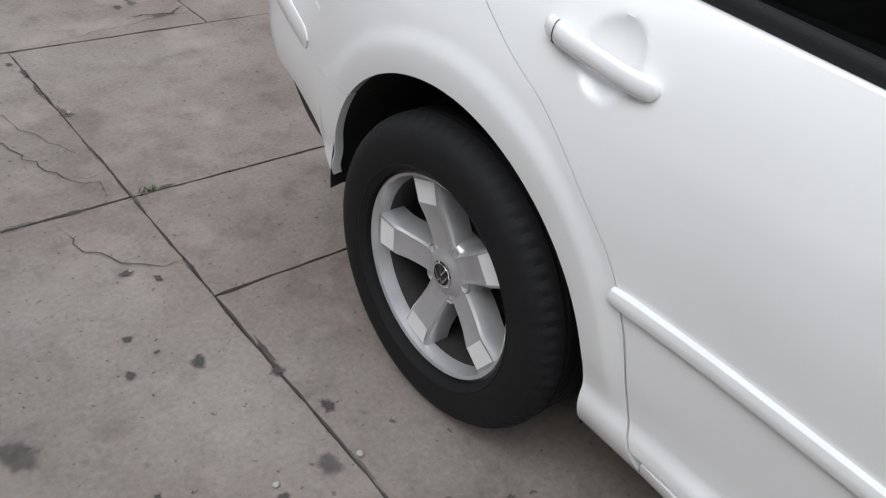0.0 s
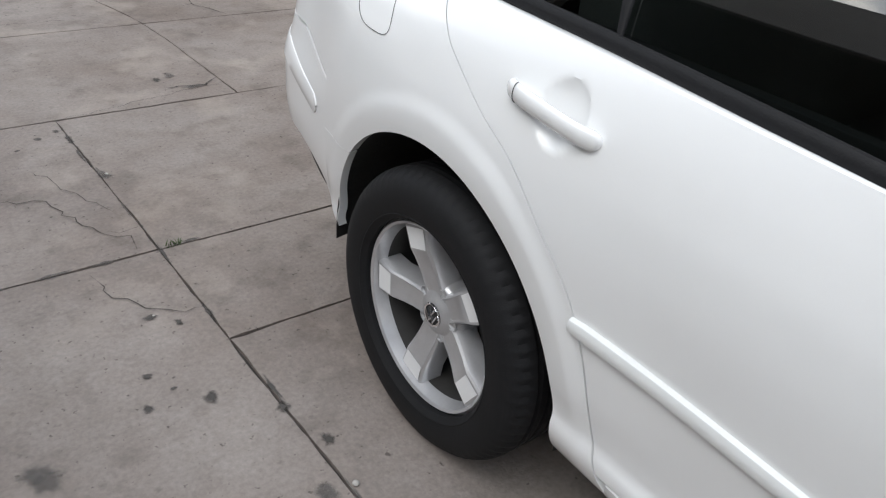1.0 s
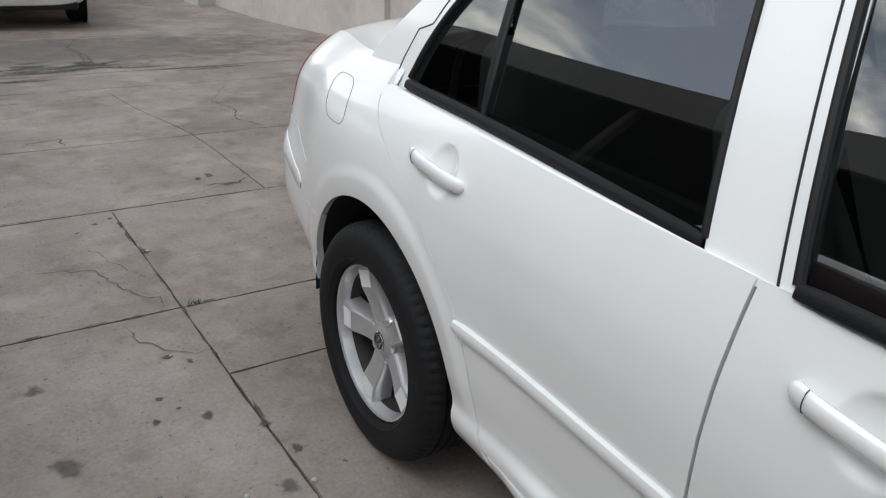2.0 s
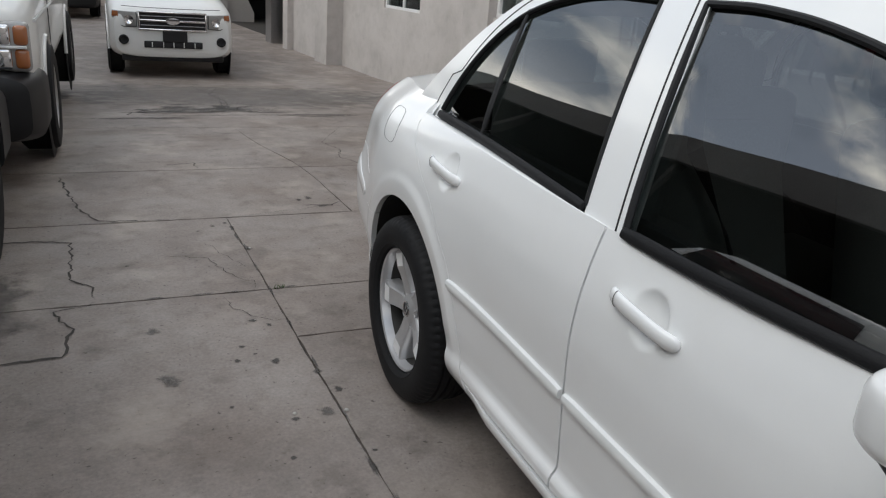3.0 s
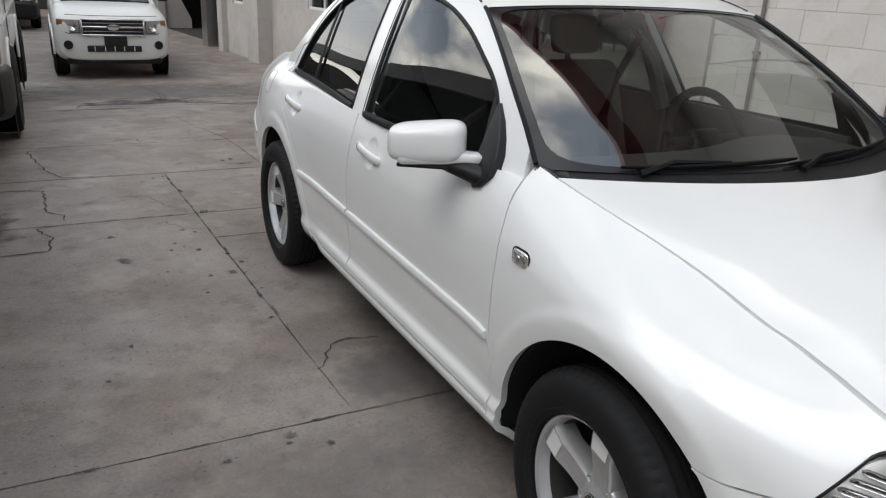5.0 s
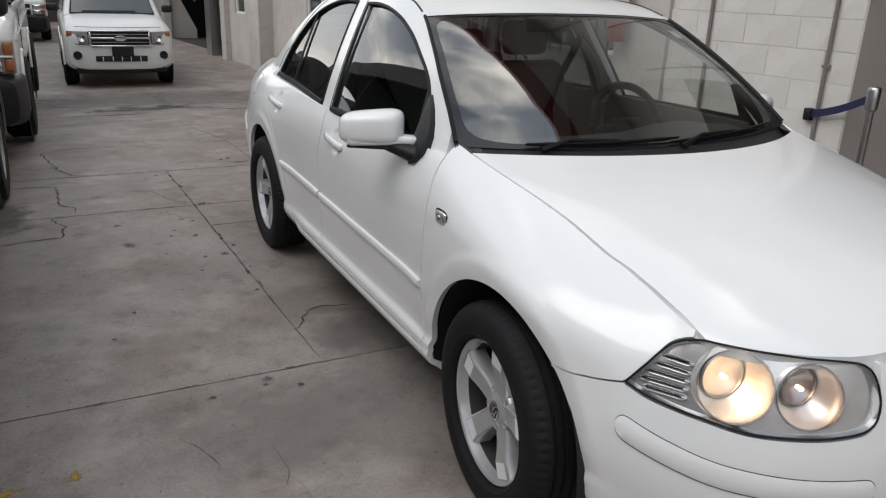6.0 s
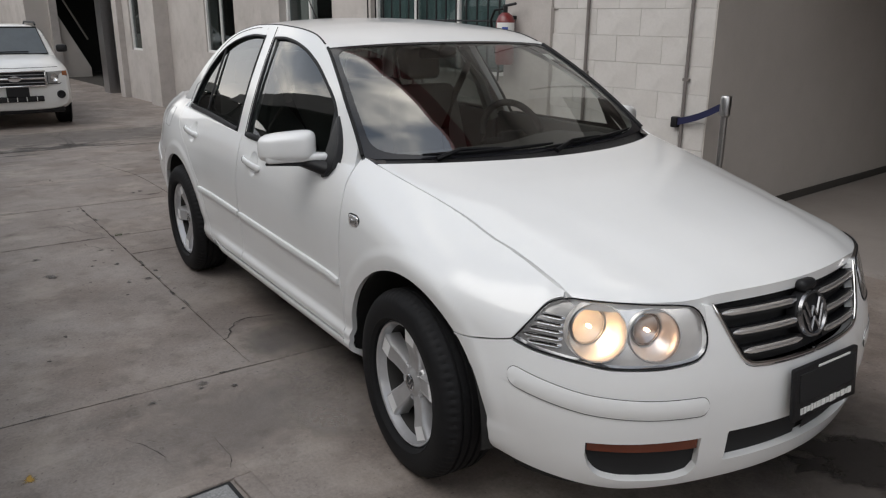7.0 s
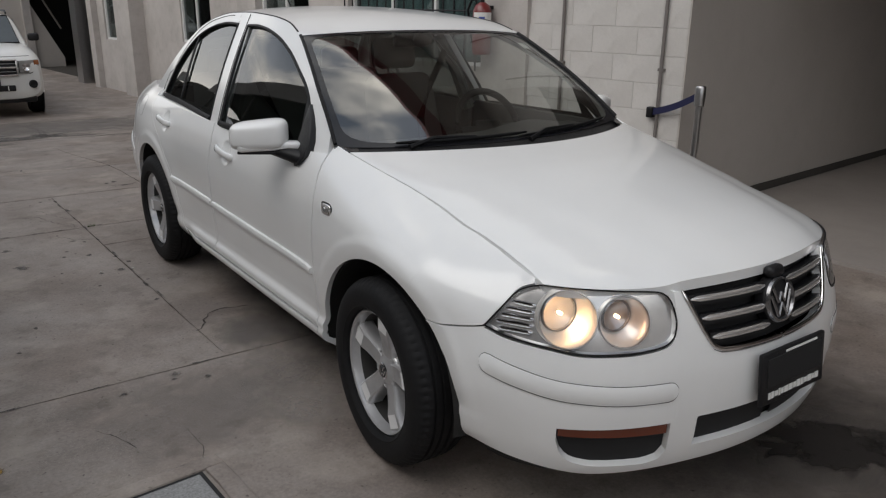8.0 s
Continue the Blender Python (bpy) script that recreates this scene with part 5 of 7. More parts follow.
        for a in range(len(fine) - 1):
            for k in range(44):
                m = (grid[a][k] + grid[a + 1][k + 1]) / 2
                if any((m - p - n * (m - p).dot(n)).length < r for p, n, r, lit in bowls):
                    continue
                q = (verts[a][k], verts[a + 1][k], verts[a + 1][k + 1], verts[a][k + 1])
                bm.faces.new(q if s > 0 else q[::-1])
        part("mask", bm, LAMP_CHROME, lamp, "bright chromed lamp mask")
        # the mask's rim, from the lens back to the mask
        bm = bmesh.new()
        for edge in (lambda u: lamp_low(u) + 0.0036, lambda u: lamp_top(u) - 0.0022):
            rim = [[bm.verts.new((s * q[0], q[1], q[2])) for q in (back(d)(u, edge(u)) for d in (0.002, 0.018))] for u in cols[1:]]
            for qa, qb in zip(rim, rim[1:]):
                bm.faces.new((qa[0], qb[0], qb[1], qa[1]))
        part("mask_rim", bm, STEEL, lamp)
        part("housing", sheet(back(0.15), cols, lambda u: lamp_low(u) - 0.002, lambda u: max(lamp_low(u), lamp_top(u) + 0.004), 8, s, 0), LAMP_SILVER, lamp, "silver housing")
        bm = bmesh.new()
        for sign in (0, 1):
            line = [flank(u, (lamp_top if sign else lamp_low)(u) + (0.002 if not sign else 0.0)) for u in cols]
            tube([(s * p[0], p[1], p[2]) for p in line], 0.0024, 6, bm)
        part("lamp_seal", bm, RUBBER, lamp, "thin black seal")
        for p, n, r, lit in bowls:
            mid, nn = Vector((s * p.x, p.y, p.z)), Vector((s * n.x, n.y, n.z))
            flush = Matrix.Translation(mid) @ nn.to_track_quat("Z", "Y").to_matrix().to_4x4()
            ahead = Vector((s * 0.22, -1, 0.06)).normalized()
            deep, inner = (0.050, r * 0.68) if lit else (0.044, r * 0.66)
            back_at = mid - ahead * deep + Vector((0, 0, 0.006))
            seat = Matrix.Translation(back_at) @ ahead.to_track_quat("Z", "Y").to_matrix().to_4x4()
            # the bowl narrows from the opening in the mask to the inner ring
            side_v, side_b = nn.cross(Vector((0, 0, 1))).normalized(), ahead.cross(Vector((0, 0, 1))).normalized()
            up_v, up_b = side_v.cross(nn).normalized(), side_b.cross(ahead).normalized()
            bm = bmesh.new()
            rings = []
            for k in range(9):
                t = k / 8
                ring = []
                for m in range(48):
                    a = 2 * math.pi * m / 48
                    front_p = mid + (side_v * math.cos(a) + up_v * math.sin(a)) * (r + 0.002)
                    back_p = back_at + (side_b * math.cos(a) + up_b * math.sin(a)) * inner
                    ring.append(bm.verts.new(front_p.lerp(back_p, t) + (front_p.lerp(back_p, t) - mid.lerp(back_at, t)) * 0.22 * math.sin(math.pi * t)))
                rings.append(ring)
            for ra, rb in zip(rings, rings[1:]):
                for m in range(48):
                    bm.faces.new((ra[m], ra[(m + 1) % 48], rb[(m + 1) % 48], rb[m]))
            bowl = part("reflector", bm, WARM_BOWL, lamp, "silver reflector bowl")
            ring = lathe([(r - 0.001, -0.004), (r + 0.0005, 0.002), (r + 0.0025, 0.002), (r + 0.004, -0.004)], 44, "Z")
            ring.transform(flush)
            part("bezel", ring, STEEL, bowl)
            rim = lathe([(inner - 0.004, 0.001), (inner - 0.002, 0.008), (inner + 0.002, 0.006), (inner + 0.003, -0.002)], 36, "Z")
            rim.transform(seat)
            part("inner_ring", rim, STEEL if lit else STEEL_DARK, bowl)
            dish = lathe([(0.0, -0.026), (inner * 0.4, -0.021), (inner * 0.75, -0.010), (inner, 0.0)], 36, "Z")
            dish.transform(seat)
            part("inner_dish", dish, WARM_BOWL if lit else STEEL, bowl)
            bulb = lathe([(0.0, 0.007), (0.003, 0.0055), (0.0045, 0.0), (0.004, -0.012), (0.0, -0.014)], 16, "Z")
            bulb.transform(seat @ Matrix.Translation((0, 0, 0.012)))
            part("bulb", bulb, BULB if lit else BULB_DIM, bowl, "glowing warm bulb")
            cover = lathe([(0.0, 0.030), (inner * 0.5, 0.025), (inner * 0.85, 0.012), (inner, 0.002)], 36, "Z")
            cover.transform(seat)
            part("inner_lens", cover, GLASS_LAMP, bowl, "clear inner lens").visible_shadow = False
        # ribbed corner of the lamp
        for k in range(5):
            z = 0.622 + 0.017 * k
            uu = [u for u in spread(u_of_y(-1.825), u_lamp1, 30) if lamp_low(u) + 0.010 < z < lamp_top(u) - 0.012]
            if len(uu) < 4:
                continue
            pts = []
            for u in uu:
                p, n = flank(u, z), plan_at(u)
                pts.append((s * (p[0] - n[2] * 0.013), p[1] - n[3] * 0.013, p[2]))
            part("lamp_rib", ribbon(pts, 0.0055, 0.007, None, (s * 0.6, -1, 0)), CHROME, lamp)
    # number plate holder with a dark plate
    plate = new("plate_holder")
    plate.parent = front
    tagged(plate, "black plate holder with a pale bar of lettering")
    lay = Matrix.Translation((0.018, -2.150, 0.468)) @ Matrix.Rotation(radians(-6), 4, "X")
    bm = box(0.318, 0.016, 0.156, (0, 0, 0), 0.006, 2)
    bm.transform(lay)
    part("plate_frame", bm, BLACK_PLASTIC, plate)
    bm = box(0.275, 0.004, 0.085, (0.0, -0.0095, 0.018), 0.001, 1)
    bm.transform(lay)
    part("plate", bm, DARK, plate, "dark blank plate")
    bm = bmesh.new()
    rnd = random.Random(3)
    x = -0.13
    while x < 0.12:
        w = rnd.uniform(0.008, 0.02)
        box(w, 0.002, rnd.uniform(0.014, 0.022), (x + w / 2, -0.0095, -0.050), 0, 1, bm)
        x += w + 0.004
    box(0.16, 0.002, 0.006, (0.03, -0.0095, 0.066), 0, 1, bm)
    bm.transform(lay)
    tagged(part("lettering", bm, LABEL_WHITE, plate, "pale lettering"), kind="stuff")
    # rear bumper
    rear = new("rear_bumper")
    rear.parent = car
    tagged(rear, "white rear bumper")
    ua, ub = u_of_y(1.712), U_END
    top = lambda u: 0.658 + 0.055 * min(1, (y_of_u(u) - 1.71) / 0.2)  # noqa: E731
    rear_low = curve([(1.60, 0.290), (1.66, 0.318), (1.72, 0.372), (1.80, 0.412), (1.90, 0.440), (2.1, 0.445)])
    for s in (-1, 1):
        part("bumper_skin", sheet(flank, spread(ua, ub, 40), lambda u: rear_low(y_of_u(u)), top, 18, s, 0.03), WHITE, rear)
        bm = bmesh.new()
        grid = []
        for i in range(15):
            grid.append([])
            for k in range(6):
                low = rear_low(1.647 + 0.067 * k / 5)
                z = low + (0.545 - low) * i / 14
                ya = HUB_R + math.sqrt(ARCH_R**2 - (z - HUB_Z) ** 2)
                q = flank(u_of_y(ya + (1.714 - ya) * k / 5), z)
                grid[-1].append(bm.verts.new((s * q[0], q[1], q[2])))
        for a, b in zip(grid, grid[1:]):
            for k in range(5):
                q = (a[k], a[k + 1], b[k + 1], b[k])
                bm.faces.new(q if s > 0 else q[::-1])
        turn_in(bm, 0.02)
        part("bumper_corner", bm, WHITE, rear)
        uu = spread(u_of_y(1.765), ub, 36, *[u_of_y(1.765) + d for d in (0.001, 0.003, 0.007, 0.015)])
        bm = bmesh.new()
        rings = []
        for i, u in enumerate(uu):
            n = plan_at(u)
            end = math.sqrt(max(0.02, 1 - (1 - min(1.0, (u - uu[0]) / 0.024)) ** 2))
            z0 = 0.574 + 0.06 * min(1, (y_of_u(u) - 1.765) / 0.24)
            ring = []
            for dz, o in ((-0.026, -0.004), (-0.0255, 0.0015), (-0.023, 0.003), (0.0, 0.0035), (0.023, 0.003), (0.0255, 0.0015), (0.026, -0.004)):
                p = flank(u, z0 + dz * end)
                ring.append(bm.verts.new((s * (p[0] + n[2] * o), p[1] + n[3] * o, p[2])))
            rings.append(ring)
        for a, b in zip(rings, rings[1:]):
            for j in range(6):
                q = (a[j], b[j], b[j + 1], a[j + 1])
                bm.faces.new(q if s > 0 else q[::-1])
        part("bumper_strip", bm, WHITE, rear, "white rubbing strip")
        part("bumper_valance", sheet(back(0.05), spread(u_of_y(1.70), ub, 30), lambda u: rear_low(y_of_u(u)) - 0.06, lambda u: rear_low(y_of_u(u)) + 0.02, 3, s, 0.02), BLACK_PLASTIC, rear, "black lower valance")
        lamp = part("tail_lamp", sheet(back(-0.004), spread(u_of_y(2.07), u_of_y(2.2), 14), lambda u: 0.735, lambda u: 0.955, 10, s, 0.02), RED_LENS, car, "red tail lamp")
    # mud flap stubs, underbody and exhaust
    bm = box(1.42, 1.72, 0.10, (0, 0.0, 0.23), 0.03, 2)
    join(bm, box(0.96, 3.8, 0.12, (0, 0.10, 0.25), 0.03, 2))
    # unseen front plates, added to block light from the ground under the nose
    join(bm, box(1.12, 0.42, 0.06, (0, -1.70, 0.265), 0.02, 2))
    join(bm, box(0.70, 0.20, 0.04, (0, -1.90, 0.275), 0.015, 2))
    join(bm, box(1.30, 0.34, 0.06, (0, 1.80, 0.30), 0.02, 2))
    part("underbody", bm, DARK, car_body)


bumpers_and_lamps()


def cabin():
    """What shows through the windscreen: seats, wheel, dash, lining."""
    inner = new("cabin")
    inner.parent = car
    bm = box(1.36, 2.3, 0.05, (0, 0.35, 0.34), 0.01, 1)
    part("cabin_floor", bm, DASH, inner)
    bm = bmesh.new()
    n = 24
    prof = [(-0.98, 0.90), (-0.75, 0.93), (-0.55, 0.935), (-0.46, 0.91), (-0.44, 0.80), (-0.50, 0.60)]
    rows = [[bm.verts.new((-0.66 + 1.32 * i / n, y + 0.10 * (1 - (2 * i / n - 1) ** 2) * -0.4, z + 0.03 * math.exp(-(((1.32 * i / n - 1.02) / 0.16) ** 2)) * (1 if z > 0.85 else 0))) for i in range(n + 1)] for y, z in prof]
    for a, b in zip(rows, rows[1:]):
        for i in range(n):
            bm.faces.new((a[i], a[i + 1], b[i + 1], b[i]))
    bmesh.ops.recalc_face_normals(bm, faces=bm.faces)
    part("dashboard", bm, DASH, inner, "dark grey dashboard")
    # steering wheel on the far side
    rim = []
    for k in range(33):
        a = 2 * math.pi * k / 32
        rim.append(Vector((0.185 * math.cos(a), 0.0, 0.185 * math.sin(a))))
    lay = Matrix.Translation((0.36, -0.30, 0.89)) @ Matrix.Rotation(radians(-24), 4, "X")
    wheel_part = part("steering_wheel", tube([lay @ p for p in rim], 0.017, 10, caps=False), RUBBER, inner, "black steering wheel")
    bm = box(0.16, 0.05, 0.11, (0, 0.01, -0.01), 0.03, 3)
    join(bm, box(0.34, 0.02, 0.035, (0, 0.0, 0.0), 0.01, 2))
    join(bm, box(0.04, 0.02, 0.17, (0, 0.0, -0.1), 0.01, 2))
    bm.transform(lay)
    part("wheel_hub", bm, BLACK_PLASTIC, wheel_part)
    for s in (-1, 1):
        for y0, y1 in ((-0.62, 0.28), (0.29, 1.28)):
            card = box(0.03, y1 - y0, 0.565, (s * (0.705 if y0 < 0 else 0.68), (y0 + y1) / 2, 0.665), 0.012, 2)
            for v in card.verts:
                v.co.x += s * 0.02 * (v.co.z > 0.9) - s * 0.05 * max(0.0, v.co.y - 0.7)
            part("door_card", card, DASH, inner, "dark grey door lining")
    for x in (-0.36, 0.36):
        seat = new("seat")
        seat.parent = inner
        tagged(seat, "grey cloth front seat")
        bm = box(0.50, 0.52, 0.16, (x, 0.14, 0.50), 0.05, 3)
        part("cushion", bm, SEAT, seat)
        bm = box(0.48, 0.14, 0.60, (0, 0, 0), 0.055, 3)
        for v in bm.verts:
            v.co.x *= 1 - 0.22 * max(0, v.co.z / 0.3) ** 2
        bm.transform(Matrix.Translation((x, 0.46, 0.80)) @ Matrix.Rotation(radians(-16), 4, "X"))
        part("seat_back", bm, SEAT, seat)
        bm = box(0.25, 0.09, 0.17, (0, 0, 0), 0.04, 3)
        bm.transform(Matrix.Translation((x, 0.565, 1.20)) @ Matrix.Rotation(radians(-10), 4, "X"))
        part("headrest", bm, SEAT, seat)
        part("headrest_posts", tube([(x - 0.05, 0.55, 1.08), (x - 0.05, 0.555, 1.15)], 0.006, 6), STEEL, seat)
    bench = new("rear_bench")
    bench.parent = inner
    part("bench_back", box(1.18, 0.16, 0.56, (0, 1.17, 0.80), 0.06, 3), SEAT, bench)
    part("bench_cushion", box(1.22, 0.50, 0.18, (0, 0.95, 0.50), 0.06, 3), SEAT, bench)
    for x in (-0.36, 0.36):
        part("headrest", box(0.25, 0.09, 0.15, (x, 1.22, 1.13), 0.04, 3), SEAT, bench)
    # belts and inner mirror
    for s in (-1, 1):
        pts = [(s * 0.565, 0.36, 1.22), (s * 0.50, 0.40, 1.05), (s * 0.40, 0.36, 0.86), (s * 0.36, 0.24, 0.62)]
        part("seat_belt", tube(pts, 0.022, 8, flat=0.12), RUBBER, inner, "dark seat belt")
        part("pillar_trim", tube([(s * 0.70, 0.31, 0.90), (s * 0.635, 0.345, 1.1), (s * 0.545, 0.40, 1.30)], 0.035, 8), SEAT, inner)
    bm = box(0.20, 0.035, 0.052, (0.0, -0.17, 1.298), 0.016, 3)
    part("inner_mirror", bm, BLACK_PLASTIC, inner, "black interior mirror")
    part("mirror_stalk", tube([(0, -0.18, 1.305), (0, -0.225, 1.345)], 0.01, 6), BLACK_PLASTIC, inner)
    for x in (-0.30, 0.33):
        part("sun_visor", box(0.40, 0.13, 0.018, (x, -0.08, 1.345), 0.008, 2, turn=Matrix.Rotation(radians(12), 4, "X")), SEAT, inner)
    # headlining
    bm = bmesh.new()
    cs = spread(-0.33, 1.1, 20)
    grid = []
    for c in cs:
        p = Vector(house(c, rail(c)))
        grid.append([bm.verts.new((f * (p.x - 0.03), p.y, p.z - 0.025 + 0.02 * (1 - f * f))) for f in (-1, -0.7, -0.3, 0, 0.3, 0.7, 1)])
    for a, b in zip(grid, grid[1:]):
        for j in range(6):
            bm.faces.new((a[j], b[j], b[j + 1], a[j + 1]))
    part("headlining", bm, SEAT, inner)


cabin()
for side, spin in ((-1, 22), (1, 20)):
    for hub, extra, steer in ((AXLE, 0, 0), (HUB_F, -28, -3.5)):
        tagged(wheel("wheel", car, Matrix.Translation((side * 0.758, hub, 0.312)) @ Matrix.Rotation(radians(steer), 4, "Z"), side, spin + extra), "silver five-spoke alloy wheel with a black tyre")

# ---- the yard ----
fall = curve([(-30, 0.0), (4.0, 0.0), (5.0, -0.02), (6.0, -0.065), (8.0, -0.155), (10.0, -0.245), (11.0, -0.27), (60, -0.27)])


def build_ground():
    bm = bmesh.new()
    ys = [-400, -60, -20, -8] + [x * 0.5 for x in range(-10, 26)] + [16, 30, 60, 400]
    xs = [-400, -60, -12, -6, -3, 0, 3, 6, 12, 60, 400]
    grid = [[bm.verts.new((x, y, fall(y) - 0.012)) for x in xs] for y in ys]
    for i in range(len(ys) - 1):
        for j in range(len(xs) - 1):
            bm.faces.new((grid[i][j], grid[i][j + 1], grid[i + 1][j + 1], grid[i + 1][j]))
    return tagged(part("ground", bm, JOINT), "dirt-filled base under the yard's concrete slabs", "ground", kind="structure")


ground = build_ground()


def seam_x(y):
    """The long joint beside the car."""
    return -0.990 - 0.040 * (y + 0.2)


def slab(name, left, right, y0, y1, gap=0.007, seed=0):
    """One concrete slab with slightly chipped edges; left and right give x at a y."""
    rnd = random.Random(seed)
    bm = bmesh.new()
    n = min(110, max(2, int((y1 - y0) / 0.03)))
    m = 100
    ph = rnd.uniform(0, 50)
    chip = lambda a, b: 0.005 * noise.noise((a * 3.1 + ph, b, 0.3)) + 0.003 * noise.noise((a * 13 + ph, b, 1.3)) + 0.003 * noise.noise((a * 37 + ph, b, 2.3))  # noqa: E731
    grid = []
    for i in range(n + 1):
        y = y0 + (y1 - y0) * i / n
        row = []
        for j in range(m + 1):
            t = j / m
            xl, xr = left(y) + gap, right(y) - gap
            if j == 0:
                xl += chip(y, 1.0)
            if j == m:
                xr += chip(y, 2.0)
            x = xl + (xr - xl) * t
            yy = y + (1.6 * gap + chip(x, 3.0) if i == 0 else -1.6 * gap + chip(x, 4.0) if i == n else 0)
            row.append(bm.verts.new((x, yy, fall(yy))))
        grid.append(row)
    for i in range(n):
        for j in range(m):
            bm.faces.new((grid[i][j], grid[i][j + 1], grid[i + 1][j + 1], grid[i + 1][j]))
    edge = [e for e in bm.edges if e.is_boundary]
    r = bmesh.ops.extrude_edge_only(bm, edges=edge)
    for v in r["geom"]:
        if isinstance(v, bmesh.types.BMVert):
            v.co.z -= 0.02
    return part(name, bm, CONCRETE, ground)


B0 = Vector((2.55, -1.1, 0))
BT = radians(5.5)
BU, BV = Vector((math.cos(BT), math.sin(BT), 0)), Vector((-math.sin(BT), math.cos(BT), 0))


def b_at(u, v, z=0.0):
    return B0 + BU * u + BV * v + Vector((0, 0, z))


B_MAT = Matrix.Translation(B0) @ Matrix.Rotation(BT, 4, "Z")
edge_right = lambda y: B0.x - math.tan(BT) * (y - B0.y) - 0.01  # noqa: E731
yard_right = lambda y: edge_right(y) if y < 7.0 else edge_right(y) + 0.9  # noqa: E731
seam_2 = curve([(3.2, -0.40), (3.45, -0.41), (3.87, -0.43), (4.35, -0.466), (5.22, -0.62), (6.1, -0.70)])
far_left, mid_left = (lambda y: -9.2), (lambda y: -4.1)
CELLS = []
for y0, y1 in ((-14, -5.4), (-5.4, -2.75), (-2.75, -0.215)):
    CELLS += [(far_left, mid_left, y0, y1), (mid_left, yard_right, y0, y1)]
CELLS += [(far_left, mid_left, -0.215, 2.222), (far_left, mid_left, 2.222, 4.335), (far_left, mid_left, 4.335, 8.1)]
CELLS += [(mid_left, seam_x, -0.215, 2.222), (mid_left, seam_x, 2.222, 3.262)]
CELLS += [(seam_x, yard_right, -0.215, 1.744), (seam_x, yard_right, 1.744, 2.222), (seam_x, yard_right, 2.222, 3.262)]
CELLS += [(mid_left, seam_2, 3.262, 4.335), (seam_2, yard_right, 3.262, 4.335), (mid_left, seam_2, 4.335, 6.02), (seam_2, yard_right, 4.335, 6.02)]
for y0, y1 in ((6.02, 8.1), (8.1, 11.5), (11.5, 16), (16, 24), (24, 40)):
    CELLS += [(mid_left, yard_right, y0, y1)]
    if y0 > 8:
        CELLS += [(far_left, mid_left, y0, y1)]
for k, (left, right, y0, y1) in enumerate(CELLS):
    slab("slab", left, right, y0, y1, 0.0030, k)


def crack(points, width, seed, mat=CRACK, lift=0.0034):
    """A wandering crack in the concrete."""
    rnd = random.Random(seed)
    width *= 0.6 if width < 0.005 else 0.8
    pts = [Vector((x, y, 0)) for x, y in points]
    line = []
    for a, b in zip(pts, pts[1:]):
        n = max(2, int((b - a).length / 0.03))
        for i in range(n):
            p = a + (b - a) * i / n
            line.append(p + Vector((rnd.uniform(-0.011, 0.011), rnd.uniform(-0.011, 0.011), 0)))
    line.append(pts[-1])
    bm = bmesh.new()
    rows, values = [], []
    for i, p in enumerate(line):
        d = (line[min(i + 1, len(line) - 1)] - line[max(i - 1, 0)]).normalized()
        s = Vector((-d.y, d.x, 0)) * width * rnd.uniform(0.35, 1.2)
        rows.append([bm.verts.new((q.x, q.y, fall(q.y) + lift)) for q in (p - s, p + s)])
        values += [0.35 + 0.6 * min(1.0, min(i, len(line) - 1 - i) / 5)] * 2
    for a, b in zip(rows, rows[1:]):
        bm.faces.new((a[0], a[1], b[1], b[0]))
    bmesh.ops.recalc_face_normals(bm, faces=bm.faces)
    for f in bm.faces:
        if f.normal.z < 0:
            f.normal_flip()
    fade_layer(bm, values)
    return tagged(part("crack", bm, mat, None, smooth=False), "thin dark crack in the yard's concrete", "crack", "yard cracks", "structure")


def patch(name, x, y, rx, ry, seed, mat, label, lift=0.002, rough=0.35, kind="structure", category="stain", turn=0.0):
    """A flat irregular stain or patch."""
    bm = bmesh.new()
    rnd = random.Random(seed)
    ph = rnd.uniform(0, 99)
    n = 40
    steps = (0.25, 0.5, 0.7, 0.85, 1.0, 1.15, 1.3)
    ct, st = math.cos(radians(turn)), math.sin(radians(turn))
    values = [1.0]
    mid = bm.verts.new((x, y, fall(y) + lift))
    rings = []
    for k in steps:
        ring = []
        for i in range(n):
            a = 2 * math.pi * i / n
            r = 1 + rough * noise.noise((math.cos(a) * 1.6 + ph, math.sin(a) * 1.6, ph)) * 2 + rough * 0.6 * noise.noise((math.cos(a) * 5 + ph, math.sin(a) * 5, ph))
            dx, dy = rx * r * k * math.cos(a), ry * r * k * math.sin(a)
            px, py = x + dx * ct - dy * st, y + dx * st + dy * ct
            ring.append(bm.verts.new((px, py, fall(py) + lift)))
            values.append(max(0.0, min(1.0, (1.3 - k) / 1.1)))
        rings.append(ring)
    for i in range(n):
        bm.faces.new((mid, rings[0][i], rings[0][(i + 1) % n]))
        for ra, rb in zip(rings, rings[1:]):
            bm.faces.new((ra[i], rb[i], rb[(i + 1) % n], ra[(i + 1) % n]))
    fade_layer(bm, values)
    return tagged(part(name, bm, mat, None, smooth=False), label, category, "yard stains", kind)


# ---- the building ----


def wall_box(name, u0, u1, v0, v1, z0, z1, mat, label, category="wall", bevel=0.0, parent=None, kind="structure"):
    bm = box(u1 - u0, v1 - v0, z1 - z0, ((u0 + u1) / 2, (v0 + v1) / 2, (z0 + z1) / 2), bevel, 2)
    bm.transform(B_MAT)
    ob = part(name, bm, mat, parent, label if parent is not None else "", sharp=30)
    if parent is None:
        tagged(ob, label, category, kind=kind)
    return ob


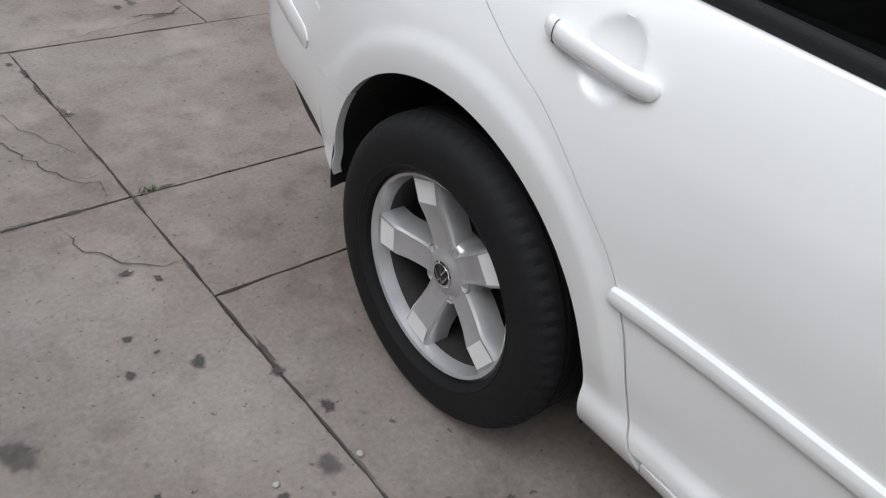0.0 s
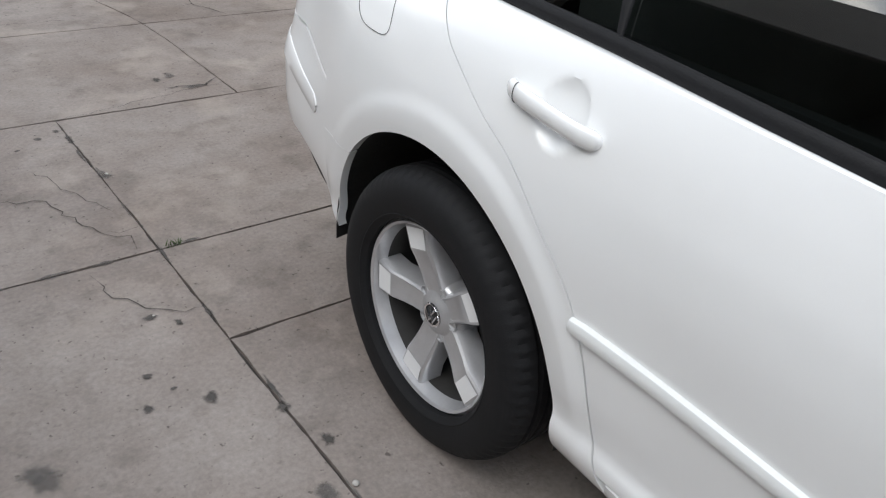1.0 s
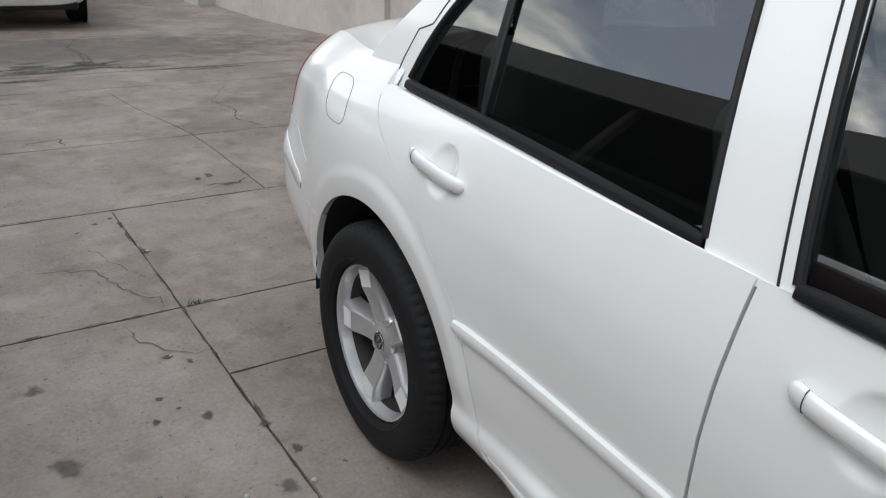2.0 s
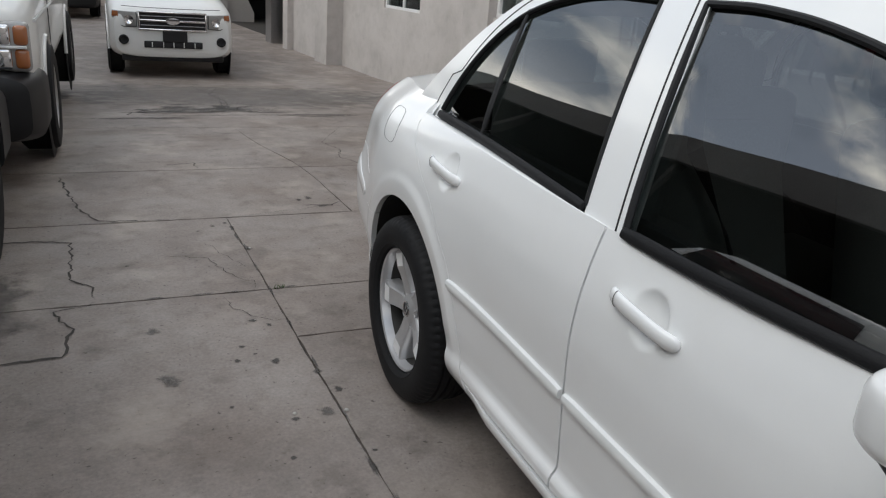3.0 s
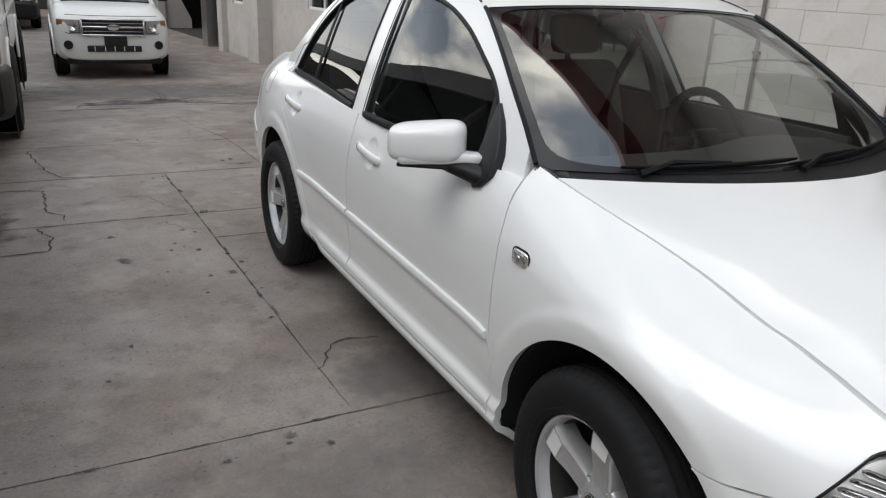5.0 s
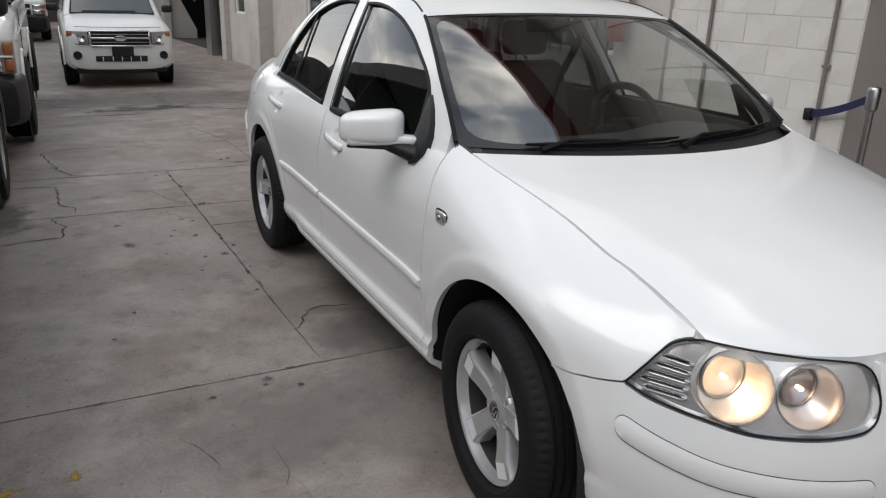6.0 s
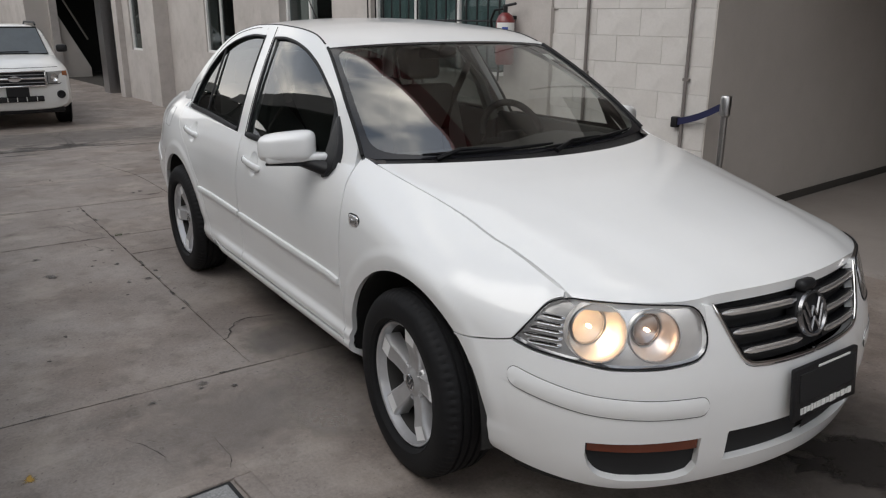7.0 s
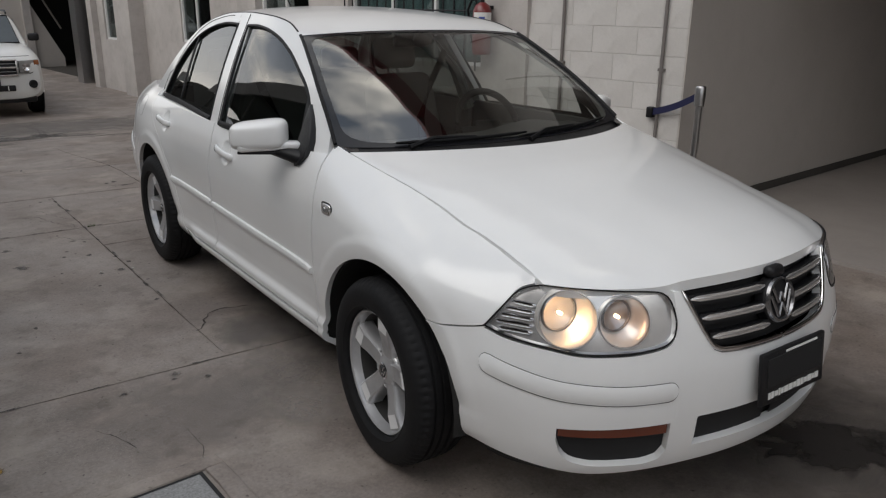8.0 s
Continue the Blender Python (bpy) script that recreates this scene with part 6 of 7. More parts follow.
TOP = 6.4
wall_block = wall_box("wall_block", 0.012, 0.25, 1.27, 2.72, -0.05, TOP, MORTAR, "painted concrete block wall with worn joints")
wall_side = wall_box("wall_recess", 0.25, 9.0, 1.27, 1.47, -0.05, TOP, WALL_GREY, "smooth grey-brown painted wall of the carport")
wall_box("wall_corner", 0.0, 0.25, 1.262, 1.272, -0.05, TOP, WALL_GREY, "smooth grey painted wall edge")
wall_box("floor_recess", -0.07, 9.0, -9.0, 1.27, -0.05, 0.025, RECESS_FLOOR, "pale concrete carport floor with a low edge", "floor")
wall_box("wall_pilaster", -0.03, 0.25, 2.72, 2.93, -0.05, TOP, PLASTER, "grey plaster pilaster")
wall_box("wall_back", 9.0, 9.2, -9.0, 1.47, -0.05, TOP, WALL_GREY, "grey back wall of the carport")
wall_box("wall_end", -0.07, 9.2, -9.2, -9.0, -0.05, TOP, WALL_GREY, "grey end wall of the carport")
# unseen ceiling, set low to keep skylight off the carport wall
wall_box("ceiling_recess", 0.3, 9.2, -9.2, 1.27, 2.75, 2.95, WALL_GREY, "grey concrete ceiling of the carport", "ceiling")
wall_box("wall_over_carport", 0.0, 0.3, -9.2, 1.26, 2.75, TOP, WALL_GREY, "grey painted wall over the carport")
wall_box("canopy", -1.12, 0.0, -9.2, 3.6, 4.6, 4.8, WALL_GREY, "grey concrete canopy over the carport's front", "canopy")
wall_box("canopy_beam", -1.44, -1.12, -9.2, 3.6, 4.55, 4.68, MAROON, "maroon painted edge beam of the canopy", "canopy beam")
wall_box("baseboard", 0.26, 8.9, 1.255, 1.268, 0.027, 0.09, DARK_WALL, "dark strip along the foot of the wall", "baseboard")
# blocks of the painted wall
blk = {}


def block_mesh(w):
    if w not in blk:
        bm = box(0.02, w - 0.001, 0.19 - 0.001, (0, 0, 0), 0.0022, 1)
        me = bpy.data.meshes.new("block")
        for f in bm.faces:
            f.smooth = False
        bm.to_mesh(me)
        bm.free()
        me.materials.append(BLOCK)
        blk[w] = me
    return blk[w]


row = 0
z = 0.0
while z < 2.6:
    v = 1.272 - (0.2 if row % 2 else 0.0)
    while v < 2.718:
        a, b = max(v, 1.272), min(v + 0.4, 2.718)
        if b - a > 0.05:
            ob = new("block", block_mesh(round(b - a, 3)))
            ob.parent = wall_block
            ob.matrix_world = B_MAT @ Matrix.Translation((0.0065 + 0.0018 * noise.noise((v * 7, z * 9, 0)), (a + b) / 2, z + 0.095))
        v += 0.4
    z += 0.19
    row += 1
# wall with the barred opening, then plaster and windows further on
wall_box("wall_near", 0.0, 0.25, 2.93, 3.28, -0.05, TOP, PLASTER, "grey plaster wall")
wall_box("wall_under_bars", 0.0, 0.25, 3.28, 5.32, -0.05, 0.95, PLASTER, "grey plaster wall under a barred window")
wall_box("wall_over_bars", 0.0, 0.25, 3.28, 5.32, 2.3, TOP, PLASTER, "grey plaster wall over a barred window")
wall_box("wall_mid", 0.0, 0.25, 5.32, 6.10, -0.1, TOP, PLASTER, "grey plaster wall between windows")
wall_box("wall_under_window", 0.0, 0.25, 6.10, 7.25, -0.15, 1.0, PLASTER, "grey plaster wall under a window")
wall_box("wall_over_window", 0.0, 0.25, 6.10, 7.25, 2.2, TOP, PLASTER, "grey plaster wall over a window")
wall_box("wall_column", -0.06, 0.25, 7.25, 7.75, -0.2, TOP, PLASTER, "grey plaster column")
wall_box("parapet", -0.10, 0.3, 1.26, 18.0, TOP - 0.5, TOP, MAROON, "maroon painted parapet along the roof", "parapet")
# the unlit interior's shade is put into these near-black surfaces
wall_box("room_floor", 0.25, 4.0, 1.47, 19.0, -0.4, -0.3, ROOM_SHADE, "floor inside the building, coloured near-black for shade", "floor")
wall_box("room_back", 3.0, 3.2, 1.47, 19.0, -0.4, TOP, ROOM_SHADE, "wall inside the building, coloured near-black for shade")
wall_box("room_ceiling", 0.25, 3.2, 1.47, 19.0, 2.8, 2.9, ROOM_SHADE, "ceiling inside the building, coloured near-black for shade", "ceiling")


def window(name, u, v0, v1, z0, z1, panes, label):
    """A white framed sliding window set into the wall."""
    w = tagged(new(name), label, "window", kind="structure")
    d, t = 0.05, 0.04
    for va, vb, za, zb, nm in ((v0, v1, z0, z0 + t, "window_sill"), (v0, v1, z1 - t, z1, "window_frame"), (v0, v0 + t, z0 + t, z1 - t, "window_frame"), (v1 - t, v1, z0 + t, z1 - t, "window_frame")):
        bm = box(d, vb - va, zb - za, (u, (va + vb) / 2, (za + zb) / 2), 0.004, 1)
        bm.transform(B_MAT)
        part(nm, bm, FRAME_WHITE, w)
    for i in range(panes):
        a, b = v0 + t + (v1 - v0 - 2 * t) * i / panes, v0 + t + (v1 - v0 - 2 * t) * (i + 1) / panes
        if i:
            bm = box(d * 0.8, 0.035, z1 - z0 - 2 * t, (u, a, (z0 + z1) / 2), 0.003, 1)
            bm.transform(B_MAT)
            part("mullion", bm, FRAME_WHITE, w)
        bm = box(0.005, b - a - 0.02, z1 - z0 - 2 * t, (u + 0.01, (a + b) / 2, (z0 + z1) / 2), 0, 1)
        bm.transform(B_MAT)
        p = part("pane", bm, GLASS_WIN, w)
        p.visible_shadow = False
    return w


window("window_1", 0.08, 3.28, 5.32, 0.95, 2.3, 3, "white framed window behind black iron bars")
window("window_2", 0.06, 6.10, 7.25, 1.0, 2.2, 2, "white framed sliding window")


def curtain():
    bm = bmesh.new()
    rows = [[bm.verts.new(b_at(0.16 + 0.018 * math.sin(i * 0.9) + 0.008 * math.sin(i * 2.3), 3.32 + 1.96 * i / 90, z)) for z in (0.97, 1.6, 2.28)] for i in range(91)]
    for a, b in zip(rows, rows[1:]):
        for j in range(2):
            bm.faces.new((a[j], a[j + 1], b[j + 1], b[j]))
    return tagged(part("curtain", bm, CURTAIN), "pale teal curtain hanging behind the barred window", "curtain")


curtain()


def bars():
    g = thing("window_grille", "black iron bars in front of a window", "window grille")
    for i in range(15):
        v = 3.30 + i * 0.143
        bm = tube([b_at(-0.05, v, 0.92), b_at(-0.05, v, 2.35)], 0.009, 6)
        part("bar", bm, BAR_BLACK, g)
    for zz in (1.0, 1.42, 2.25):
        part("cross_bar", tube([b_at(-0.05, 3.26, zz), b_at(-0.05, 5.36, zz)], 0.009, 6), BAR_BLACK, g)
        for v in (3.29, 5.33):
            part("fixing", tube([b_at(-0.05, v, zz), b_at(0.01, v, zz)], 0.009, 6), BAR_BLACK, g)
    return g


bars()
# far stretch of the wall, set back a little, with pilasters
FAR_U = 0.78
wall_box("wall_far", FAR_U, FAR_U + 0.25, 7.75, 11.6, -0.35, 0.82, PLASTER, "grey plaster wall under a window")
wall_box("wall_far_top", FAR_U, FAR_U + 0.25, 7.75, 11.6, 2.1, TOP, PLASTER, "grey plaster wall over a window")
wall_box("wall_far_side", FAR_U, FAR_U + 0.25, 7.75, 10.4, 0.82, 2.1, PLASTER, "grey plaster wall beside a window")
wall_box("wall_far_mid", FAR_U, FAR_U + 0.25, 11.6, 13.6, -0.35, TOP, PLASTER, "stained grey plaster wall")
wall_box("wall_far_pilaster", 0.50, FAR_U + 0.2, 13.3, 13.9, -0.35, TOP, PLASTER, "grey plaster pilaster with a stained foot")
wall_box("wall_far_low", 0.62, FAR_U + 0.2, 13.9, 15.5, -0.35, 0.74, PLASTER, "grey plaster wall under a small window")
wall_box("wall_far_high", 0.62, FAR_U + 0.2, 13.9, 15.5, 2.0, TOP, PLASTER, "grey plaster wall over a small window")
wall_box("wall_far_right", 0.62, FAR_U + 0.2, 13.9, 14.48, 0.74, 2.0, PLASTER, "grey plaster wall beside a small window")
wall_box("wall_far_left", 0.62, FAR_U + 0.2, 15.12, 15.5, 0.74, 2.0, PLASTER, "grey plaster wall beside a small window")
wall_box("wall_far_post", 0.50, 0.85, 15.5, 15.8, -0.35, TOP, PLASTER, "grey plaster post by the gateway")
window("window_3", FAR_U + 0.05, 10.4, 11.6, 0.82, 2.1, 2, "white framed sliding window")
window("window_4", 0.68, 14.48, 15.12, 0.74, 2.0, 1, "small white framed window")
wall_box("gate_post", 0.50, 0.85, 16.6, 17.0, -0.35, 3.2, STEEL, "grey steel gate post", "gate post")
# end of the yard and the other side, which close the place
wall_box("wall_end_low", -30.0, 6.0, 30.0, 30.3, -0.5, 1.3, DARK_WALL, "dark stained foot of the yard's end wall")
wall_box("wall_end_high", -30.0, 6.0, 30.05, 30.3, 1.3, 4.5, DARK_WALL, "dark upper part of the yard's end wall")
wall_box("wall_behind", -30.0, 12.0, -14.3, -14.0, -0.5, 4.0, WALL_GREY, "grey wall at the yard's other end")
# the shade inside the shed is put into the wall's near-black colour
wall_left = tagged(part("wall_left", box(0.3, 46, 5.0, (-9.35, 8, 2.1), 0, 1), DARK_WALL), "wall inside the open shed across the yard, near-black for shade", "wall", kind="structure")


def shed():
    """The open shed across the yard, which darkens what the car's windows mirror."""
    t = thing("shed", "open shed with a low roof on steel posts, near-black for shade", "shed")
    # roof and posts are coloured near-black for the shade under the eave
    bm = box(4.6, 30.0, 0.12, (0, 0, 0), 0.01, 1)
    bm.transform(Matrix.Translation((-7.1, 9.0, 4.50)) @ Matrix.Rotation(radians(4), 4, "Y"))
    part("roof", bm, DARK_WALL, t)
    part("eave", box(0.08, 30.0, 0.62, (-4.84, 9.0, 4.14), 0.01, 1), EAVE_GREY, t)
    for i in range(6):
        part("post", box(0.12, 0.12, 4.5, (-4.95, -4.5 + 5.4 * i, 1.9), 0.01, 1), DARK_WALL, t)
    return t


shed()
# gateway with a stair behind the wall's end
wall_box("wall_gateway", 0.7, 0.9, 17.0, 22.0, 2.7, TOP, PLASTER, "grey plaster wall over a dark gateway")
wall_box("wall_gateway_end", 0.7, 0.9, 22.0, 29.9, -0.35, TOP, PLASTER, "grey plaster wall past the gateway")


# passage surfaces, near-black in place of the shade inside the gateway
wall_box("wall_passage", 3.2, 3.4, 16.9, 24.2, -0.35, 2.9, ROOM_SHADE, "wall at the back of the passage, coloured near-black for shade")
wall_box("wall_passage_side", 0.9, 3.2, 24.0, 24.2, -0.35, 2.9, ROOM_SHADE, "side wall of the passage, coloured near-black for shade")
wall_box("ceiling", 0.9, 3.2, 17.0, 24.0, 2.72, 2.9, ROOM_SHADE, "ceiling of the passage, coloured near-black for shade", "ceiling")


def stair():
    t = thing("stair", "grey steel outdoor stair with a solid side", "stair")
    side = prism([(0, 0), (1.5, 0), (1.5, 0.25), (0.35, 2.6), (0, 2.6)], 0.06)
    side.transform(Matrix.Translation((0.55, 21.0, -0.28)))
    part("stringer", side, WALL_GREY, t)
    for i in range(9):
        part("tread", box(0.28, 0.9, 0.04, (0.75 + 0.13 * (9 - i), 21.5, -0.15 + 0.26 * i), 0.004, 1), STEEL, t)
    rail_pts = [(2.05, 21.0, 0.75), (0.9, 21.0, 3.1)]
    part("handrail", tube(rail_pts, 0.025, 8), STEEL, t)
    return t


stair()
tagged(part("gate_leaf_post", box(0.30, 0.2, 2.4, (-1.75, 29.5, 0.9), 0.02, 2), BAR_BLACK), "dark steel post at the yard's end", "post", kind="structure")


def pipe(v, z0, z1, r):
    t = thing("wall_pipe", "thin grey conduit fixed to the block wall", "pipe", group="wall conduits")
    part("tube", tube([b_at(-0.022, v, z0), b_at(-0.022, v, z1)], r, 10), CONDUIT, t)
    zz = z0 + 0.3
    while zz < z1:
        bm = box(0.03, 0.05, 0.02, (-0.016, v, zz), 0.003, 1)
        bm.transform(B_MAT)
        part("clip", bm, CONDUIT, t)
        zz += 0.75
    return t


pipe(2.345, 0.0, 3.3, 0.013)
pipe(1.44, 0.0, 3.3, 0.013)


def barrier_post():
    """A steel queue post with a navy belt to a clip on the wall."""
    p = Vector((2.335, -0.05, 0))
    t = thing("barrier_post", "brushed steel barrier post with a navy belt", "barrier post")
    bm = lathe([(0.0, 0.0), (0.16, 0.0), (0.16, 0.012), (0.04, 0.035), (0.022, 0.05), (0.022, 0.84), (0.034, 0.85), (0.036, 0.96), (0.030, 0.975), (0.0, 0.978)], 32, "Z")
    bm.transform(Matrix.Translation(p))
    part("pole", bm, STEEL, t)
    a, b = p + Vector((0, 0, 0.92)), b_at(-0.03, 1.49, 0.755)
    bm = bmesh.new()
    rows = []
    for i in range(13):
        q = a + (b - a) * i / 12 - Vector((0, 0, 0.02 * math.sin(math.pi * i / 12)))
        rows.append([bm.verts.new(q + Vector((dx, 0, dz))) for dx, dz in ((-0.001, -0.024), (0.001, -0.024), (0.001, 0.024), (-0.001, 0.024))])
    for r0, r1 in zip(rows, rows[1:]):
        for k in range(4):
            bm.faces.new((r0[k], r0[(k + 1) % 4], r1[(k + 1) % 4], r1[k]))
    part("belt", bm, BLUE_BELT, t, "navy webbing belt")
    bm = box(0.05, 0.05, 0.075, (-0.025, 1.49, 0.755), 0.008, 2)
    bm.transform(B_MAT)
    part("belt_clip", bm, BLACK_PLASTIC, t, "black belt clip")
    return t


barrier_post()


def extinguisher():
    t = thing("fire_extinguisher", "red fire extinguisher hung on the wall", "fire extinguisher")
    c = b_at(-0.11, 3.16, 0.09)
    bm = lathe([(0.0, 0.98), (0.07, 0.98), (0.078, 1.0), (0.078, 1.33), (0.06, 1.375), (0.025, 1.40), (0.0, 1.40)], 28, "Z")
    bm.transform(Matrix.Translation(c))
    part("cylinder", bm, RED_PAINT, t)
    for z0, z1, mat in ((1.16, 1.32, LABEL_WHITE), (1.245, 1.285, LABEL_BLUE)):
        r = 0.0795 if mat is LABEL_WHITE else 0.0805
        bm = bmesh.new()
        cols = [[bm.verts.new(c + Vector((r * math.cos(a), r * math.sin(a), z))) for z in (z0, z1)] for a in [math.pi * (0.95 + 0.75 * k / 14 if mat is LABEL_WHITE else 1.18 + 0.2 * k / 14) for k in range(15)]]
        for a, b in zip(cols, cols[1:]):
            bm.faces.new((a[0], b[0], b[1], a[1]))
        part("label", bm, mat, t)
    part("valve", tube([c + Vector((0, 0, 1.39)), c + Vector((0, 0, 1.45))], 0.018, 10), BLACK_PLASTIC, t)
    part("lever", tube([c + Vector((0, 0.03, 1.45)), c + Vector((0, -0.13, 1.47))], 0.012, 6), BLACK_PLASTIC, t)
    part("hose", tube([c + Vector((0, 0.02, 1.43)), c + Vector((-0.02, 0.12, 1.42)), c + Vector((-0.03, 0.16, 1.34)), c + Vector((-0.02, 0.13, 1.15)), c + Vector((0, 0.1, 1.02))], 0.011, 8), RUBBER, t)
    bm = box(0.10, 0.05, 0.03, (-0.05, 3.16, 1.45), 0.004, 1)
    bm.transform(B_MAT)
    part("bracket", bm, BAR_BLACK, t)
    return t


extinguisher()
# cracks, patches and spots of the yard
crack([(-1.50, 2.72), (-1.303, 2.658), (-1.268, 2.537), (-1.189, 2.372), (-1.14, 2.33), (-1.14, 2.25)], 0.0035, 1)
crack([(-1.189, 2.372), (-1.109, 2.365), (-1.09, 2.40)], 0.0022, 2)
crack([(-1.284, 2.18), (-1.262, 2.054), (-1.194, 1.945), (-1.13, 1.91), (-1.073, 1.897)], 0.003, 3)
crack([(-1.30, 2.9), (-1.20, 2.62), (-1.12, 2.45)], 0.002, 4)
crack([(-2.011, 4.205), (-1.892, 3.581), (-1.79, 3.30), (-1.549, 3.262)], 0.008, 5)
crack([(-2.3, 3.02), (-2.05, 3.03), (-1.905, 2.98), (-1.888, 2.499), (-1.80, 2.40), (-1.789, 2.270)], 0.007, 6)
crack([(-1.80, 2.225), (-1.93, 2.18), (-1.90, 2.06), (-1.872, 2.015), (-1.884, 1.79), (-2.03, 1.782), (-2.35, 1.73), (-2.9, 1.70)], 0.008, 7)
crack([(-0.405, 3.453), (-0.50, 3.40), (-0.657, 3.42)], 0.008, 8)
crack([(-1.10, 3.262), (-0.41, 3.40)], 0.0022, 9)
crack([(-0.098, 5.19), (-0.02, 4.90), (-0.10, 4.62), (0.0, 4.36)], 0.005, 10)
crack([(0.264, 5.95), (0.05, 5.5), (-0.098, 5.19)], 0.003, 11)
crack([(-1.50, 5.62), (-1.0, 5.64), (-0.70, 5.66)], 0.005, 12)
crack([(-1.35, 4.48), (-1.177, 4.53), (-1.17, 4.36)], 0.006, 13)
crack([(-1.177, 4.53), (-0.75, 4.52)], 0.003, 14)
crack([(-1.51, 6.95), (-1.55, 6.75), (-0.9, 6.72), (0.3, 6.80), (1.5, 6.84)], 0.010, 15)
crack([(-0.60, 7.4), (-0.55, 8.2), (-0.75, 9.3)], 0.008, 16)
crack([(-1.02, 0.10), (-0.97, 0.16), (-0.90, 0.29), (-0.80, 0.305), (-0.70, 0.28)], 0.006, 17)
crack([(-1.58, -0.55), (-1.52, -0.66), (-1.50, -0.78)], 0.003, 18)
crack([(-1.32, -0.72), (-1.30, -0.85), (-1.33, -0.95)], 0.003, 19)
tagged(patch("concrete_patch", -2.38, 2.30, 0.44, 0.48, 4, OLD_PATCH, "darker newer concrete patch in the yard", 0.001, 0.12), category="patch")
tagged(patch("concrete_patch", -0.80, -0.50, 0.22, 0.34, 7, PALE_PATCH, "paler worn concrete patch beside the front wheel", 0.001, 0.2), category="patch")
tagged(patch("concrete_patch", -1.22, -0.60, 0.52, 0.34, 8, SOFT_GREY, "greyer worn concrete beside the drain lid", 0.0012, 0.2), category="patch")
# long grey patch: under-car shade along the sill, put on as colour
tagged(patch("concrete_patch", -0.60, 0.1, 0.16, 0.9, 12, SOFT_GREY, "shade under the car's sill painted on the concrete", 0.0015, 0.2), category="patch")
tagged(patch("concrete_patch", -0.90, -0.80, 0.16, 0.20, 14, PALE_PATCH, "tan worn concrete patch beside the front wheel", 0.003, 0.25), category="patch")
tagged(patch("concrete_patch", -0.80, -0.02, 0.17, 0.20, 9, GREY_PATCH, "darker round concrete patch under the car", 0.0022, 0.12), category="patch")
tagged(patch("concrete_patch", -0.3, 8.3, 2.6, 1.3, 11, GREY_PATCH, "darker resurfaced strip across the yard", 0.002, 0.15), category="patch")
SPOTS = [(-1.092, 2.739, 0.028), (-1.154, 1.87, 0.013), (-1.286, 1.709, 0.016), (-1.246, 1.64, 0.012), (-1.317, 1.605, 0.016), (-1.09, 1.194, 0.030), (-1.20, 1.18, 0.020), (-1.21, 1.92, 0.022), (-1.185, 1.57, 0.022),
         (-1.587, 1.913, 0.03), (-1.562, 1.541, 0.045), (-1.06, 1.46, 0.022), (-1.02, 1.32, 0.02), (-1.549, 1.508, 0.04), (-0.548, 3.392, 0.05), (-0.596, 3.555, 0.03), (-0.66, 3.53, 0.025), (-1.22, 3.12, 0.018), (-1.30, 3.05, 0.015), (-1.15, 3.16, 0.015),
         (-0.639, 7.35, 0.09), (-1.413, 7.11, 0.10), (-1.05, 0.62, 0.02), (-1.62, 0.55, 0.015), (-1.72, 0.30, 0.015), (-1.44, -0.33, 0.025), (-1.22, -0.27, 0.03), (-1.12, -0.36, 0.016), (-1.24, -0.31, 0.015), (-1.01, 0.95, 0.014), (-1.25, 0.98, 0.012), (-1.38, 1.30, 0.010), (-1.66, 2.62, 0.015)]
for i, (x, y, r) in enumerate(SPOTS):
    patch("oil_spot", x, y, r * 0.8, r * 0.8 * (1.0 + 0.4 * math.sin(i * 1.7)), 20 + i, SPOT if r < 0.026 else FAINT, "dark oil spot on the yard's concrete", 0.0026 + 0.0002 * (i % 4), 0.22)
# this soft dark sheet paints the shade round the car's nose
tagged(patch("concrete_patch", 0.55, -2.15, 0.85, 0.60, 77, NOSE_SHADE, "shade round the car's nose painted on the concrete", 0.0012, 0.2, turn=-30), category="patch")
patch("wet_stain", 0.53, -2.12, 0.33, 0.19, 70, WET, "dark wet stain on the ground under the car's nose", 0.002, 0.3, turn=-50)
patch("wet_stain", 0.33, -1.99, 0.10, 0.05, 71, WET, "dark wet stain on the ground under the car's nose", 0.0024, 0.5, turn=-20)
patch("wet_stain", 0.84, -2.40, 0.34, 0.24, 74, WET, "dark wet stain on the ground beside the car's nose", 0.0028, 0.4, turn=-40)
patch("paint_mark", -1.90, -0.635, 0.030, 0.022, 72, YELLOW, "worn yellow paint mark on the concrete", 0.002, 0.5, category="paint mark")
patch("paint_mark", -2.10, -0.64, 0.05, 0.025, 73, YELLOW, "worn yellow paint mark on the concrete", 0.002, 0.5, category="paint mark")
# small stones
for i, (x, y, r) in enumerate(((-1.0305, 1.184, 0.008), (-1.195, 1.211, 0.007), (-1.085, 2.75, 0.006), (-1.20, 1.925, 0.004))):
    bm = bmesh.new()
    bmesh.ops.create_icosphere(bm, subdivisions=2, radius=r)
    for v in bm.verts:
        v.co *= 1 + 0.3 * noise.noise(v.co * 90 + Vector((i, 0, 0)))
        v.co.z *= 0.6
    bm.transform(Matrix.Translation((x, y, r * 0.5)))
    tagged(part("pebble", bm, PALE_STONE, None), "small pale stone lying on the concrete", "stone", "yard pebbles")


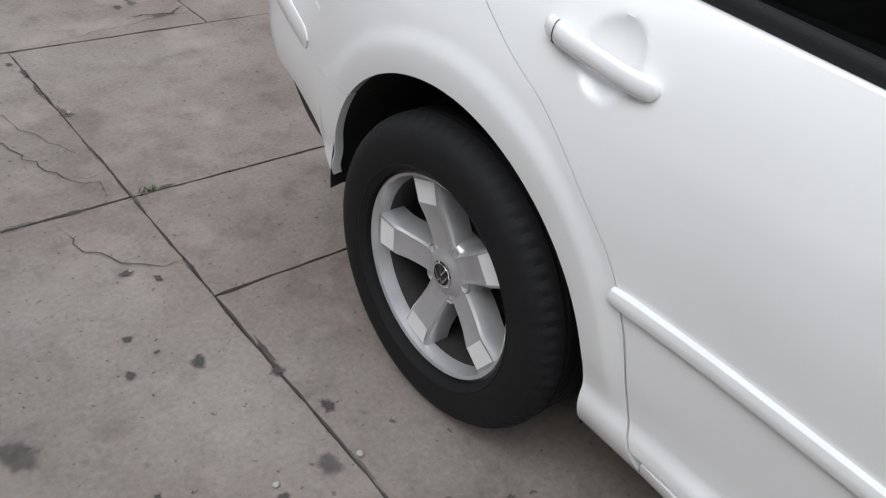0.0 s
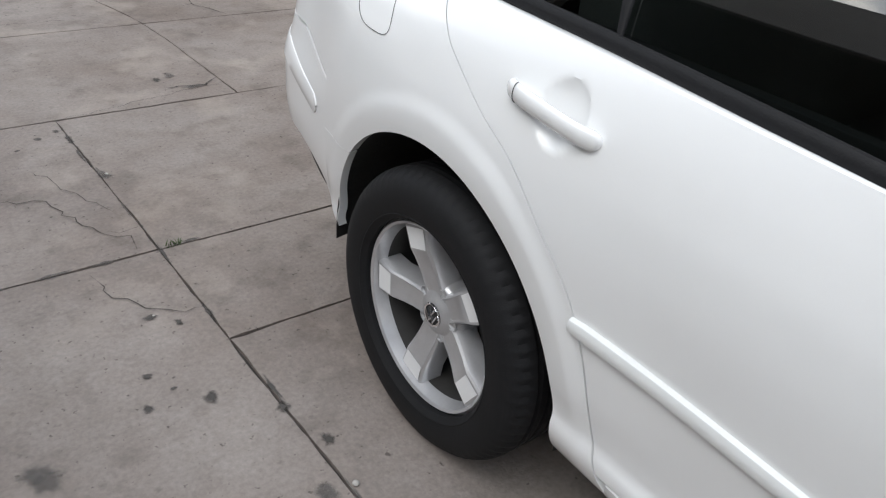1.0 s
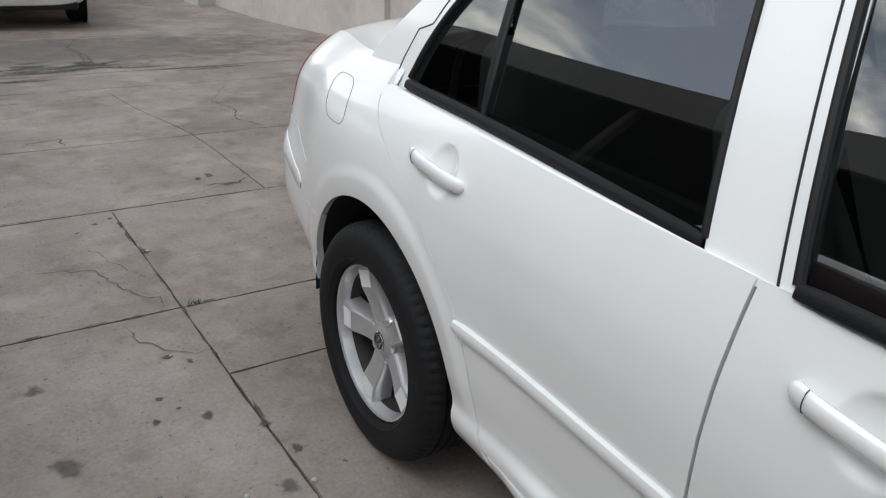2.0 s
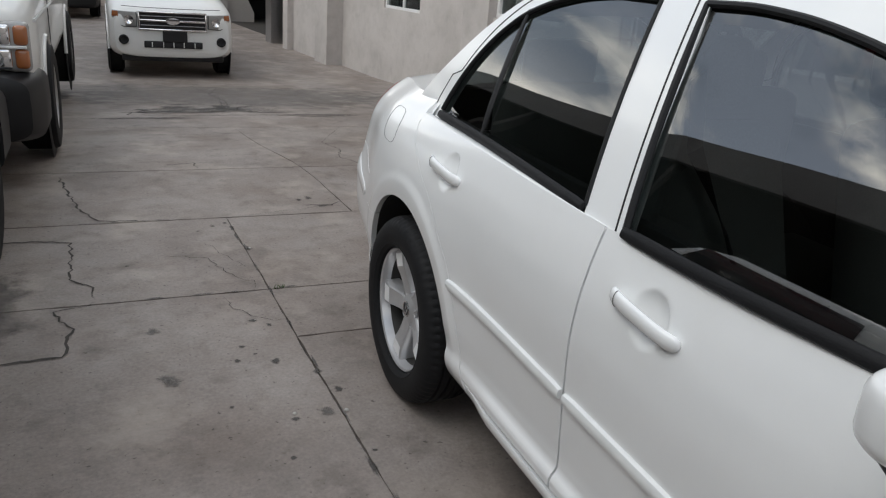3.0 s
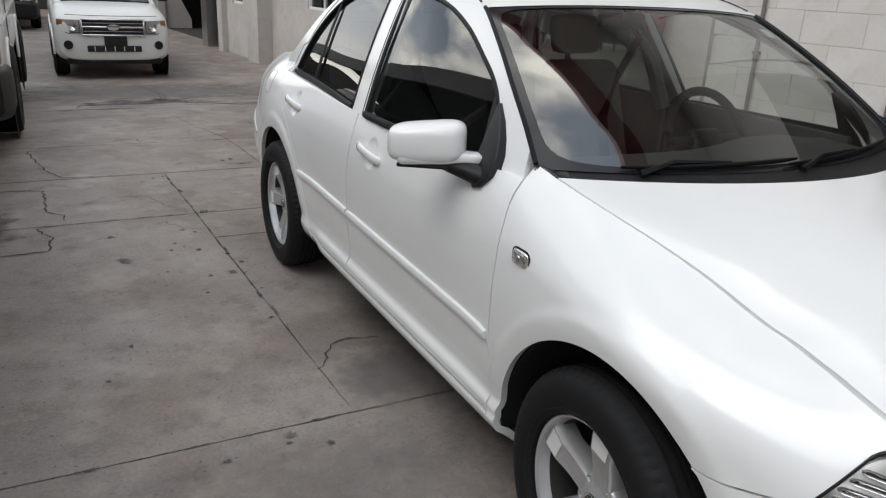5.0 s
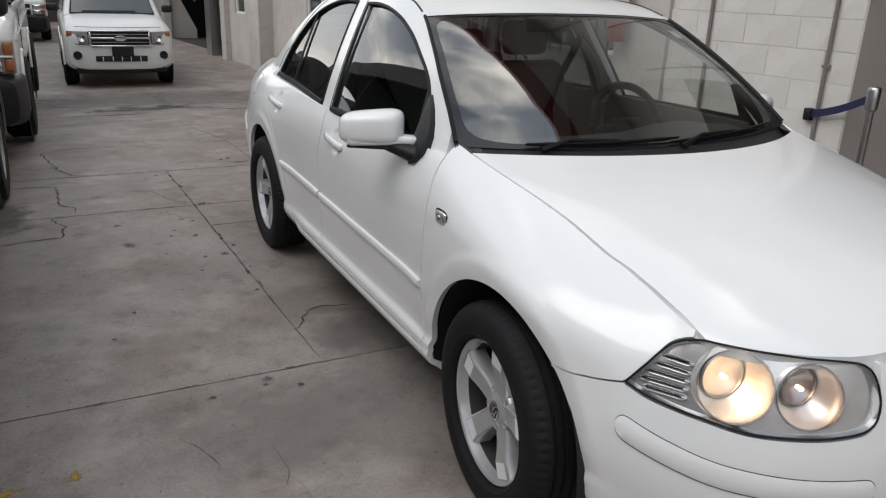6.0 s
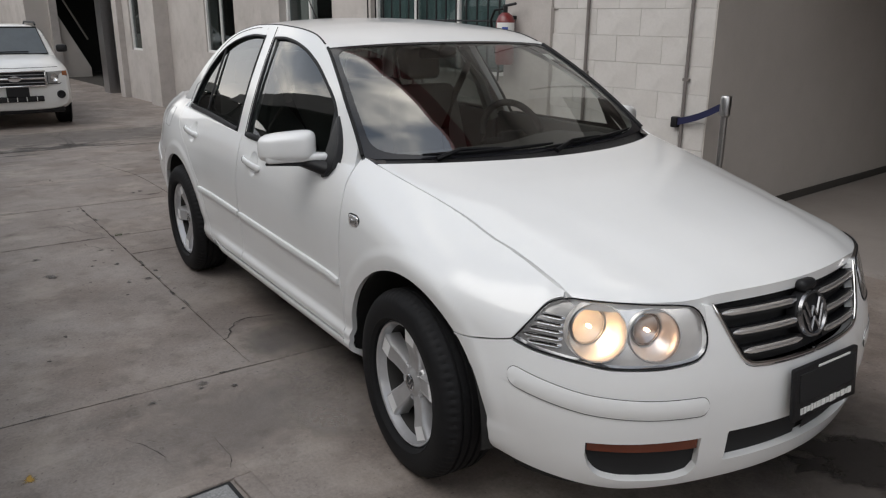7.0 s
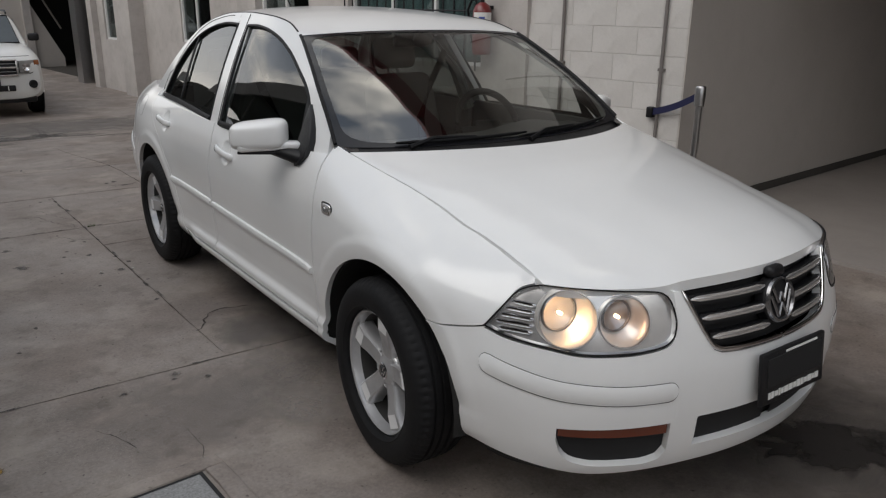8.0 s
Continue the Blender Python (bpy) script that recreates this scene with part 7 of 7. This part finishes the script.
def drain_lid():
    t = thing("drain_cover", "speckled grey drain lid in a worn concrete frame", "drain cover")
    lay = Matrix.Translation((-1.536, -1.212, 0.0)) @ Matrix.Rotation(radians(4), 4, "Z")
    bm = box(0.36, 0.37, 0.03, (0, 0, -0.009), 0.004, 1)
    bm.transform(lay)
    part("lid", bm, GRATE, t)
    bm = bmesh.new()
    for sx, sy, x, y in ((0.54, 0.065, 0, 0.232), (0.54, 0.065, 0, -0.232), (0.065, 0.399, 0.2375, 0), (0.065, 0.399, -0.2375, 0)):
        box(sx, sy, 0.026, (x, y, -0.004), 0.006, 2, bm)
    bmesh.ops.subdivide_edges(bm, edges=bm.edges, cuts=3, use_grid_fill=True)
    for v in bm.verts:
        v.co += 0.006 * noise.noise_vector(v.co * 14) * Vector((1, 1, 0.5))
    bm.transform(lay)
    part("surround", bm, CONCRETE, t, "worn concrete surround")
    bm = box(0.385, 0.395, 0.012, (0, 0, 0.0), 0, 1)
    bm.transform(Matrix.Translation((0, 0, -0.0035)) @ lay)
    part("gap", bm, DARK, t)
    return t


drain_lid()

for x, y, rx, ry, k in ((-1.45, 6.92, 0.16, 0.025, 91), (-1.05, 6.98, 0.30, 0.05, 93), (-1.1, 7.3, 0.16, 0.04, 94), (-0.62, 7.37, 0.10, 0.05, 95), (-0.25, 6.95, 0.25, 0.03, 96), (-1.3, 6.55, 0.35, 0.03, 97), (0.2, 6.75, 0.4, 0.03, 98)):
    patch("oil_spot", x, y, rx, ry, k, SPOT, "dark dirt streak along a rough edge in the concrete", 0.003 + 0.0001 * (k - 90), 0.5)
# a broken edge in the concrete, with dirt in it
for k, (pts, w) in enumerate((
        (((-1.46, 6.93), (-1.22, 6.86), (-0.92, 6.90), (-0.72, 7.0), (-0.52, 7.03), (-0.30, 6.98)), 0.030),
        (((-1.46, 6.93), (-1.36, 7.08), (-1.12, 7.20), (-0.90, 7.36)), 0.018),
        (((-0.95, 7.08), (-0.72, 7.20), (-0.50, 7.26), (-0.30, 7.36)), 0.035),
        (((-1.18, 7.42), (-0.98, 7.52)), 0.030),
        (((-0.55, 7.3), (-0.52, 7.8), (-0.62, 8.4), (-0.45, 9.1)), 0.010),
        (((-1.9, 6.50), (-1.5, 6.55), (-1.0, 6.62)), 0.014),
        (((0.0, 6.62), (0.35, 6.66), (0.7, 6.72)), 0.016))):
    crack(pts, w, 300 + k, lift=0.0044)
patch("oil_spot", -0.85, 7.12, 0.55, 0.20, 89, FAINT, "dirty worn patch in the yard's concrete", 0.0026, 0.5)
patch("oil_spot", -0.55, 7.2, 0.14, 0.09, 92, SPOT, "dark oil spot on the yard's concrete", 0.0036, 0.4)


def weed(x, y, seed):
    """A tuft of short grass blades in a joint."""
    rnd = random.Random(seed)
    bm = bmesh.new()
    for k in range(26):
        a = rnd.uniform(0, 2 * math.pi)
        r, h, w = rnd.uniform(0.004, 0.022), rnd.uniform(0.006, 0.018), rnd.uniform(0.0012, 0.0025)
        bx, by = x + rnd.uniform(-0.022, 0.022), y + rnd.uniform(-0.006, 0.006)
        side = Vector((-math.sin(a), math.cos(a), 0)) * w
        base, tip = Vector((bx, by, fall(y) - 0.004)), Vector((bx + r * math.cos(a), by + r * math.sin(a), fall(y) + h))
        mid = (base + tip) / 2 + Vector((0, 0, 0.004))
        v = [bm.verts.new(q) for q in (base - side, base + side, mid + side * 0.8, mid - side * 0.8, tip)]
        bm.faces.new(v[:4])
        bm.faces.new((v[3], v[2], v[4]))
    return tagged(part("weed", bm, GRASS, None, smooth=False), "small green weed growing in a concrete joint", "weed", kind="stuff")


weed(-1.044, 2.226, 5)

# dirt gathered along the joints
dirt = random.Random(17)
for k in range(22):
    if k % 2:
        y = dirt.uniform(0.4, 3.2)
        x, turn = seam_x(y) + dirt.uniform(-0.01, 0.01), 92
    else:
        x = dirt.uniform(-1.9, -0.88)
        y, turn = dirt.choice((2.222, 3.262, 2.222, -0.215)) + dirt.uniform(-0.006, 0.006), 0
    patch("oil_spot", x, y, dirt.uniform(0.02, 0.07), dirt.uniform(0.003, 0.009), 120 + k, SPOT if k % 3 else FAINT, "dark dirt gathered along a concrete joint", 0.0037 + 0.00005 * k, 0.5, turn=turn)

# ---- the other vehicles ----


def hull(stations, taper=0.0, base=0.0, seg=40):
    """A closed body through stations of (y, half width, low, high, squareness)."""
    bm = bmesh.new()
    rings = []
    for y, w, lo, hi, e in stations:
        zc, h = (lo + hi) / 2, (hi - lo) / 2
        ring = []
        for k in range(seg):
            a = 2 * math.pi * k / seg
            c, d = math.cos(a), math.sin(a)
            x = w * math.copysign(abs(c) ** e, c)
            z = zc + h * math.copysign(abs(d) ** e, d)
            x *= 1 - taper * max(0.0, z - base)
            ring.append(bm.verts.new((x, y, z)))
        rings.append(ring)
    for a, b in zip(rings, rings[1:]):
        for k in range(seg):
            bm.faces.new((a[k], a[(k + 1) % seg], b[(k + 1) % seg], b[k]))
    bm.faces.new(rings[0][::-1])
    bm.faces.new(rings[-1])
    bmesh.ops.recalc_face_normals(bm, faces=bm.faces)
    return bm


def plain_wheel(parent, x, y, r, width, side):
    w = new("wheel")
    w.parent = parent
    w.location = (x, y, r)
    s = side
    h = width / 2
    part("tyre", lathe([(r * 0.62, -s * h), (r * 0.9, -s * h), (r, -s * h * 0.7), (r, s * h * 0.7), (r * 0.96, s * h * 0.95), (r * 0.8, s * h * 1.04), (r * 0.64, s * h * 0.95), (r * 0.6, s * h * 0.6)], 48), TYRE, w)
    part("rim", lathe([(r * 0.64, s * h * 0.92), (r * 0.60, s * h * 0.9), (r * 0.56, s * h * 0.4), (r * 0.5, -s * h * 0.2), (0.0, -s * h * 0.3)], 40), ALLOY_DULL, w)
    for k in range(6):
        bm = box(0.02, r * 0.16, r * 0.52, (s * h * 0.62, 0, r * 0.32), 0.006, 2)
        bm.transform(Matrix.Rotation(radians(60 * k), 4, "X"))
        part("spoke", bm, ALLOY_DULL, w)
    part("hub", lathe([(0.0, s * h * 0.85), (r * 0.13, s * h * 0.8), (r * 0.16, s * h * 0.3)], 20), STEEL, w)
    return w


def quad(a, b, c, d, n=6):
    """A flat pane between four corners."""
    bm = bmesh.new()
    a, b, c, d = (Vector(p) for p in (a, b, c, d))
    g = [[bm.verts.new((a * (1 - i / n) + b * i / n) * (1 - j / n) + (d * (1 - i / n) + c * i / n) * j / n) for j in range(n + 1)] for i in range(n + 1)]
    for i in range(n):
        for j in range(n):
            bm.faces.new((g[i][j], g[i + 1][j], g[i + 1][j + 1], g[i][j + 1]))
    return bm


def arch_lip(parent, x, y, r, s):
    pts = [(x, y + r * math.cos(math.pi * k / 20), 0.34 + r * math.sin(math.pi * k / 20)) for k in range(21)]
    part("arch_lip", tube(pts, 0.016, 8, up=(1, 0, 0)), WHITE_FAR, parent)
    # dark disc on the uncut body side, painting the arch opening's shade
    part("wheel_recess", lathe([(0.0, x - s * 0.05), (r, x - s * 0.002), (r - 0.01, x + s * 0.004), (0.0, x + s * 0.004)], 40), DARK, parent).location = (0, y, 0.34)


def swept(outline, depth, start, rate, bevel=0.006):
    """An upright outline whose face sweeps back towards the side of the nose."""
    bm = prism(outline, depth, bevel, 2)
    for v in bm.verts:
        v.co.y += rate * max(0.0, abs(v.co.x) - start)
    return bm


def suv():
    t = thing("suv", "white compact suv with a chrome-barred grille facing the yard", "suv", Matrix.Translation((-0.865, 10.1, -0.262)))
    part("body", hull([(0.0, 0.60, 0.36, 0.80, 0.45), (0.03, 0.72, 0.30, 0.88, 0.42), (0.10, 0.77, 0.27, 0.92, 0.4), (0.30, 0.795, 0.25, 1.00, 0.36), (0.9, 0.80, 0.25, 1.075, 0.33), (1.1, 0.80, 0.25, 1.10, 0.33), (3.6, 0.80, 0.27, 1.10, 0.33), (3.9, 0.76, 0.32, 1.08, 0.35), (3.97, 0.66, 0.4, 1.0, 0.4)]), WHITE_FAR, t)
    part("cabin", hull([(1.0, 0.74, 0.95, 1.075, 0.4), (1.25, 0.74, 0.95, 1.28, 0.36), (1.5, 0.74, 0.95, 1.475, 0.34), (1.7, 0.74, 0.95, 1.525, 0.33), (2.4, 0.74, 0.95, 1.545, 0.33), (3.6, 0.73, 0.95, 1.53, 0.33), (3.8, 0.72, 0.95, 1.4, 0.36), (3.92, 0.70, 0.95, 1.1, 0.4)], 0.30, 1.05), WHITE_FAR, t)
    part("windscreen", quad((-0.63, 0.985, 1.085), (0.63, 0.985, 1.085), (0.555, 1.49, 1.495), (-0.555, 1.49, 1.495)), FAR_SCREEN, t, "dark grey windscreen")
    part("windscreen_seal", tube([(-0.63, 0.985, 1.087), (-0.555, 1.49, 1.497), (0.555, 1.49, 1.497), (0.63, 0.985, 1.087), (-0.63, 0.985, 1.087)], 0.013, 6), RUBBER, t)
    for s in (-1, 1):
        part("side_window", quad((s * 0.752, 1.35, 1.10), (s * 0.752, 3.5, 1.10), (s * 0.655, 3.4, 1.44), (s * 0.655, 1.62, 1.44)), CAR_GLASS, t)
        part("roof_rail", tube([(s * 0.58, 1.75, 1.53), (s * 0.58, 1.85, 1.57), (s * 0.58, 3.3, 1.57), (s * 0.58, 3.4, 1.53)], 0.016, 8), BLACK_PLASTIC, t)
        m = part("door_mirror", box(0.17, 0.09, 0.12, (s * 0.88, 1.28, 1.16), 0.035, 3), BLACK_PLASTIC, t, "black door mirror")
        lamp = part("headlamp", swept([(s * x, z) for x, z in ((0.445, 0.685), (0.60, 0.675), (0.70, 0.715), (0.745, 0.80), (0.735, 0.872), (0.445, 0.862))], 0.14, 0.52, 0.42, 0.010), LAMP_GREY, t, "grey headlamp with an amber corner")
        lamp.location = (0, -0.030, 0)
        part("lamp_bowl", lathe([(0.0, 0.004), (0.030, 0.0), (0.048, -0.010), (0.056, -0.012)], 24, "Y"), CHROME, lamp).location = (s * 0.545, -0.002, 0.772)
        part("corner_lamp", swept([(s * x, z) for x, z in ((0.665, 0.79), (0.742, 0.80), (0.735, 0.868), (0.665, 0.864))], 0.10, 0.52, 0.42, 0.006), AMBER, lamp).location = (0, -0.007, 0)
        part("lamp_edge", tube([(s * x, -0.004 + 0.42 * max(0.0, x - 0.52), z) for x, z in ((0.447, 0.862), (0.447, 0.685), (0.60, 0.675), (0.70, 0.715))], 0.006, 6), RUBBER, lamp)
        fog = part("fog_lamp", lathe([(0.0, 0.012), (0.040, 0.008), (0.050, -0.012), (0.060, -0.010), (0.064, 0.09)], 24, "Y"), BLACK_PLASTIC, t, "round black fog lamp")
        fog.location = (s * 0.615, -0.018, 0.515)
        for y in (0.84, 3.2):
            plain_wheel(t, s * 0.715, y, 0.335, 0.21, s)
            arch_lip(t, s * 0.80, y, 0.40, s)
    g = part("grille", box(0.84, 0.05, 0.225, (0, 0.002, 0.765), 0.012, 2), DARK, t, "black grille with chrome bars")
    for z, h in ((0.655, 0.024), (0.768, 0.030), (0.875, 0.024)):
        part("bar", box(0.86, 0.03, h, (0, -0.026, z), 0.008, 2), CHROME, g)
    for x in (-0.42, 0.42):
        part("side_bar", box(0.026, 0.03, 0.20, (x, -0.0255, 0.765), 0.008, 2), CHROME, g)
    for z in (0.708, 0.825):
        part("slat", box(0.80, 0.012, 0.010, (0, -0.026, z), 0.003, 1), STEEL, g)
    for x in (-0.27, -0.135, 0.135, 0.27):
        part("upright", box(0.010, 0.010, 0.20, (x, -0.0265, 0.765), 0.003, 1), BLACK_PLASTIC, g)
    part("emblem", lathe([(0.0, -0.008), (0.055, -0.006), (0.062, 0.004), (0.0, 0.01)], 28, "Y"), CHROME, g, "plain oval emblem").matrix_basis = Matrix.Translation((0, -0.045, 0.768)) @ Matrix.Diagonal((1.45, 1, 0.72, 1))
    low = part("air_intake", box(0.74, 0.05, 0.085, (0, -0.006, 0.462), 0.012, 2), DARK, t, "black lower intake")
    for x in (-0.27, -0.13, 0.0, 0.13, 0.27):
        part("intake_bar", box(0.014, 0.03, 0.07, (x, -0.019, 0.462), 0.004, 1), WHITE_FAR, low)
    part("plate", box(0.31, 0.02, 0.14, (0.02, -0.034, 0.572), 0.004, 1), BLACK_PLASTIC, t, "dark blank plate")
    part("bumper_lip", box(1.30, 0.14, 0.10, (0, 0.12, 0.285), 0.03, 2), BLACK_PLASTIC, t)
    part("bonnet_line", tube([(-0.62, 0.09, 0.93), (-0.4, 0.05, 0.925), (0, 0.035, 0.922), (0.4, 0.05, 0.925), (0.62, 0.09, 0.93)], 0.004, 5), DARK, t)
    for y in (0.99, 1.02):
        part("wiper", tube([(-0.45, y - 0.01, 1.085 + (y - 0.985)), (0.35, y - 0.01, 1.09 + (y - 0.985))], 0.008, 5), RUBBER, t)
    return t


def pickup():
    t = thing("pickup", "white pickup with stacked headlamps and a black bumper", "pickup truck")
    part("body", hull([(0.0, 0.72, 0.46, 0.98, 0.4), (0.04, 0.83, 0.44, 1.02, 0.38), (0.12, 0.89, 0.42, 1.05, 0.34), (0.5, 0.91, 0.40, 1.11, 0.3), (1.2, 0.91, 0.40, 1.16, 0.3), (1.35, 0.91, 0.40, 1.17, 0.3), (5.0, 0.91, 0.42, 1.17, 0.3), (5.1, 0.86, 0.46, 1.14, 0.34)]), WHITE_FAR, t)
    part("cabin", hull([(1.15, 0.84, 1.0, 1.12, 0.4), (1.5, 0.84, 1.0, 1.40, 0.36), (1.9, 0.84, 1.0, 1.68, 0.34), (2.2, 0.84, 1.0, 1.74, 0.33), (3.1, 0.84, 1.0, 1.74, 0.33), (3.35, 0.83, 1.0, 1.55, 0.36), (3.4, 0.8, 1.0, 1.2, 0.4)], 0.24, 1.1), WHITE_FAR, t)
    part("windscreen", quad((-0.72, 1.16, 1.13), (0.72, 1.16, 1.13), (0.62, 1.90, 1.665), (-0.62, 1.90, 1.665)), CAR_GLASS, t)
    for s in (-1, 1):
        part("side_window", quad((s * 0.846, 1.62, 1.15), (s * 0.846, 3.15, 1.15), (s * 0.735, 3.05, 1.62), (s * 0.735, 2.0, 1.62)), CAR_GLASS, t)
        part("window_frame", tube([(s * 0.852, 1.58, 1.14), (s * 0.852, 3.2, 1.14)], 0.014, 6), RUBBER, t)
        part("door_line", tube([(s * 0.912, 1.5, 0.5), (s * 0.912, 1.5, 1.1)], 0.003, 5), DARK, t)
        part("side_crease", tube([(s * 0.905, 0.3, 0.92), (s * 0.912, 1.5, 0.93), (s * 0.912, 4.9, 0.93)], 0.012, 6), WHITE_FAR, t)
        m = part("door_mirror", box(0.18, 0.11, 0.16, (s * 1.04, 1.55, 1.27), 0.05, 3), BLACK_PLASTIC, t, "large black door mirror")
        part("mirror_arm", tube([(s * 0.86, 1.58, 1.18), (s * 0.98, 1.56, 1.22)], 0.025, 8), BLACK_PLASTIC, m)
        lamp = new("headlamp")
        lamp.parent = t
        tagged(lamp, "stacked clear headlamp with an amber side lamp")
        part("lamp_frame", box(0.30, 0.10, 0.28, (s * 0.745, 0.035, 0.795), 0.03, 3), LAMP_GREY, lamp)
        for z in (0.732, 0.862):
            part("lamp_lens", box(0.195, 0.05, 0.118, (s * 0.705, -0.014, z), 0.018, 3), CHROME, lamp)
            part("lamp_bowl", lathe([(0.0, 0.012), (0.035, 0.004), (0.050, -0.002)], 20, "Y"), LAMP_GREY, lamp).location = (s * 0.71, -0.040, z)
            part("amber_lens", box(0.075, 0.10, 0.112, (s * 0.852, 0.018, z), 0.022, 3), AMBER, lamp)
        part("lamp_strip", box(0.27, 0.03, 0.016, (s * 0.745, -0.026, 0.797), 0.004, 1), FRAME_WHITE, lamp)
        for y in (0.93, 4.0):
            plain_wheel(t, s * 0.835, y, 0.36, 0.24, s)
            arch_lip(t, s * 0.914, y, 0.43, s)
    part("bumper", hull([(-0.17, 0.74, 0.30, 0.63, 0.4), (-0.13, 0.88, 0.26, 0.66, 0.35), (0.0, 0.945, 0.24, 0.67, 0.3), (0.36, 0.95, 0.24, 0.67, 0.3)]), BUMPER_BLACK, t, "black front bumper")
    part("valance", box(1.5, 0.2, 0.14, (0, 0.05, 0.31), 0.04, 2), BLACK_PLASTIC, t)
    g = part("grille", box(1.12, 0.06, 0.25, (0, 0.0, 0.80), 0.02, 2), BLACK_PLASTIC, t, "black grille with a chrome bar")
    part("bar", box(1.10, 0.03, 0.05, (0, -0.03, 0.80), 0.01, 2), CHROME, g)
    return t


suv()
truck = pickup()
truck.matrix_world = Matrix.Translation((-2.975, 4.12, 0))
other = copy_thing(truck, Matrix.Translation((-3.13, 3.72, 0)) @ Matrix.Rotation(math.pi, 4, "Z"))
tagged(other, "white pickup parked nose to nose with another pickup")
far = copy_thing(truck, Matrix.Translation((-2.75, 19.5, -0.27)))
tagged(far, "white pickup parked far down the yard")
